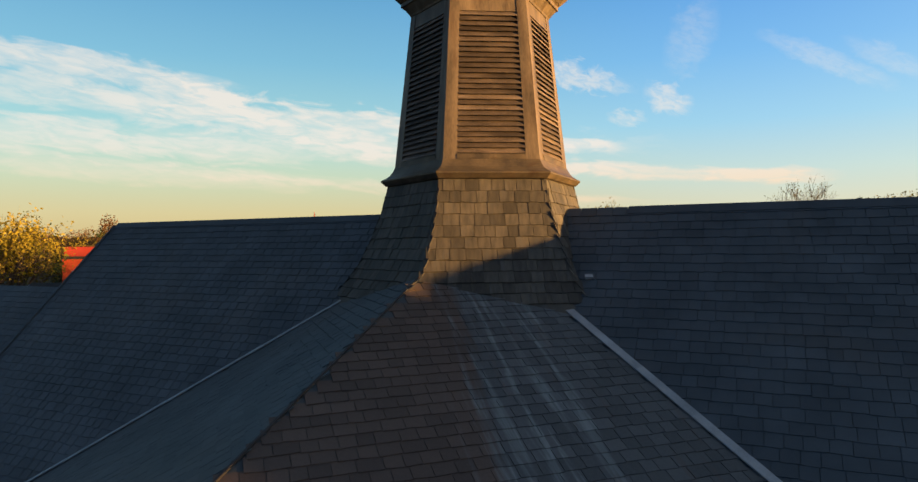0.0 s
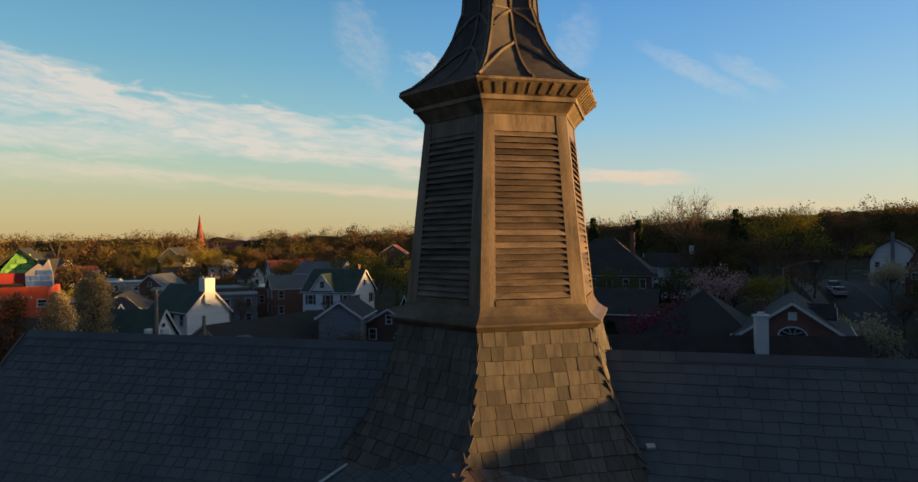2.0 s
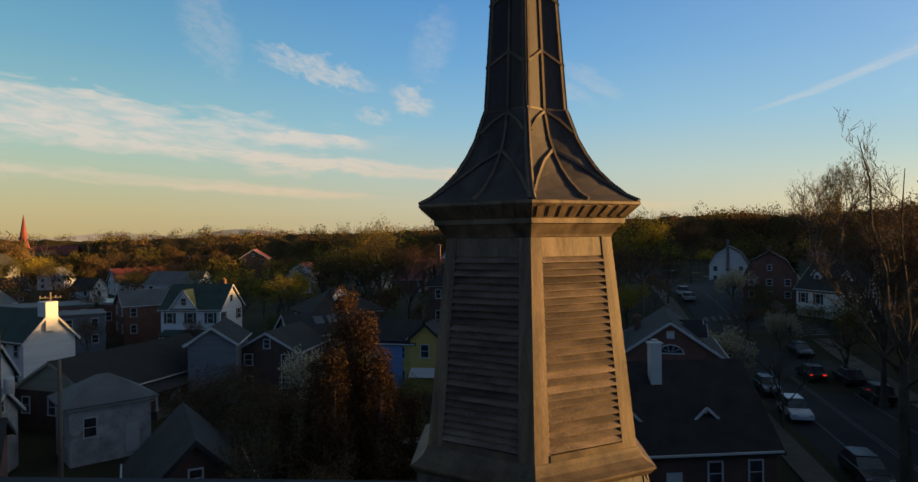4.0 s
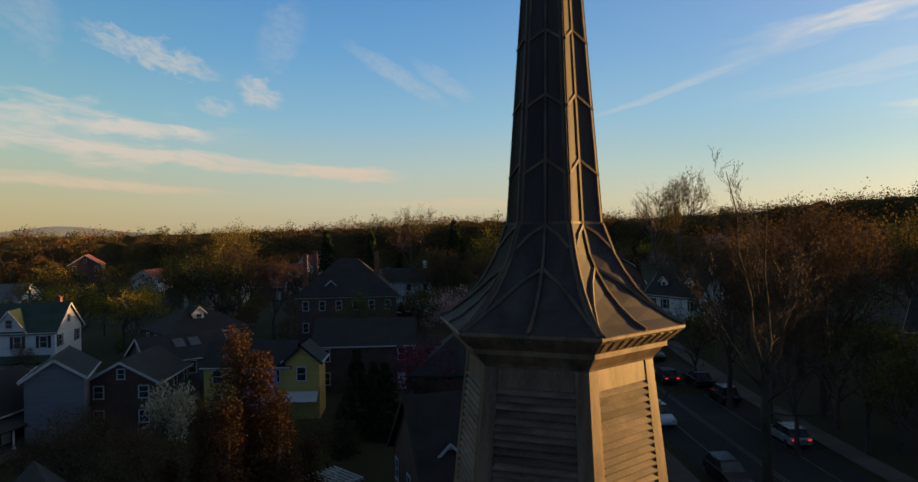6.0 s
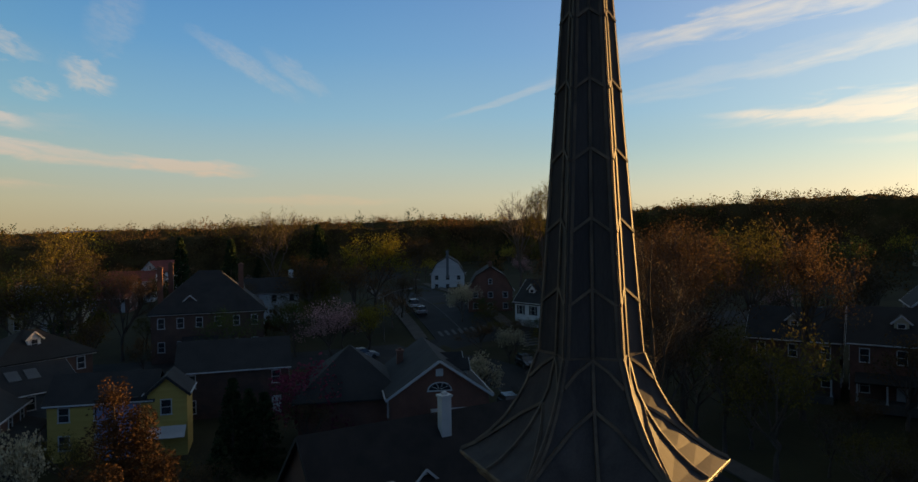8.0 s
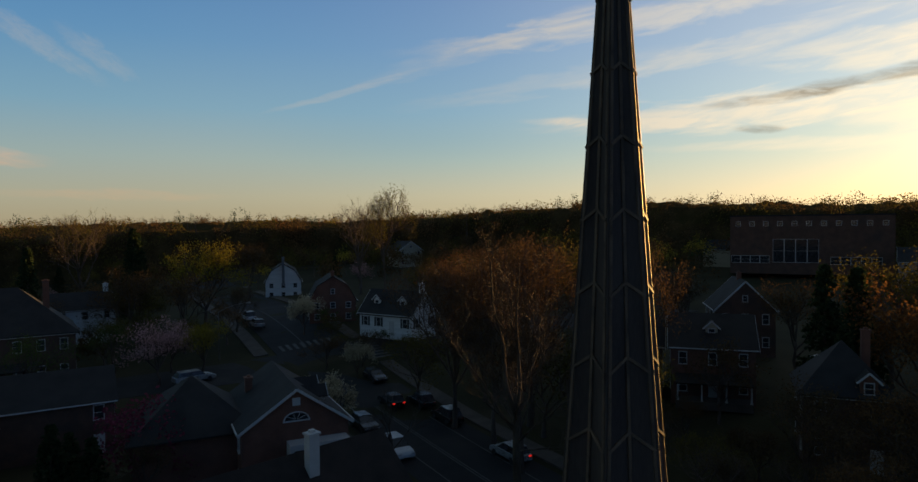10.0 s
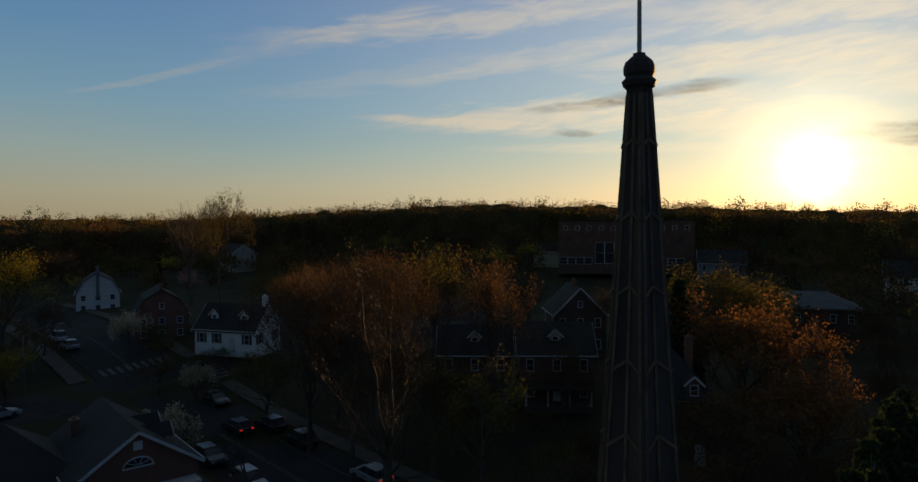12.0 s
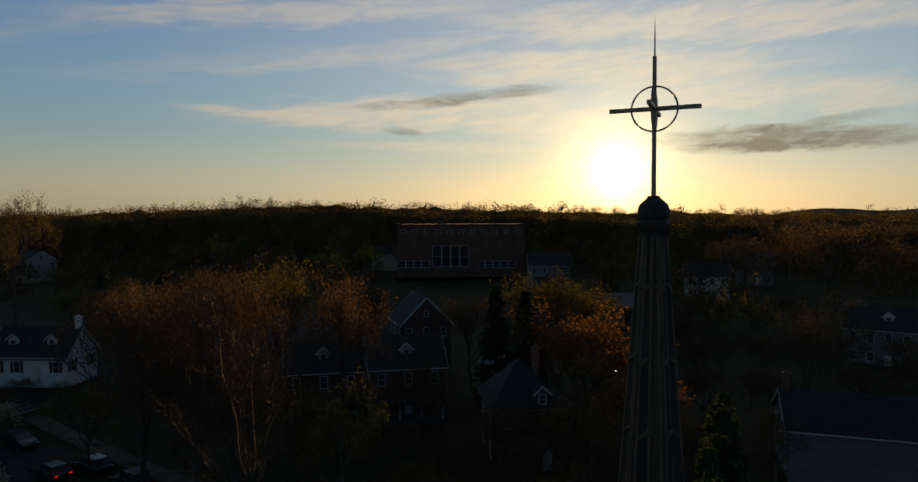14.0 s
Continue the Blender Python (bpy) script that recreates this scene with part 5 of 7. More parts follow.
house("yellow house with a dark roof", 13.7, 71.6, -35, 8.2, 5.4, 4.8, 1.9, "yellow_siding", "shingle", z=0.6, windows="fg", rake=None)
wing = house("narrow yellow gabled wing with a white awning", 17.5, 67.7, 58, 3.6, 3.2, 5.3, 1.4, "yellow_siding", "shingle", z=0.6, windows="", attic=False, rake="shingle")
add_window(wing, -1.8, 0.1, 4.0, -90, 0.95, 1.4)
s = Shape()
s.slab([(-3.1, -1.5, 1.55), (-1.81, -1.5, 2.25), (-1.81, 1.5, 2.25), (-3.1, 1.5, 1.55)][::-1], 0.08)
part("awning", s, M["trim"], wing, "white sloping awning")
house("blue lean-to house front", 13.65, 69.13, -35, 3.2, 1.6, 4.7, 0.3, "blue_siding", "shingle", "flat", z=0.6, windows="")
house("dark house with white windows", 28.0, 75.5, -30, 11, 8, 5.2, 2.4, "dark_brick", "shingle", z=0.4, rake=None, step=5.0)
villa = house("large brick villa under a tall hipped slate roof", 38.8, 103, -28, 15, 12, 6.6, 5.6, "dark_brick", "shingle", "hip", z=2.0, porch=(7, 2.6, 3.0), chimney=[(-5.5, 2.5, 1.0), (4.5, -2, 0.8), (-6.5, -3, 0.6)], dormers=[(-2.5, -4.2, 7.0)], dormer_mat="dark_brick")
house("white house behind the villa", 57.5, 117, -20, 9, 7, 5.0, 2.4, "white", "shingle", z=3.9, chimney=[(3.9, 0, 1.2)], chimney_mat="white")
house("flat-roofed brick storefront row", -29, 126, 12, 16, 9, 5.6, 0.4, "brick", "grey_roof", "flat", floors=2, windows="f", step=2.6)
house("low brick shop with a white roof", -14, 132, 8, 13, 9, 4.6, 0.4, "brick", "tin", "flat", floors=1, windows="f")
house("cream low building with a flat roof", -42, 118, 15, 12, 8, 4.6, 0.4, "cream", "grey_roof", "flat", floors=1, windows="f")
house("white gabled cottage with a dark roof", -33, 92, 80, 8, 6, 4.0, 2.8, "white", "shingle", floors=1, windows="f")
# the parish house by the street: dark roof with dormers, and the brick gable behind it
parish = house("long dark-roofed house with small white dormers", 21.17, 39.56, -17, 15.0, 9.4, 3.3, 4.3, "dark_brick", "black_shingle", z=0, windows="fg", floors=1, chimney=[(1.56, -1.09, 1.4)], chimney_mat="trim", dormers=[(-5.75, -2.75, 3.45), (-0.9, -2.75, 3.45), (3.95, -2.75, 3.45)], dormer_mat="trim", attic=False, rake="shingle")
s = Shape()
s.box(0, 0.2, 0, 0.9, 0.9, 0.55)
vent = part("skylight", s, M["trim"], parish, "small white roof hatch", at=pose(-3.4, -3.1, 4.75))
s = Shape()
s.box(0, -0.26, 0, 0.5, 0.06, 0.28)
part("pane", s, M["glass"], vent)
gab = house("brick house with a white-trimmed gable and fanlight", 34.8, 51.9, 53, 11.5, 8.5, 5.9, 2.9, "brick", "shingle", z=0, windows="fb", attic=False, chimney=[(2.5, 2.6, -0.6)], dormers=[(-2.6, -2.6, 6.3), (0.6, -2.6, 6.3)], dormer_mat="trim")
fan = Shape()
n = 12
fan.slab([(0.95 * math.cos(math.pi * i / n), 0, 0.62 * math.sin(math.pi * i / n)) for i in range(n + 1)], 0.04)
fl = part("fanlight", fan, M["glass"], gab, "half-round fanlight with white bars", at=pose(-5.77, 0, 6.25, 0, 0, -90))
s = Shape()
s.tube([(1.0 * math.cos(math.pi * i / n), -0.03, 0.67 * math.sin(math.pi * i / n)) for i in range(n + 1)], [0.06] * (n + 1), 6)
s.box(0, -0.03, -0.04, 2.15, 0.12, 0.1)
for a in (36, 72, 108, 144):
    s.beam((0.15 * math.cos(radians(a)), -0.03, 0.1), (0.92 * math.cos(radians(a)), -0.03, 0.6 * math.sin(radians(a))), 0.04, 0.04, (0, -1, 0))
part("fanlight_frame", s, M["trim"], fl)
s = Shape()
s.box(0, -0.02, 0, 0.62, 0.06, 0.62)
part("gable_vent", s, M["trim"], gab, "square white louvred vent", at=pose(-5.76, 0, 7.75, 0, 0, -90))
s = Shape()
s.box(-6.5, -1.6, 2.35, 1.5, 4.8, 4.7)
bay = part("sun_porch", s, M["trim"], gab, "white glazed sun porch")
for yy in (-3.1, -1.6, -0.1):
    s = Shape()
    s.box(0, -0.012, 0, 1.15, 0.03, 1.5)
    part("pane", s, M["glass"], bay, at=pose(-7.25, yy, 3.5, 0, 0, -90))
house("hipped rear block of the brick house", 29.8, 57.5, 53, 9, 9, 5.2, 4.0, "brick", "shingle", "hip", z=0, windows="")
# across the street, up the slope
house("white cottage with two dormers and an end chimney", 80.5, 69.5, -95, 10.5, 6.6, 3.2, 3.4, "white", "shingle", floors=1, dormers=2, chimney=[(4.9, 0, 1.3)], chimney_mat="white", z=4.8, shutters="shutter_and_shade_black")
house("brick gambrel house with white trim", 86, 87.5, 42, 9, 8.0, 4.0, 4.2, "brick", "shingle", "gambrel", z=4.9, chimney=[(-4, 0, 0.8)])
house("white gambrel house with a stone chimney", 111, 122, 42, 10, 8, 4.2, 4.2, "white", "shingle", "gambrel", z=5.0, chimney=[(-5.2, 0, 1.4)], chimney_mat="grey_siding")
house("brick porch house among the trees", 73.5, 31.0, -80, 9, 8, 6.0, 3.0, "dark_brick", "shingle", z=1.4, porch=(8, 2.4, 2.9), dormers=1, dormer_mat="cream")
house("second brick porch house with a gabled dormer", 74, 21.0, -80, 9, 9, 6.2, 3.2, "brick", "brown_shingle", z=1.6, porch=(8, 2.4, 2.9), dormers=1, dormer_mat="cream")
house("tall brick house with a gabled front and slate roof", 59, 8.2, -85, 6.8, 7.4, 6.4, 4.2, "dark_brick", "shingle", "hip", z=0.6, rake=None, dormers=[(1.5, -3.6, 6.6)], dormer_mat="brick", chimney=[(2, 1, 0.8)])
house("brick gabled house below the school", 96, 19.5, 15, 9, 8, 6.5, 4.0, "dark_brick", "shingle", chimney=[(0, 0, 0.9)])
house("low house with tall end chimneys", 54, -25, -110, 14, 9, 5.0, 2.8, "grey_siding", "shingle", z=0.5, chimney=[(6.6, 0, 1.4), (-6.6, 0, 1.6)], chimney_mat="dark_brick", windows="g")
house("grey house beyond the round tree", 92, -55, -125, 12, 8, 6.0, 3.0, "grey_siding", "shingle", z=2.4, dormers=1)
house("small white house far up the slope", 150, -50, -110, 10, 8, 5.5, 3.0, "white", "shingle")
house("pale house under the far trees", 172, -72, -110, 11, 8, 5.5, 3.0, "grey_siding", "grey_roof")
house("pale grey house near the sunset trees", 168, -14, -95, 11, 8, 6.0, 3.0, "grey_siding", "shingle", porch=(8, 2, 2.8))
house("dark house with lit windows", 118, -20, -100, 16, 9, 4.2, 2.4, "dark_brick", "grey_roof", "hip", floors=1)

# school
school = house("long flat-roofed brick school with a glazed stair", 191, 9.5, 92, 38, 13, 14.6, 0.5, "dark_brick", "shingle", "flat", z=9.3, floors=4, windows="", name="school", step=3.6)
for i in range(11):
    add_window(school, -17.0 + 3.4 * i, 6.5, 12.6, 180, 1.3, 1.3)
for x0, z0, w, h, n in ((3.1, 5.4, 10.8, 6.2, 4), (-10.6, 2.9, 11.4, 2.0, 5), (14.0, 3.1, 9.4, 2.0, 4)):
    for i in range(n):
        add_window(school, x0 - w / 2 + w * (i + 0.5) / n, 6.6, z0, 180, w / n - 0.02, h)

# painted warehouse at the edge of town
wh = thing("warehouse", "orange-red painted brick warehouse with green and blue gables", "warehouse", pose(-37.0, 75.6, -2.3, 0, 0, 10))
s = Shape()
s.box(-0.55, -3.6, 6.1, 10.9, 4.8, 12.2)
part("wall", s, M["orange_paint"], wh)
s = Shape()
s.box(-1.6, -3.6, 12.35, 8.9, 5.0, 0.3)
part("roof", s, M["shingle"], wh)
s = Shape()
s.box(-1.5, -3.4, 12.9, 9.0, 4.2, 1.2)
part("upper_wall", s, M["red_paint"], wh, "dark red painted upper wall")
s = Shape()
s.slab([(0.6, -5.0, 13.4), (3.6, -5.0, 13.4), (4.2, -5.0, 14.3), (2.3, -5.0, 15.8), (0.8, -5.0, 13.9)], 0.3)
gg = part("green_gable", s, M["green_paint"], wh, "green painted gable")
for j in range(4):
    for i in range(3):
        x0, z0 = 1.1 + i * 0.95 + (0.4 if j % 2 else 0), 13.65 + j * 0.5
        if x0 > 0.6 + (z0 - 13.4) * 0.62 and x0 + 0.8 < 4.4 - max(0, z0 - 14.2) * 1.2:
            s = Shape()
            s.box(x0 + 0.4, -5.02, z0, 0.80, 0.06, 0.38)
            part("painted_block", s, M["green_block"], gg, "pale green painted block")
s = Shape()
for sgn, xe, ze in ((-1, -1.4, 12.6), (1, 4.5, 14.05)):
    pts = [(2.3, -5.3, 15.95), (2.3, -1.4, 15.95), (xe, -1.4, ze), (xe, -5.3, ze)]
    s.slab(pts if sgn < 0 else pts[::-1], 0.15)
part("gable_roof", s, M["shingle"], wh)
s = Shape()
s.slab([(3.0, -6.0, 12.2), (5.3, -6.0, 12.2), (5.3, -6.0, 13.2), (4.9, -6.0, 14.75), (4.5, -6.0, 14.1), (4.1, -6.0, 14.4), (3.0, -6.0, 13.5)], 0.5)
mural = part("mural_wall", s, M["mural_joint"], wh)
for j in range(4):
    for i in range(4):
        x0 = 3.05 + i * 0.86 - (0.43 if j % 2 else 0)
        lo, hi = max(3.05, x0), min(5.25, x0 + 0.76)
        z0 = 12.5 + j * 0.52
        if hi - lo > 0.2 and z0 + 0.2 < 13.5 + max(0, min(lo, 4.9) - 3.0) * 0.5:
            s = Shape()
            s.box((lo + hi) / 2, -6.02, z0, hi - lo, 0.06, 0.43)
            part("painted_block", s, M["mural_blue"], mural, "blue painted block")
s = Shape()
for x0, x1 in ((3.0, 4.1), (4.5, 4.9)):
    zt = 14.4 if x0 < 4 else 14.75
    pts = [(x0, -5.9, 13.4), (x1, -5.9, zt + 0.05), (x1, -1.4, zt + 0.05), (x0, -1.4, 13.4)]
    s.slab(pts[::-1], 0.12)
part("mural_roof", s, M["shingle"], wh)
for i in range(4):
    for fz in (3, 6.2, 8.6, 10.6):
        if (i * 3 + int(fz)) % 4 != 1:
            add_window(wh, -4.6 + i * 3.0, -6, fz, 0, 0.9, 0.8)

# far church with a red steeple
fc = thing("far_church", "white country church with a red pointed steeple", "church", pose(-71, 320, 5, 0, 0, -20))
s = Shape()
s.box(0, 0, 3.5, 5, 5, 9)
part("tower", s, M["white"], fc)
s = Shape()
s.lathe([(2.6, 8), (1.7, 12), (0.1, 23)], 8)
part("spire", s, M["red_roof"], fc, "red pointed spire")
s = Shape()
s.box(11, 2, 2.5, 20, 10, 6)
part("nave", s, M["white"], fc)
s = Shape()
for sgn in (-1, 1):
    pts = [(0.5, 2, 10), (21.5, 2, 10), (21.5, 2 + sgn * 5.6, 5.2), (0.5, 2 + sgn * 5.6, 5.2)]
    s.slab(pts if sgn < 0 else pts[::-1], 0.2)
part("nave_roof", s, M["red_roof"], fc, "dark red roof")

# scattered houses farther out
for lab, x, y, az0, L, W, e, r, z0, wm, rm in (
        ("white gabled house catching the low sun", -88, 215, -40, 6, 5, 3.6, 2.2, None, "white", "grey_roof"), ("white house with a pale blue metal roof", -71, 190, -35, 8, 5.4, 3.0, 1.6, None, "white", "tin"),
        ("small pale shed beside the trees", -56, 163, -40, 4.5, 4, 3.2, 1.2, None, "worn_white", "tin"), ("cream row house with a lit gable", -91, 320, -42, 7, 6.5, 4.6, 2.8, None, "cream", "shingle"),
        ("cream row house with a lit gable", -81, 324, -42, 7, 6.5, 4.6, 3.2, None, "cream", "shingle"), ("cream row house with a lit gable", -99, 318, -42, 7, 6.5, 4.6, 2.6, None, "cream", "brown_shingle"),
        ("red brick house catching the low sun", -104, 284, -30, 9, 6, 5.0, 2.2, None, "brick", "red_roof"), ("white gabled house below the red steeple", -52, 300, -35, 8, 6, 4, 2.6, None, "white", "shingle"),
        ("low white building with a flat roof", -47, 150, 12, 10, 7, 4.4, 0.4, 1.6, "worn_white", "tin"), ("grey flat-roofed store in the town", -22, 112, 10, 9, 7, 4.6, 0.4, 1.0, "grey_siding", "grey_roof"),
        ("white gabled house in the trees", -28, 175, -38, 6, 5, 3.8, 2.4, 1.5, "white", "shingle"), ("white cottage by the yellow tree", -8, 150, -30, 11, 7, 4, 2.4, 3.4, "white", "grey_roof"),
        ("brick house with a pale roof edge", -12, 118, 15, 8, 7, 5, 2.0, 1.4, "brick", "grey_roof"), ("long dark-roofed brick house among sheds", -35, 104, 100, 13, 7, 4.2, 2.0, 0.6, "dark_brick", "shingle")):
    house(lab, x, y, az0, L, W, e, r, wm, rm, "flat" if r < 1 else "gable", z=z0, windows="fg", step=3.0)
rng = random.Random(5)
FAR = []
for i in range(150):
    a = radians(rng.uniform(-45, 124))
    d = rng.uniform(120, 330)
    x, y = d * math.cos(a), 14 + d * math.sin(a)
    if math.degrees(a) < 70 and (d < 215 or rng.random() < 0.6):
        continue
    if any(math.hypot(x - p, y - q) < 22 for p, q in FAR):
        continue
    FAR.append((x, y))
    w = rng.choice(["white", "cream", "grey_siding", "brick", "dark_brick", "white"])
    rf = rng.choice(["shingle", "grey_roof", "brown_shingle", "tin", "shingle", "red_roof"])
    nm = {"white": "white clapboard", "cream": "cream clapboard", "grey_siding": "grey clapboard", "brick": "red brick", "dark_brick": "dark brick"}[w]
    house(nm + " house among the town's trees", x, y, rng.choice([57, -33, 20, 80]), rng.uniform(8, 12), rng.uniform(6.5, 8.5), rng.choice([3.2, 5.4, 5.6]), rng.uniform(2.2, 3.4), w, rf, windows="fg", step=3.2)

# ---- trees ----
NEAR = [
    ("spindle", -27.6, 51.3, 13.4, 1.2), ("pear", -23.6, 61.2, 11.4, 0.95), ("pear", -23.4, 53.6, 10.2, 0.95), ("spindle", 2.9, 39.6, 13.1, 1.25), ("spindle", 1.4, 40.4, 9.4, 1.5), ("spindle", 4.9, 40.4, 9.0, 1.5), ("rust_b", -2.0, 38, 6.5, 1.1), ("rust_a", 1.0, 36, 5.5, 1.0),
    ("blossom", 3.3, 58, 6.9, 0.55), ("spruce", 18.8, 59, 8.0, 1.0), ("spruce", 20.5, 57, 6.8, 1.2), ("redbud", 27, 58.5, 7.8, 1.15), ("redbud", 31, 61, 6.6, 1.0), ("green_a", 33, 88, 9, 1.0), ("green_a", 45, 90, 8, 0.9),
    ("pink", 47, 84, 8.5, 1.0), ("pink", 52, 88, 7.0, 1.0), ("blossom", 74.5, 84, 6.4, 0.8), ("blossom", 62, 64, 5, 0.8), ("rust_a", 22, 102, 7.5, 1.1), ("olive_a", 20, 112, 14, 1.0), ("rust_b", 26, 118, 15, 1.0),
    ("twiggy", -1.8, 56.5, 6.8, 1.0), ("twiggy", -5.2, 53.5, 6.2, 1.0), ("twiggy", 17, 112, 12.5, 1.0), ("olive_b", 21.5, 109, 14.0, 0.85), ("twiggy", 27.5, 106.5, 13.8, 0.9), ("olive_a", 33.2, 156.5, 18.5, 0.8), ("twiggy", 49, 38, 15.5, 0.85), ("twiggy", 44, 33, 13.5, 0.8), ("twiggy", 72, 54, 16.5, 0.85), ("thin_street", 39.3, 43.4, 7.6, 0.9), ("thin_street", 30, 60, 6, 0.8), ("olive_a", 45.5, 24.8, 12.2, 0.85), ("olive_b", 49, 30, 11.5, 0.8), ("olive_b", 80, 38, 18.5, 0.65), ("twiggy", 56, 37, 21.0, 0.8), ("twiggy", 52, 44, 18.5, 0.8),
    ("twiggy", 66, 44, 19.5, 0.85), ("rust_high", 62, 27.3, 20.0, 0.75), ("olive_b", 86, 40, 15, 0.9), ("rust_b", 90, 27, 13.0, 0.95), ("orange_a", 63.5, 0.4, 15.6, 1.0), ("orange_a", 52, -2.6, 11.3, 0.9), ("olive_b", 84, -3, 14.5, 1.0), ("rust_b", 50, 14.5, 5.0, 1.5), ("rust_b", 46, 9, 8.0, 1.2), ("rust_b", 50.5, 11, 9.5, 1.1), ("rust_a", 51.5, 5, 9.5, 1.1), ("rust_b", 43, -1, 7.5, 1.2), ("olive_b", 73, 77, 3.4, 1.5), ("olive_b", 77, 80.5, 3.0, 1.6), ("green_a", 80, 84, 3.2, 1.5), ("olive_b", 70, 73, 2.8, 1.6), ("green_a", 74, 68, 3.0, 1.6), ("olive_b", 72.5, 63, 3.4, 1.5), ("green_a", 83, 79, 3.0, 1.5), ("rust_b", 66, 66, 5.5, 1.3), ("rust_a", 63, 70, 4.6, 1.4), ("rust_a", 46, 4.2, 8.0, 1.2), ("olive_b", 47, 18.5, 4.6, 1.6), ("rust_a", 84, 12, 12.5, 1.0),
    ("spruce", 66, 6.5, 17, 0.85), ("spruce", 76, 9, 16, 0.9), ("olive_b", 83, 2, 16, 1.1), ("rust_b", 70, -29, 13.5, 1.0), ("yellow_a", 74.5, 107, 15.5, 0.95), ("round_bud", 105, 88.5, 24.5, 0.52), ("bare_a", 112, 100, 22, 0.8), ("bare_b", 80, 152, 24, 0.7), ("olive_b", 70, 118, 9, 1.1),
    ("olive_a", 62, 108, 10, 1.1), ("rust_a", 96, 118, 13, 1.0), ("spruce", 52, 142, 17.5, 0.8), ("cedar", 61, 138, 17, 1.0), ("spruce", 100, 162, 18.5, 0.9), ("spruce", 104, 166, 17, 0.9), ("yellow_a", 54.2, 84.4, 7.0, 1.1), ("blossom", 44, 54.4, 6.2, 0.8), ("rust_a", 57.8, 105, 13.0, 0.9), ("rust_b", 62, 109, 12.5, 1.0), ("rust_a", 64, 100, 11.5, 1.0), ("rust_b", 71.8, 96.3, 8.5, 1.0), ("olive_b", 56, 100, 7.0, 1.1), ("rust_a", 66, 92.5, 6.5, 1.2), ("olive_a", 60, 95, 6.0, 1.2), ("olive_b", 49, 98, 7.5, 1.1), ("rust_b", 47, 112, 11, 1.0), ("olive_a", -62, 193, 9.5, 1.2), ("yellow_a", -56, 197, 10.0, 1.1), ("olive_a", -50, 196, 10.0, 1.2), ("yellow_a", -44, 201, 9.5, 1.1), ("olive_b", -38, 192, 9.0, 1.2), ("olive_b", -70, 178, 7.5, 1.2), ("rust_a", -78, 172, 7.0, 1.2), ("rust_b", -66, 152, 7.0, 1.2), ("rust_a", -52, 142, 6.5, 1.2), ("olive_a", -66, 236, 9, 1.2), ("yellow_a", -76, 240, 9, 1.2), ("olive_b", -88, 246, 9.5, 1.2), ("rust_a", -96, 250, 9, 1.2), ("rust_a", -58, 250, 9.5, 1.2), ("olive_a", -40, 240, 10, 1.2), ("rust_b", -28, 232, 10, 1.2), ("rust_a", -30, 152, 7, 1.2), ("olive_b", -18, 160, 8, 1.2), ("rust_a", -10, 170, 9, 1.2), ("rust_b", -44, 128, 6, 1.2), ("rust_a", -26, 140, 6, 1.1), ("yellow_a", 1.0, 113.5, 10.6, 0.85), ("yellow_a", 8.6, 108.5, 10.2, 0.85), ("rust_b", -1.5, 47, 6.5, 1.2), ("rust_b", -4.0, 51, 7.5, 1.2), ("rust_a", 0.5, 52, 6.0, 1.1), ("olive_b", 10, 54, 5.0, 1.3), ("rust_b", 12, 50, 5.0, 1.3), ("olive_a", 7.5, 62, 5.5, 1.0), ("spruce", 22, 62, 6.0, 1.2), ("rust_b", 24, 56, 6.0, 1.2), ("olive_b", 9, 47, 4.0, 1.4), ("spruce", 15.5, 55, 4.5, 1.4), ("olive_a", -2, 122, 11, 1.1), ("olive_a", 8, 118, 12, 1.0), ("green_a", 17, 128, 13, 0.9),
    ("rust_b", 44, 16, 4.4, 1.5), ("rust_a", 40, 8, 6.8, 1.2), ("rust_b", 35, 16, 4.0, 1.3), ("olive_b", 58, 52, 9, 1.2), ("rust_a", 90, 60, 10.5, 1.0), ("rust_b", 88, 50, 10.5, 1.0), ("olive_b", 96, 74, 10.0, 1.0), ("rust_a", 40, -24, 8, 1.2), ("rust_b", 30, -14, 8, 1.2),
    ("olive_a", -46, 92, 14, 1.0), ("yellow_a", -47, 66, 15, 1.1), ("yellow_a", -53, 63, 15.5, 1.1), ("olive_a", -50, 72, 14, 1.0),
]
# evergreens past the west end, added to keep low sun off the front roof
for i in range(12):
    x, y, _ = CH @ Vector((22.6 + 2.0 * i, 0.35 * math.sin(i * 2.1), 0))
    NEAR.append(("cedar" if i % 3 == 1 else "spruce", x, y, 12.7 + 0.4 * math.sin(i * 1.7), 0.95 if i else 0.8))
for key, x, y, h, w in NEAR:
    tree(key, x, y, h, w)
NEAR.append(("sycamore", 31.4, 28.3, 21.5, 1.05))
tree(*NEAR[-1], turn=-61)
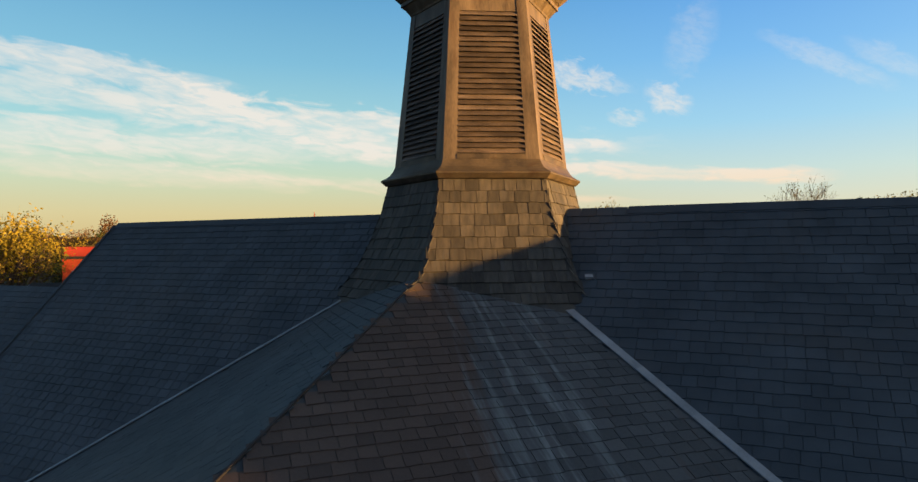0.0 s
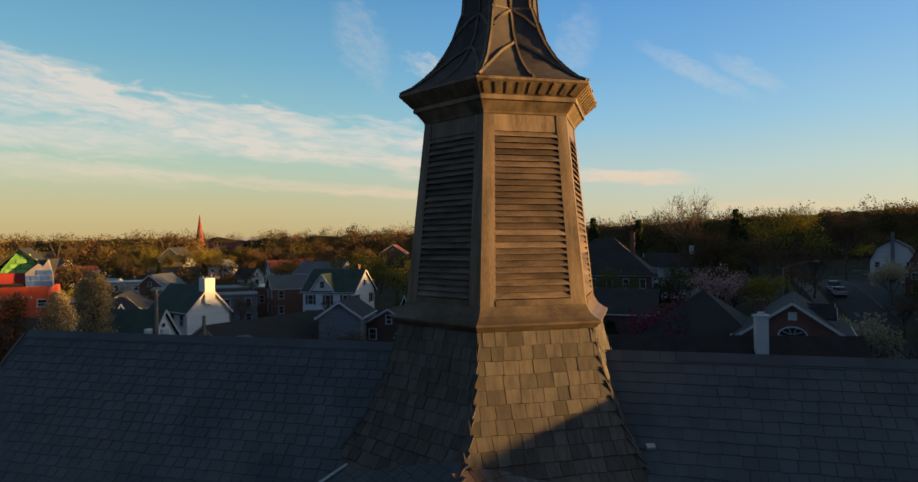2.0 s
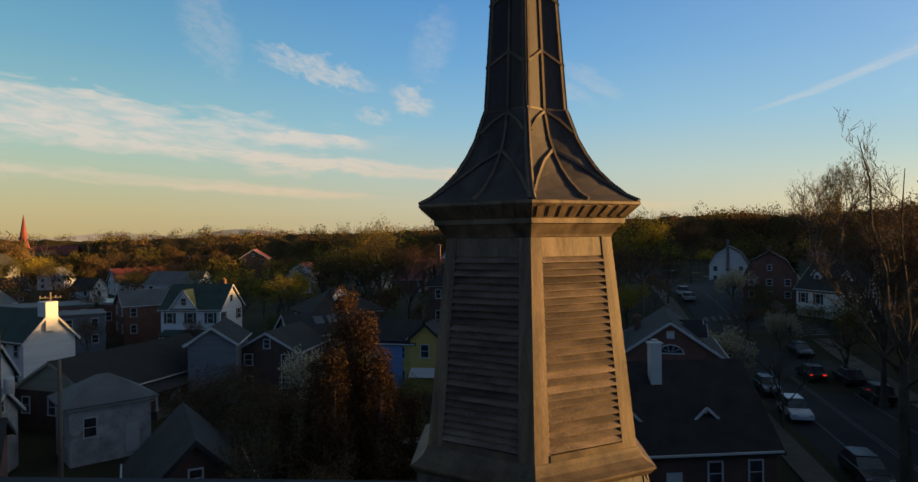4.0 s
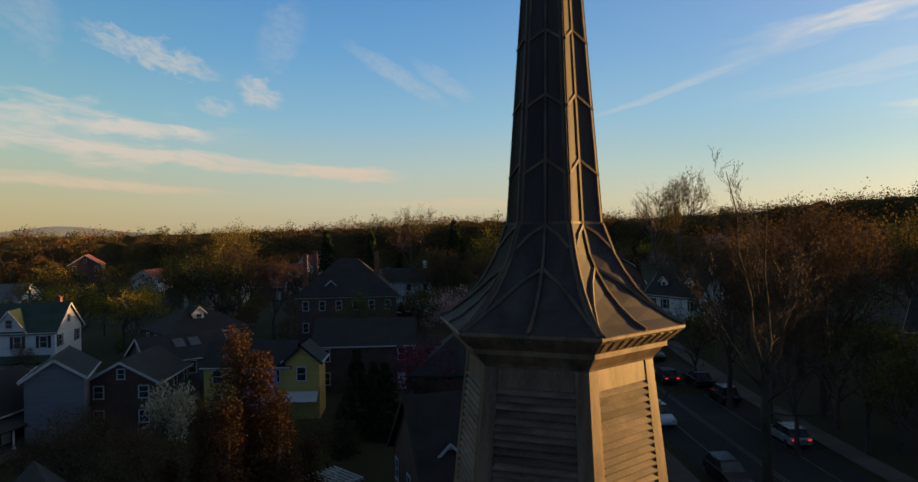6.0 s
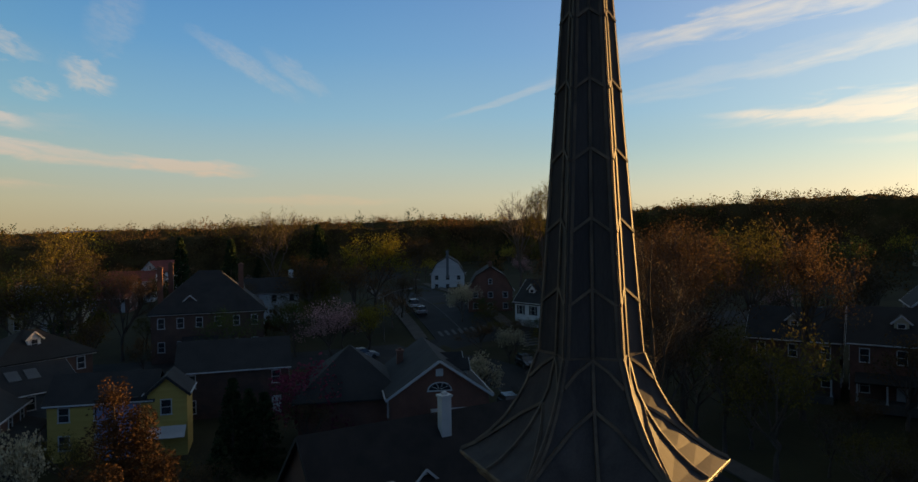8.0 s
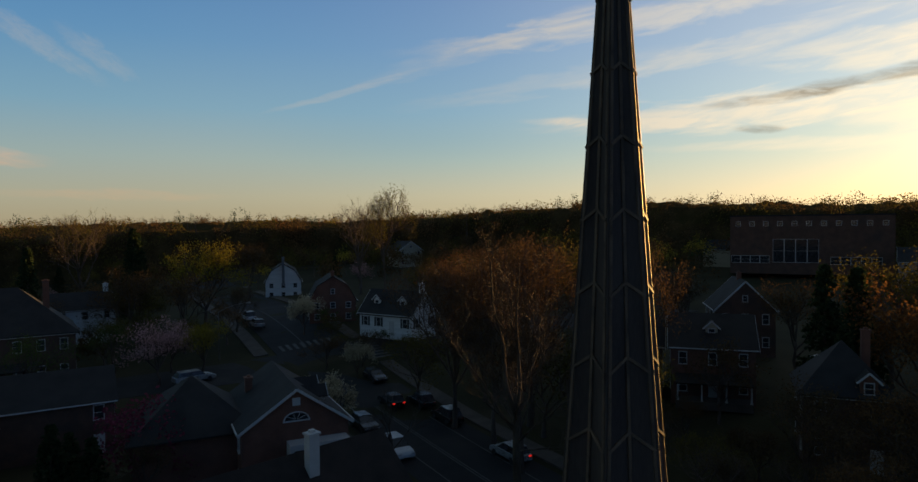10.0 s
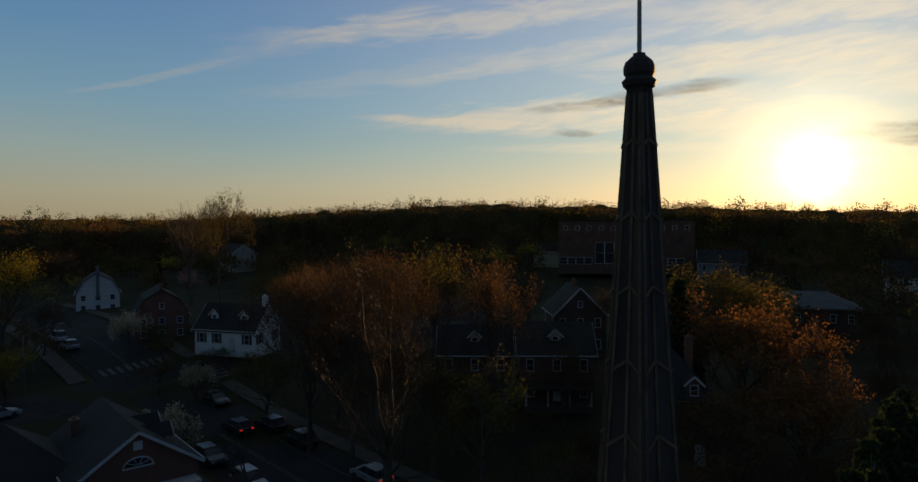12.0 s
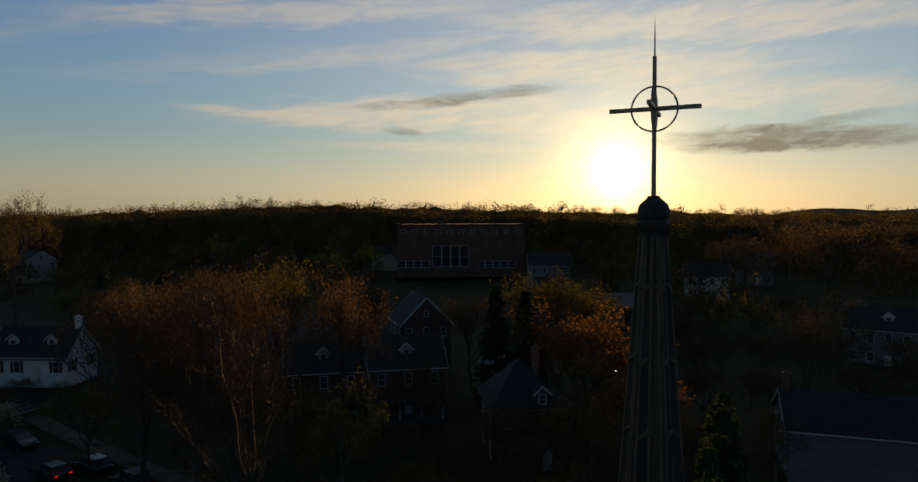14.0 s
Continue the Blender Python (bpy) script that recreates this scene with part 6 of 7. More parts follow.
for key, a, s0, h in (("bare_b", 38, 26.5, 5.5), ("bare_a", 45, 29, 5.5), ("rust_b", 52, 27.5, 8), ("bare_b", 58, 26.0, 11), ("rust_a", 64, 29, 9.5), ("bare_a", 71, 27, 11), ("olive_b", 78, 30, 8), ("bare_b", 33, 30, 5.5), ("rust_b", 41, 33, 5.0), ("rust_a", 48, 35, 5.2), ("olive_a", 56, 34, 6.0), ("bare_b", 24, 27, 5.5)):
    x, y, _ = street(a, s0)
    NEAR.append((key, x, y, h, 1.1))
    tree(*NEAR[-1], group="town trees")
rng = random.Random(17)
n = 0
while n < 30:
    x, y = rng.uniform(46, 118), rng.uniform(-50, -4)
    if any(math.hypot(x - p, y - q) < 9 for p, q in BUILT) or any(math.hypot(x - p, y - q) < 5 for _, p, q, _, _ in NEAR) or math.hypot(x - 88, y + 8.5) < 6:
        continue
    NEAR.append((rng.choice(["rust_far", "brown_far", "brown_far", "rust_b", "rust_far"]), x, y, rng.uniform(5.0, 8.5), 1.2))
    tree(*NEAR[-1], group="town trees")
    n += 1
rng = random.Random(11)
SORTS = ["rust_far", "brown_far", "olive_far", "olive_far_b", "rust_far", "brown_far", "olive_far", "brown_far", "yellow_far", "green_far", "bare_a", "bare_b", "spruce", "pink"]
spots = [(x, y) for _, x, y, _, _ in NEAR]
n = 0
for i in range(5000):
    a = radians(rng.uniform(-50, 125))
    d = rng.uniform(50, 235)
    x, y = d * math.cos(a), 14 + d * math.sin(a)
    al, ac = x * math.cos(SA) + y * math.sin(SA), x * math.sin(SA) - y * math.cos(SA)
    if d < 80 and (ac < 27 or a > 0.6):
        continue
    if 4 < ac < 26 and al < 160:
        continue
    if 80 < x < 186 and -9 < y < 29:
        continue
    if any(abs((x + 3.5) * (q - 3) - (y - 3) * (p + 3.5)) / math.hypot(p + 3.5, q - 3) < 7 and d < math.hypot(p, q) for p, q in ((86, 87.5), (111, 122), (38.8, 103), (80.5, 69.5))):
        continue
    if 85 < al < 112 and -30 < ac < 60:
        continue
    if any(math.hypot(x - p, y - q) < 6.5 for p, q in spots) or any(math.hypot(x - p, y - q) < 8 for p, q in FAR + BUILT):
        continue
    k = rng.choice(SORTS)
    if a < radians(-8) and k in ("yellow_far", "olive_far", "olive_far_b", "green_far"):
        k = "brown_far"
    h = rng.uniform(5, 8) if k in ("pink", "blossom") else rng.uniform(10, 16) * (1.2 if x > 60 else 0.95)
    if math.degrees(a) > 74:
        h *= 0.60 if d < 170 else 0.70
    if 40 < d < 110 and x < 60:
        h *= 0.8
    if abs(math.degrees(a) + 15.7) < 9:
        h = max(4.0, min(h, 7.0 + 0.064 * d - ground_z(x, y)))
    if y > 0 and x > 20:
        h = max(4.5, min(h, 3.0 + 0.078 * (x + 20) - ground_z(x, y)))
    if a < radians(-8) and d < 130:
        h = min(h, 8.0)
    spots.append((x, y))
    w = rng.uniform(0.85, 1.2)
    if d > 112 and k.endswith(("_far", "_far_b")):
        GROVE.append((k, x, y, h, w))
    else:
        tree(k, x, y, h, w, group="town trees")
    n += 1
    if n > 205:
        break

# lit crowns over the roofs to the north-east
rng = random.Random(23)
n = 0
for i in range(900):
    a = radians(rng.uniform(80, 121))
    d = rng.uniform(112, 300)
    x, y = d * math.cos(a), 14 + d * math.sin(a)
    if any(math.hypot(x - p, y - q) < 5.5 for p, q in spots) or any(math.hypot(x - p, y - q) < 8 for p, q in FAR + BUILT):
        continue
    spots.append((x, y))
    GROVE.append((rng.choice(["rust_far", "olive_far", "olive_far_b", "yellow_far", "rust_far", "brown_far"]), x, y, rng.uniform(4.6, 7.6) * (1.0 if d < 150 else 1.05), rng.uniform(1.0, 1.3)))
    n += 1
    if n > 120:
        break

plant_grove()

# far woods: the height that the tree tops reach, by bearing
TOPS = [(-58, 30.0), (-37, 30.5), (-22, 32.0), (-15, 33.3), (-8, 35.0), (2, 36.8), (10, 38.8), (20, 36.6), (30, 31.4), (38, 28.8), (45, 30.0), (55, 29.2), (65, 26.8), (75, 24.8), (90, 22.2), (98, 21.0), (106, 21.8), (116, 20.2), (134, 20.0)]


def wood_top(deg):
    return float(np.interp(deg, [a for a, _ in TOPS], [h for _, h in TOPS]))


rw = np.random.default_rng(3)
WOODS = [("leaf_brown", 640), ("leaf_olive", 400), ("leaf_rust", 240), ("needle", 130), ("leaf_yellow", 50)]
for mat, count in WOODS:
    cs = []
    for i in range(count):
        deg = rw.uniform(-55, 128)
        a = radians(deg)
        d = 228 + 330 * rw.uniform(0, 1) ** 1.7
        x, y = d * math.cos(a), 14 + d * math.sin(a)
        z = ground_z(x, y)
        up = wood_top(deg) + (d - 300) * 0.012 + rw.uniform(-4.5, 0.8) - (2.5 if d < 270 else 0.0)
        if d < 325 and 98 < deg < 103:
            up -= 6.0
        h = min(24.0, max(7.0, up - z))
        wide = h * rw.uniform(0.24, 0.36)
        k = 30
        ang, rr = rw.uniform(0, 2 * math.pi, k), wide * np.sqrt(rw.uniform(0, 1, k))
        lump = 1 + 0.16 * np.sin(3 * ang + rw.uniform(0, 6.28))
        top = h * (0.36 + 0.60 * np.sqrt(np.clip(1 - (rr / wide) ** 2, 0, 1)) * rw.uniform(0.72, 1.0, k))
        rr = rr * lump
        if mat == "needle":
            f = rw.uniform(0, 1, k)
            rr, top = wide * 0.62 * (1 - f) * rw.uniform(0.4, 1, k), h * (0.2 + 0.80 * f)
        cs.append(np.stack([x + rr * np.cos(ang), y + rr * np.sin(ang), z + top], axis=1))
    q = leaf_cloud(rw, np.concatenate(cs), 10, 1.15, 0.30)
    ob = new("far_woods", quads_mesh("far_woods", q, M[mat]))
    tagged(ob, "distant spring woods in brown and olive bud", "woods", kind="stuff")
# nearer crowns between the single trees, joined
taken = FAR + BUILT
for mat, count in (("leaf_brown", 90), ("leaf_olive", 80), ("leaf_rust", 70), ("needle", 14)):
    cs = []
    while len(cs) < count:
        a = radians(rw.uniform(-50, 122))
        d = rw.uniform(95, 240)
        x, y = d * math.cos(a), 14 + d * math.sin(a)
        al, ac = x * math.cos(SA) + y * math.sin(SA), x * math.sin(SA) - y * math.cos(SA)
        if (4 < ac < 26 and al < 165) or (80 < x < 186 and -9 < y < 29) or (x < 25 and d < 150) or (0.55 < a < 1.0 and d < 150) or any(math.hypot(x - p, y - q) < 8 for p, q in taken):
            continue
        h = rw.uniform(6, 9.5) if x < 40 else rw.uniform(10, 16)
        if radians(-25) < a < radians(-6):
            h = min(h, 7.0 + 0.064 * d - ground_z(x, y))
        if y > 0 and x > 20:
            h = max(4.5, min(h, 3.0 + 0.078 * (x + 20) - ground_z(x, y)))
        wide = h * rw.uniform(0.30, 0.42)
        ang, rr = rw.uniform(0, 2 * math.pi, 40), wide * np.sqrt(rw.uniform(0, 1, 40))
        top = h * (0.30 + 0.65 * np.sqrt(np.clip(1 - (rr / wide) ** 2, 0, 1)) * rw.uniform(0.45, 1.05, 40))
        cs.append(np.stack([x + rr * np.cos(ang), y + rr * np.sin(ang), ground_z(x, y) + top], axis=1))
    q = leaf_cloud(rw, np.concatenate(cs), 9, 0.7, 0.28)
    tagged(new("town_woods", quads_mesh("town_woods", q, M[mat])), "budding spring trees between the houses", "woods", kind="stuff")
# the close canopy of the far woods, under the single crowns
can = Shape()
RR, AA = [232, 235, 241, 248, 256, 264, 273, 283, 294, 306, 320, 340, 370, 410, 470, 560, 700, 940], 480
for j, r in enumerate(RR):
    for i in range(AA + 1):
        deg = -58 + 192 * i / AA
        q = radians(deg)
        rr = r + 3 * noise.noise(Vector((i * 0.25, j * 3.1, 2)))
        x, y = rr * math.cos(q), 14 + rr * math.sin(q)
        g0 = ground_z(x, y)
        h = (wood_top(deg) + (min(r, 560) - 300) * 0.012 - (4.5 if r < 270 else 2.5) - g0) * 0.80 + 2.4 * noise.noise(Vector((x / 6.5, y / 6.5, 1))) + 1.2 * noise.noise(Vector((x / 31, y / 31, 4)))
        if 98 < deg < 103 and r < 325:
            h *= 0.60
        can.v.append((x, y, g0 + (-1.0 if j == 0 else h)))
for j in range(len(RR) - 1):
    for i in range(AA):
        b = j * (AA + 1) + i
        can.f.append((b, b + 1, b + AA + 2, b + AA + 1)[::-1])
tagged(part("woods_canopy", can, M["canopy"], smooth=True), "close canopy of the distant spring woods", "woods", kind="stuff")
# far trunks under the crowns
sh = Shape()
for i in range(500):
    a = radians(rw.uniform(-55, 130))
    d = 225 + 400 * rw.uniform(0, 1)
    x, y = d * math.cos(a), 14 + d * math.sin(a)
    z = ground_z(x, y)
    h = min(20.0, max(8.0, wood_top(math.degrees(a)) - z - rw.uniform(0.5, 4.0)))
    for j in range(5):
        w = rw.uniform(0, 6.28)
        sh.tube([(x, y, z), (x + 0.5 * math.cos(w), y + 0.5 * math.sin(w), z + h * 0.5), (x + 2.5 * math.cos(w), y + 2.5 * math.sin(w), z + h * rw.uniform(0.7, 1.02))], [0.22, 0.13, 0.03], 3, False)
tagged(part("far_trunks", sh, M["bark"]), "distant bare trunks and limbs in the woods", "woods", kind="stuff")

# hills at the horizon
def hills(name, label, dist, a0, a1, hmax, seed, material):
    sh = Shape()
    k = 90
    for i in range(k + 1):
        a = radians(a0 + (a1 - a0) * i / k)
        e = math.sin(math.pi * i / k) ** 0.6
        hh = hmax * e * (0.60 + 0.62 * noise.noise(Vector((i * 0.075, seed, 0))) + 0.03 * noise.noise(Vector((i * 0.3, seed, 5))))
        x, y = dist * math.cos(a), dist * math.sin(a)
        sh.v += [(x, y, -30), (x, y, hh), (x * 1.15, y * 1.15, -30)]
    for i in range(k):
        b = i * 3
        sh.f += [(b, b + 3, b + 4, b + 1), (b + 1, b + 4, b + 5, b + 2)]
    tagged(part(name, sh, M[material], smooth=True), label, "hills", kind="structure")


# distance haze is put into both colours: blue far off, paler in the west
M["far_hill_haze"] = surface("far_hill_haze", (0.20, 0.25, 0.33), (0.24, 0.29, 0.37), 0.004, 0.05, 1.0, bump=0.0, spec=0.0)
M["hazed_skyline"] = surface("hazed_skyline", (0.105, 0.098, 0.085), (0.150, 0.138, 0.118), 0.02, 0.2, 1.0, bump=0.0, spec=0.0)
hills("far_hills", "long hills at the horizon with blue haze in their colour", 3900, 66, 120, 104, 1.0, "far_hill_haze")
hills("west_hills", "low wooded hill at the western horizon", 2300, -56, -10, 84, 4.0, "hazed_skyline")

# ---- street ----
road = Shape()
strip(road, -30, 210, 10.3, 21.4, 0.03)
tagged(part("road", road, M["asphalt"]), "dark asphalt street climbing between the houses", "road", kind="structure")
road = Shape()
for s0, s1 in ((21.2, 90), (-50, 10.3)):
    m = 12
    for i in range(m):
        p, q = s0 + (s1 - s0) * i / m, s0 + (s1 - s0) * (i + 1) / m
        road.slab([street(93, q, 0.034), street(103, q, 0.034), street(103, p, 0.034), street(93, p, 0.034)], 0.3)
tagged(part("cross_road", road, M["asphalt"]), "asphalt side street", "road", kind="structure")
for s0, s1 in ((7.2, 9.2), (22.2, 24.2)):
    pv = Shape()
    strip(pv, -30, 92, s0, s1, 0.16)
    strip(pv, 104, 190, s0, s1, 0.16)
    tagged(part("pavement", pv, M["paving"]), "pale concrete pavement with a raised kerb", "pavement", kind="structure")
ln = Shape()
for a0, a1, s0, w in ((-30, 91, 12.4, 0.12), (-30, 91, 19.0, 0.12), (-30, 91, 15.1, 0.10), (-30, 91, 15.4, 0.10), (105, 180, 15.2, 0.12)):
    strip(ln, a0, a1, s0, s0 + w, 0.045)
for i in range(9):
    strip(ln, 89.0, 91.8, 11.4 + i * 1.1, 11.9 + i * 1.1, 0.047, 3)
    strip(ln, 104.2, 107, 11.4 + i * 1.1, 11.9 + i * 1.1, 0.047, 3)
for i in range(7):
    strip(ln, 94 + i * 1.25, 94.5 + i * 1.25, 22.0, 25.0, 0.047, 3)
tagged(part("road_marking", ln, M["line"]), "worn white road markings", "road marking", kind="structure")


def car(label, x, y, az, paint, tall=1.0, length=4.5, tails=False, heads=False):
    c = thing("car", label, "car", pose(x, y, ground_z(x, y) + 0.04, 0, 0, az))
    L, W = length, 1.8
    prof = [(-L / 2, 0.35), (-L / 2, 0.85), (-L / 2 + 0.25, 0.95), (L / 2 - 1.15, 0.98), (L / 2 - 0.25, 0.82), (L / 2, 0.6), (L / 2, 0.32)]
    s = Shape()
    for y0 in (-W / 2, W / 2):
        s.v += [(px, y0 * (0.97 if pz > 0.8 else 1), pz) for px, pz in prof]
    k = len(prof)
    s.f += [tuple(range(k)), tuple(range(2 * k - 1, k - 1, -1))] + [(i, i + k, (i + 1) % k + k, (i + 1) % k) for i in range(k)]
    bevelled(part("body", s, M[paint], c), 0.05, 2)
    s = Shape()
    top = 0.95 + 0.55 * tall
    lo = [(-L / 2 + 0.2, 0.93), (L / 2 - 1.2, 0.95)]
    hi = [(-L / 2 + 0.65, top), (L / 2 - 2.05, top)]
    for y0, y1 in ((-0.84, -0.66), (0.84, 0.66)):
        s.v += [(lo[0][0], y0, lo[0][1]), (lo[1][0], y0, lo[1][1]), (hi[1][0], y1, top), (hi[0][0], y1, top)]
    s.f += [(0, 1, 2, 3), (7, 6, 5, 4), (1, 5, 6, 2), (4, 0, 3, 7)]
    part("glazing", s, M["glass"], c)
    s = Shape()
    s.box((hi[0][0] + hi[1][0]) / 2, 0, top + 0.02, hi[1][0] - hi[0][0] + 0.12, 1.36, 0.06)
    bevelled(part("car_roof", s, M[paint], c), 0.02)
    for wx in (-L / 2 + 0.8, L / 2 - 0.85):
        for wy in (-0.82, 0.82):
            s = Shape()
            s.lathe([(0.2, -0.1), (0.31, -0.1), (0.33, -0.06), (0.33, 0.06), (0.31, 0.1), (0.2, 0.1)], 14)
            w = part("wheel", s, M["tyre"], c, at=pose(wx, wy, 0.33, 90))
            s = Shape()
            s.lathe([(0.02, -0.09), (0.2, -0.085), (0.2, 0.085), (0.02, 0.09)], 10)
            part("rim", s, M["hub"], w)
    for sy in (-0.65, 0.65):
        s = Shape()
        s.box(-L / 2 - 0.005, sy, 0.78, 0.04, 0.3, 0.14)
        part("tail_lamp", s, M["tail"] if tails else M["car_red"], c)
        s = Shape()
        s.box(L / 2 - 0.06, sy, 0.66, 0.08, 0.32, 0.14)
        part("head_lamp", s, M["headlamp"] if heads else M["steel_grey"], c)
    return c


def street_car(label, a, s, paint, flip=0, **kw):
    x, y, _ = street(a, s)
    return car(label, x, y, 57 + flip, paint, **kw)


street_car("white car parked at the kerb", 61.2, 11.2, "car_white", 180, tall=1.2)
street_car("black car parked at the kerb", 69.5, 11.2, "car_black", 180)
street_car("silver car with its tail lamps lit", 55.0, 19.9, "car_silver", tails=True)
street_car("dark car parked in the shade", 67.5, 20.0, "car_black", tall=1.3)
street_car("dark estate car parked under the trees", 74.0, 20.0, "car_black", tall=1.2)
street_car("dark car driving down the street", 85.8, 19.0, "car_black", 180, tails=True)
street_car("dark car driving up the street with tail lamps lit", 75.8, 17.0, "car_black", tails=True)
street_car("pale car parked up the street", 121, 11.3, "car_silver")
street_car("white van up the street", 128, 11.3, "car_white", tall=1.4)
street_car("dark car near the corner", 47.0, 11.3, "car_black", 180)
car("pale pickup on the side street", 50.5, 81.8, -20, "car_silver", length=5.2)
car("white car in the yard", -13.5, 69, 10, "car_white")
car("pale car below the school", 92, 8, 60, "car_silver", heads=False)
car("car with its head lamps lit", 88, -8.5, 190, "car_white", heads=True)


def utility_pole(label, x, y, top, az, cans=True, arms=True):
    z = ground_z(x, y)
    p = thing("utility_pole", label, "utility pole", pose(x, y, z, 0, 0, az))
    s = Shape()
    s.tube([(0, 0, -0.3), (0, 0, top)], [0.17, 0.11], 8)
    part("pole", s, M["pole_wood"], p)
    if arms:
        s = Shape()
        s.box(0, -0.14, top - 0.7, 2.4, 0.1, 0.12)
        part("cross_arm", s, M["pole_wood"], p)
    for x0 in (-1.1, -0.55, 0.55, 1.1) if arms else ():
        s = Shape()
        s.lathe([(0.03, 0), (0.06, 0.05), (0.04, 0.1), (0.06, 0.15), (0.02, 0.2)], 8)
        part("insulator", s, M["steel_grey"], p, at=pose(x0, -0.14, top - 0.64))
    if cans:
        for x0 in (-0.5, 0.5):
            s = Shape()
            s.lathe([(0.26, 0), (0.28, 0.04), (0.28, 0.85), (0.24, 0.92), (0.1, 0.95)], 12)
            part("transformer", s, M["steel_grey"], p, "grey transformer can", at=pose(x0, -0.12, top - 3.6))
    return p


# white slatted pergola in the yard
perg = thing("pergola", "white slatted garden pergola", "pergola", pose(9.1, 43.6, 0, 0, 0, 12))
for px, py in ((-1.7, -1.2), (1.7, -1.2), (1.7, 1.2), (-1.7, 1.2)):
    s = Shape()
    s.box(px, py, 1.25, 0.12, 0.12, 2.9)
    part("post", s, M["trim"], perg)
for py in (-1.2, 1.2):
    s = Shape()
    s.box(0, py, 2.75, 4.0, 0.1, 0.16)
    part("beam", s, M["trim"], perg)
for i in range(12):
    s = Shape()
    s.box(-1.8 + i * 0.327, 0, 2.88, 0.07, 3.0, 0.1)
    part("slat", s, M["trim"], perg)


utility_pole("wooden utility pole with two grey transformer cans", -15.5, 49.5, 10.7, 10, True, False)
utility_pole("short plain wooden pole", -12.6, 50.5, 8.7, 10, False, False)
utility_pole("plain wooden utility pole with a cross arm", -22, 100, 9.5, 10, False)
utility_pole("plain wooden utility pole with a cross arm", -30, 62, 10, 10, False)
utility_pole("plain wooden utility pole with a cross arm", 12, 108, 10, 10, False)
lx, ly, lz = 59.4, 87.0, ground_z(59.4, 87.0)
lamp = thing("street_lamp", "grey steel street lamp with a long curved arm", "street lamp", pose(lx, ly, lz, 0, 0, -33))
s = Shape()
s.tube([(0, 0, 0), (0, 0, 7.2)], [0.11, 0.07], 8)
part("pole", s, M["iron"], lamp)
s = Shape()
s.tube([(0, 0, 7.1), (1.2, 0, 7.7), (2.6, 0, 8.1), (4.0, 0, 8.25)], [0.05, 0.045, 0.04, 0.04], 6)
part("arm", s, M["iron"], lamp)
s = Shape()
s.lathe([(0.05, -0.35), (0.14, -0.25), (0.16, 0.1), (0.06, 0.35)], 10)
part("lamp_head", s, M["iron"], lamp, at=pose(4.3, 0, 8.22, 0, 90))
wt = thing("water_tower", "far water tower on thin legs", "water tower", pose(690, 85, ground_z(690, 85)))
# tank and legs take the western hill's haze-paled colour
s = Shape()
s.lathe([(0.5, 14), (4.5, 15), (5, 17), (4.6, 20.5), (0.4, 22)], 16)
part("tank", s, M["hazed_skyline"], wt)
for i in range(4):
    s = Shape()
    w = math.pi / 4 + i * math.pi / 2
    s.tube([(4 * math.cos(w), 4 * math.sin(w), 0), (3.4 * math.cos(w), 3.4 * math.sin(w), 16)], [0.3, 0.3], 6)
    part("leg", s, M["hazed_skyline"], wt)

# ---- slates, laid last ----


def slate_mesh(name, w, h, material, seed):
    """One slate, w wide and h high on the slope: x aside, y up the slope, z out; a ragged lower edge."""
    rg = random.Random(seed)
    t = 0.016
    a, b = rg.uniform(-0.012, 0.012), rg.uniform(-0.012, 0.012)
    sh = Shape()
    sh.v = [(-w / 2, a, 0.002), (w / 2, b, 0.002), (w / 2, h, -0.004), (-w / 2, h, -0.004), (-w / 2 + 0.004, a + 0.004, t + 0.006), (w / 2 - 0.004, b + 0.004, t + 0.006), (w / 2, h, 0.003), (-w / 2, h, 0.003)]
    sh.f = [(4, 5, 6, 7), (0, 1, 5, 4), (1, 2, 6, 5), (3, 0, 4, 7)]
    return sh.data(name, M[material])


def lay(surface_at, length_at, rows, course, seed, wmin=0.20, wmax=0.33):
    """Yields (matrix, width) for slates laid in courses. surface_at(x, d): the pose at x aside and d down the slope."""
    rg = random.Random(seed)
    for i in range(rows):
        d = (i + 1) * course
        x0, x1 = length_at(d)
        x = x0 - rg.uniform(0, 0.2)
        while x < x1:
            w = rg.uniform(wmin, wmax)
            lo, hi = max(x, x0), min(x + w, x1)
            if hi - lo > 0.06:
                yield surface_at((lo + hi) / 2, d), hi - lo, i
            x += w


def frame_of(o, ex, ey, ez):
    return Matrix(((ex.x, ey.x, ez.x, o.x), (ex.y, ey.y, ez.y, o.y), (ex.z, ey.z, ez.z, o.z), (0, 0, 0, 1)))


STOCK = {}


def stock(material, course, i):
    key = (material, round(course, 3), i % 5)
    if key not in STOCK:
        STOCK[key] = slate_mesh("slate", 1.0, course * 1.25, material, i % 5 + 40)
    return STOCK[key]


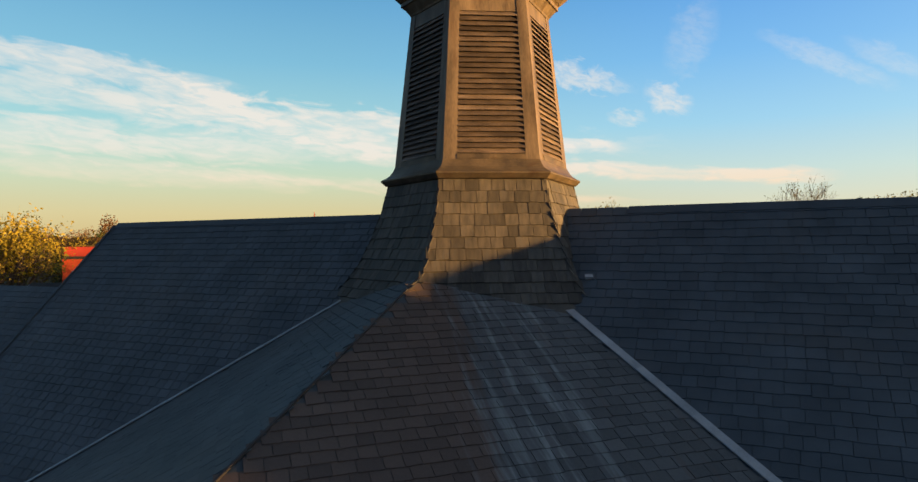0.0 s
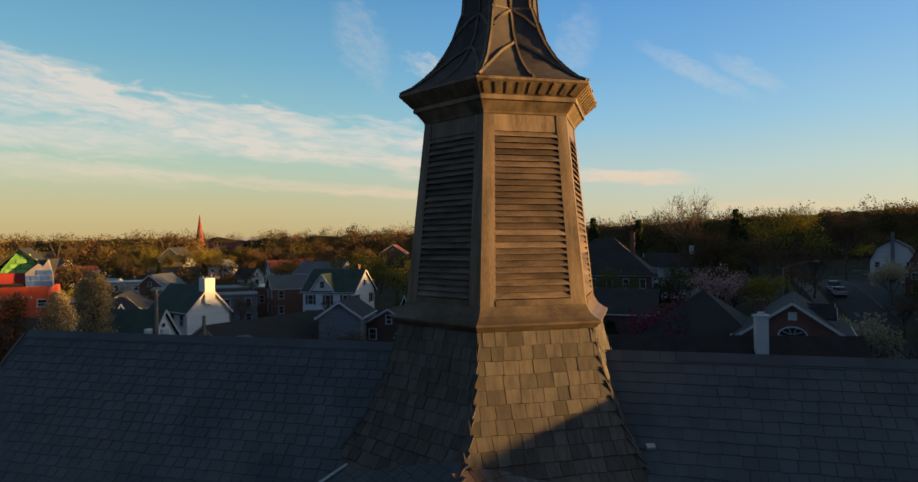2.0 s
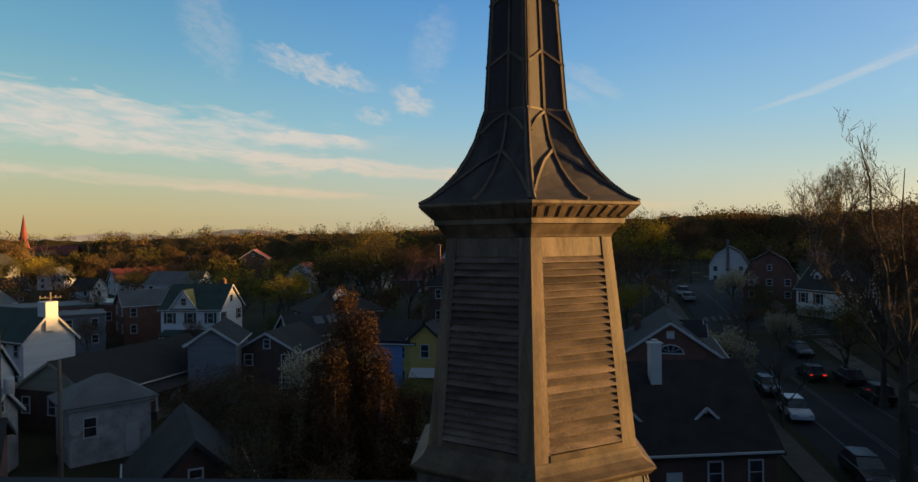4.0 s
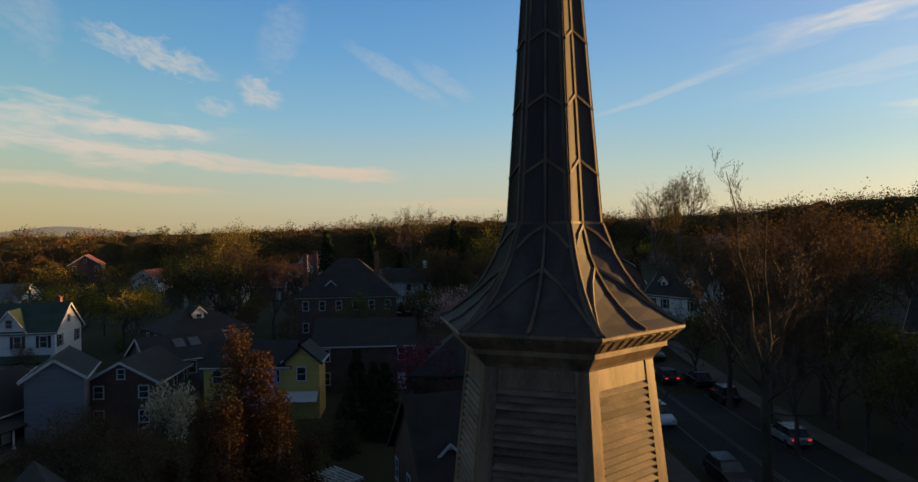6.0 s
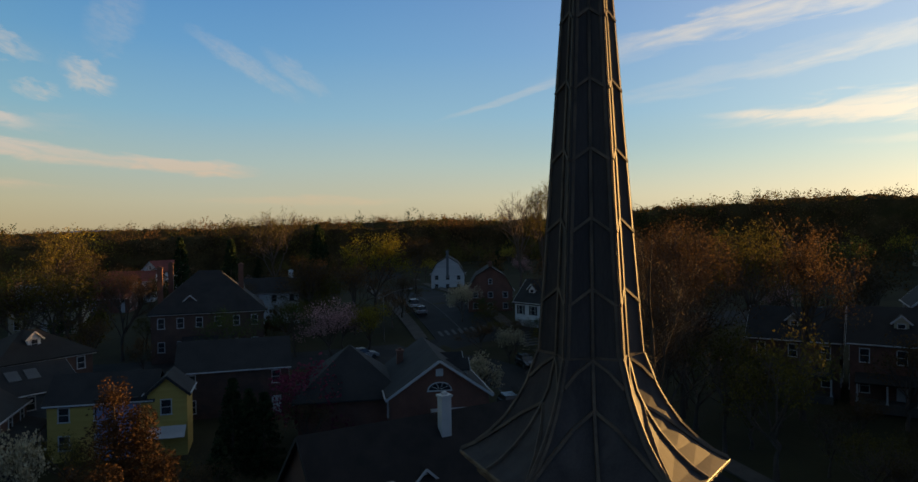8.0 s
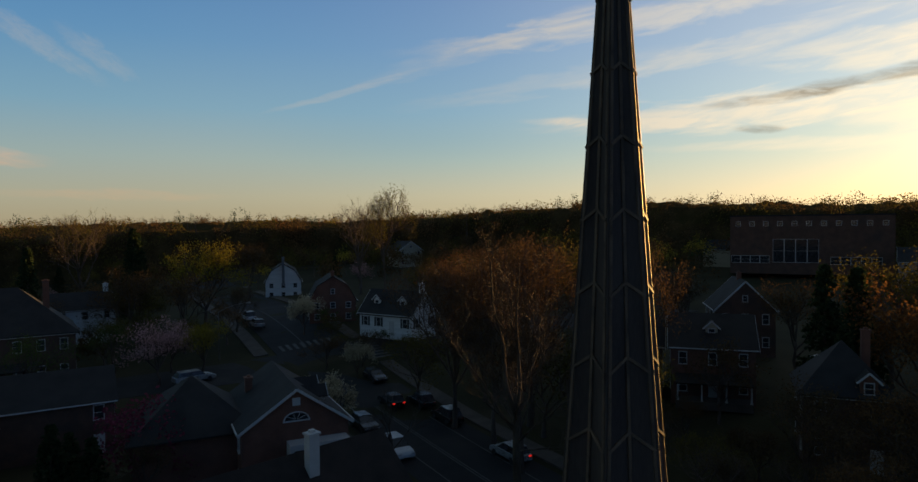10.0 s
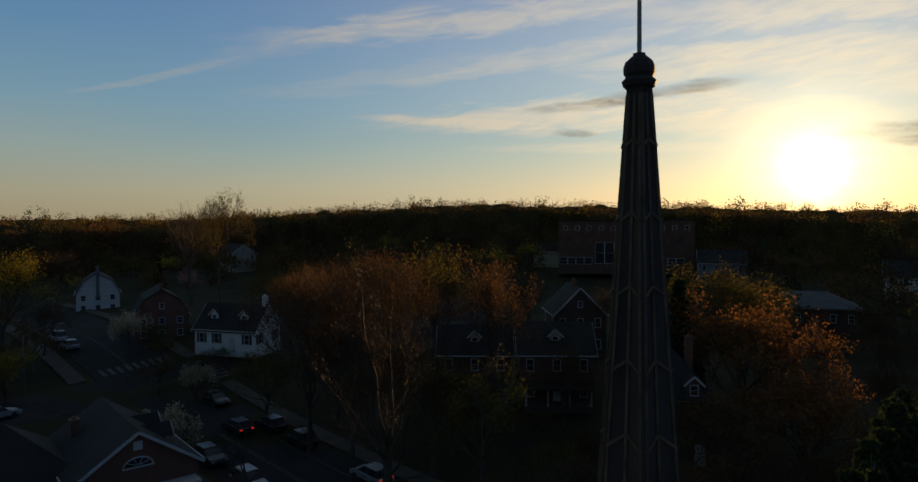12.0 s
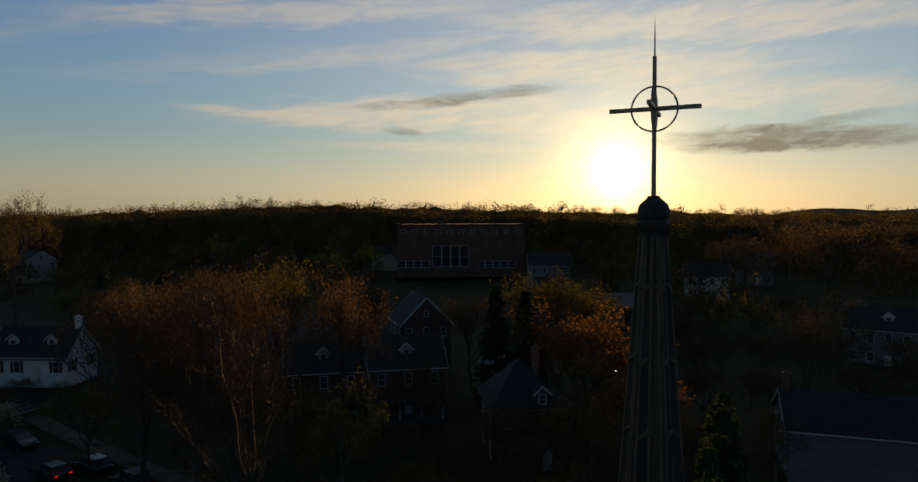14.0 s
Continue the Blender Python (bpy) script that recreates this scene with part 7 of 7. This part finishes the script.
def joined(slates, course, name, material, parent, label):
    sh = Shape()
    rg = random.Random(8)
    for m, w in slates:
        k = len(sh.v)
        t = 0.017
        a, b = rg.uniform(-0.012, 0.012), rg.uniform(-0.012, 0.012)
        h = course * 1.2
        g0 = 0.005
        lift = rg.uniform(0, 0.004)
        for p in ((-w / 2 + g0, a, 0.0), (w / 2 - g0, b, 0.0), (w / 2 - g0, h, -0.002), (-w / 2 + g0, h, -0.002), (-w / 2 + g0, a, t + lift), (w / 2 - g0, b, t + lift + rg.uniform(-0.003, 0.003)), (w / 2 - g0, h, 0.004), (-w / 2 + g0, h, 0.004)):
            sh.v.append(tuple(m @ Vector(p)))
        sh.f += [tuple(k + i for i in f) for f in ((4, 5, 6, 7), (0, 1, 5, 4), (1, 2, 6, 5), (3, 0, 4, 7))]
    ob = part(name, sh, M[material], parent, label)
    ob["kind"] = "stuff"
    return ob


def plane_laying(origin, down, normal):
    ey, ez = -down.normalized(), normal.normalized()
    ex = ey.cross(ez)

    def at(x, d):
        return frame_of(origin + ex * x + down.normalized() * d + ez * 0.004, ex, ey, ez)

    return at, ex


# steeple foot: six concave sides
COURSE = 0.225
count = 0
path = [(2.92, 10.22), (2.66, 10.55), (2.40, 11.05), (2.17, 11.6), (1.99, 12.26)]
for k in range(6):
    pieces = []
    rg = random.Random(70 + k)
    z, i = 12.24, 0
    while z > 10.0:
        slope = (foot_r(z - 0.1) - foot_r(z + 0.1)) * 0.866 / 0.2
        drop = COURSE / math.sqrt(1 + slope * slope)
        z -= drop
        half = foot_r(z) / 2
        a, b = on_face(k, 0, z, foot_r(z)), on_face(k, 0, z + 0.05, foot_r(z + 0.05))
        ey = (b - a).normalized()
        ex = (on_face(k, 1, z, foot_r(z)) - a).normalized()
        ez = ex.cross(ey)
        x = -half - rg.uniform(0, 0.15)
        while x < half:
            w = rg.uniform(0.19, 0.31)
            lo, hi = max(x, -half), min(x + w, half)
            if hi - lo > 0.05:
                pieces.append((frame_of(a + ex * (lo + hi) / 2 + ez * (-0.012 + rg.uniform(0, 0.01)), ex, ey, ez), hi - lo, i))
            x += w
            i += 1
    if k in (0, 1, 5):
        for m, w, i in pieces:
            part("slate", stock("slate_base", COURSE, i), None, steeple, at=m @ Matrix.Diagonal((w - 0.008, 1, 1, 1)))
    else:
        joined([(m, w) for m, w, _ in pieces], COURSE, "slate_field", "slate_base", steeple, "weathered tan and grey slates")

# main roof, front slope
c, sn = 1 / math.sqrt(1 + PITCH ** 2), PITCH / math.sqrt(1 + PITCH ** 2)
at, ex = plane_laying(Vector(ch(0, 0, RIDGE)), Vector(ch(0, c, -sn)), Vector(ch(0, sn, c)))
flip = 1 if ex.x > 0 else -1
COURSE_R = 0.205
LONG = EAVE / c


def clear_of_wing(m):
    p = m.translation
    u, v = p.x, -p.y
    return main_z(v) > wing_z(u, v) - 0.06 or v < valley_v(u) + 0.02


front = [(m, w) for m, w, _ in lay(at, lambda d: (EAST, min(WEST, 15.0)), int(LONG / COURSE_R), COURSE_R, 1, 0.2, 0.34) if clear_of_wing(m)]
joined(front, COURSE_R, "slate_field", "slate", church, "dark blue-grey roofing slates")

low_at, _ = plane_laying(Vector(ch(0, 0, LOW)), Vector(ch(0, 1, -1)), Vector(ch(0, 1, 1)))
low = [(m, w) for m, w, _ in lay(low_at, lambda d: (LOW_E, EAST - 0.1), 38, COURSE_R, 2, 0.2, 0.34)]
joined(low, COURSE_R, "slate_field", "slate", church, "dark blue-grey roofing slates")

# low front roof: two planes
for sgn in (-1, 1):
    kk, fall = wing_fall(sgn)
    g2 = Vector((sgn * kk, -fall, 0))
    down = Vector((g2.x, g2.y, -(kk ** 2 + fall ** 2)))
    normal = Vector((g2.x, g2.y, 1.0))
    o = Vector(ch(crest(2.0), 2.0, wing_z(crest(2.0), 2.0, sgn)))
    at2, ex2 = plane_laying(o, down, normal)
    keep = []
    for m, w, i in lay(at2, lambda d: (-9.5, 9.5), 52, 0.2, 30 + sgn, 0.2, 0.32):
        p = m.translation
        u, v = p.x * sgn, -p.y
        if u < crest(v) * sgn + 0.11 or v > FRONT - 0.05 or v < valley_v(u * sgn) or u > 8.4:
            continue
        keep.append((m, w, i, u, v))
    if sgn < 0:
        joined([(m, w) for m, w, _, _, _ in keep], 0.2, "slate_field", "slate", church, "dark blue-grey roofing slates")
        continue
    near = [q for q in keep if q[4] > 4.4 and q[3] < 2.6][:300]
    ids = set(id(q) for q in near)
    for j, (m, w, i, u, v) in enumerate(near):
        part("slate", stock("slate_streaked", 0.2, j), None, church, at=m @ Matrix.Diagonal((w - 0.008, 1, 1, 1)))
    joined([(q[0], q[1]) for q in keep if id(q) not in ids], 0.2, "slate_field", "slate_streaked", church, "brown and rain-washed roofing slates")
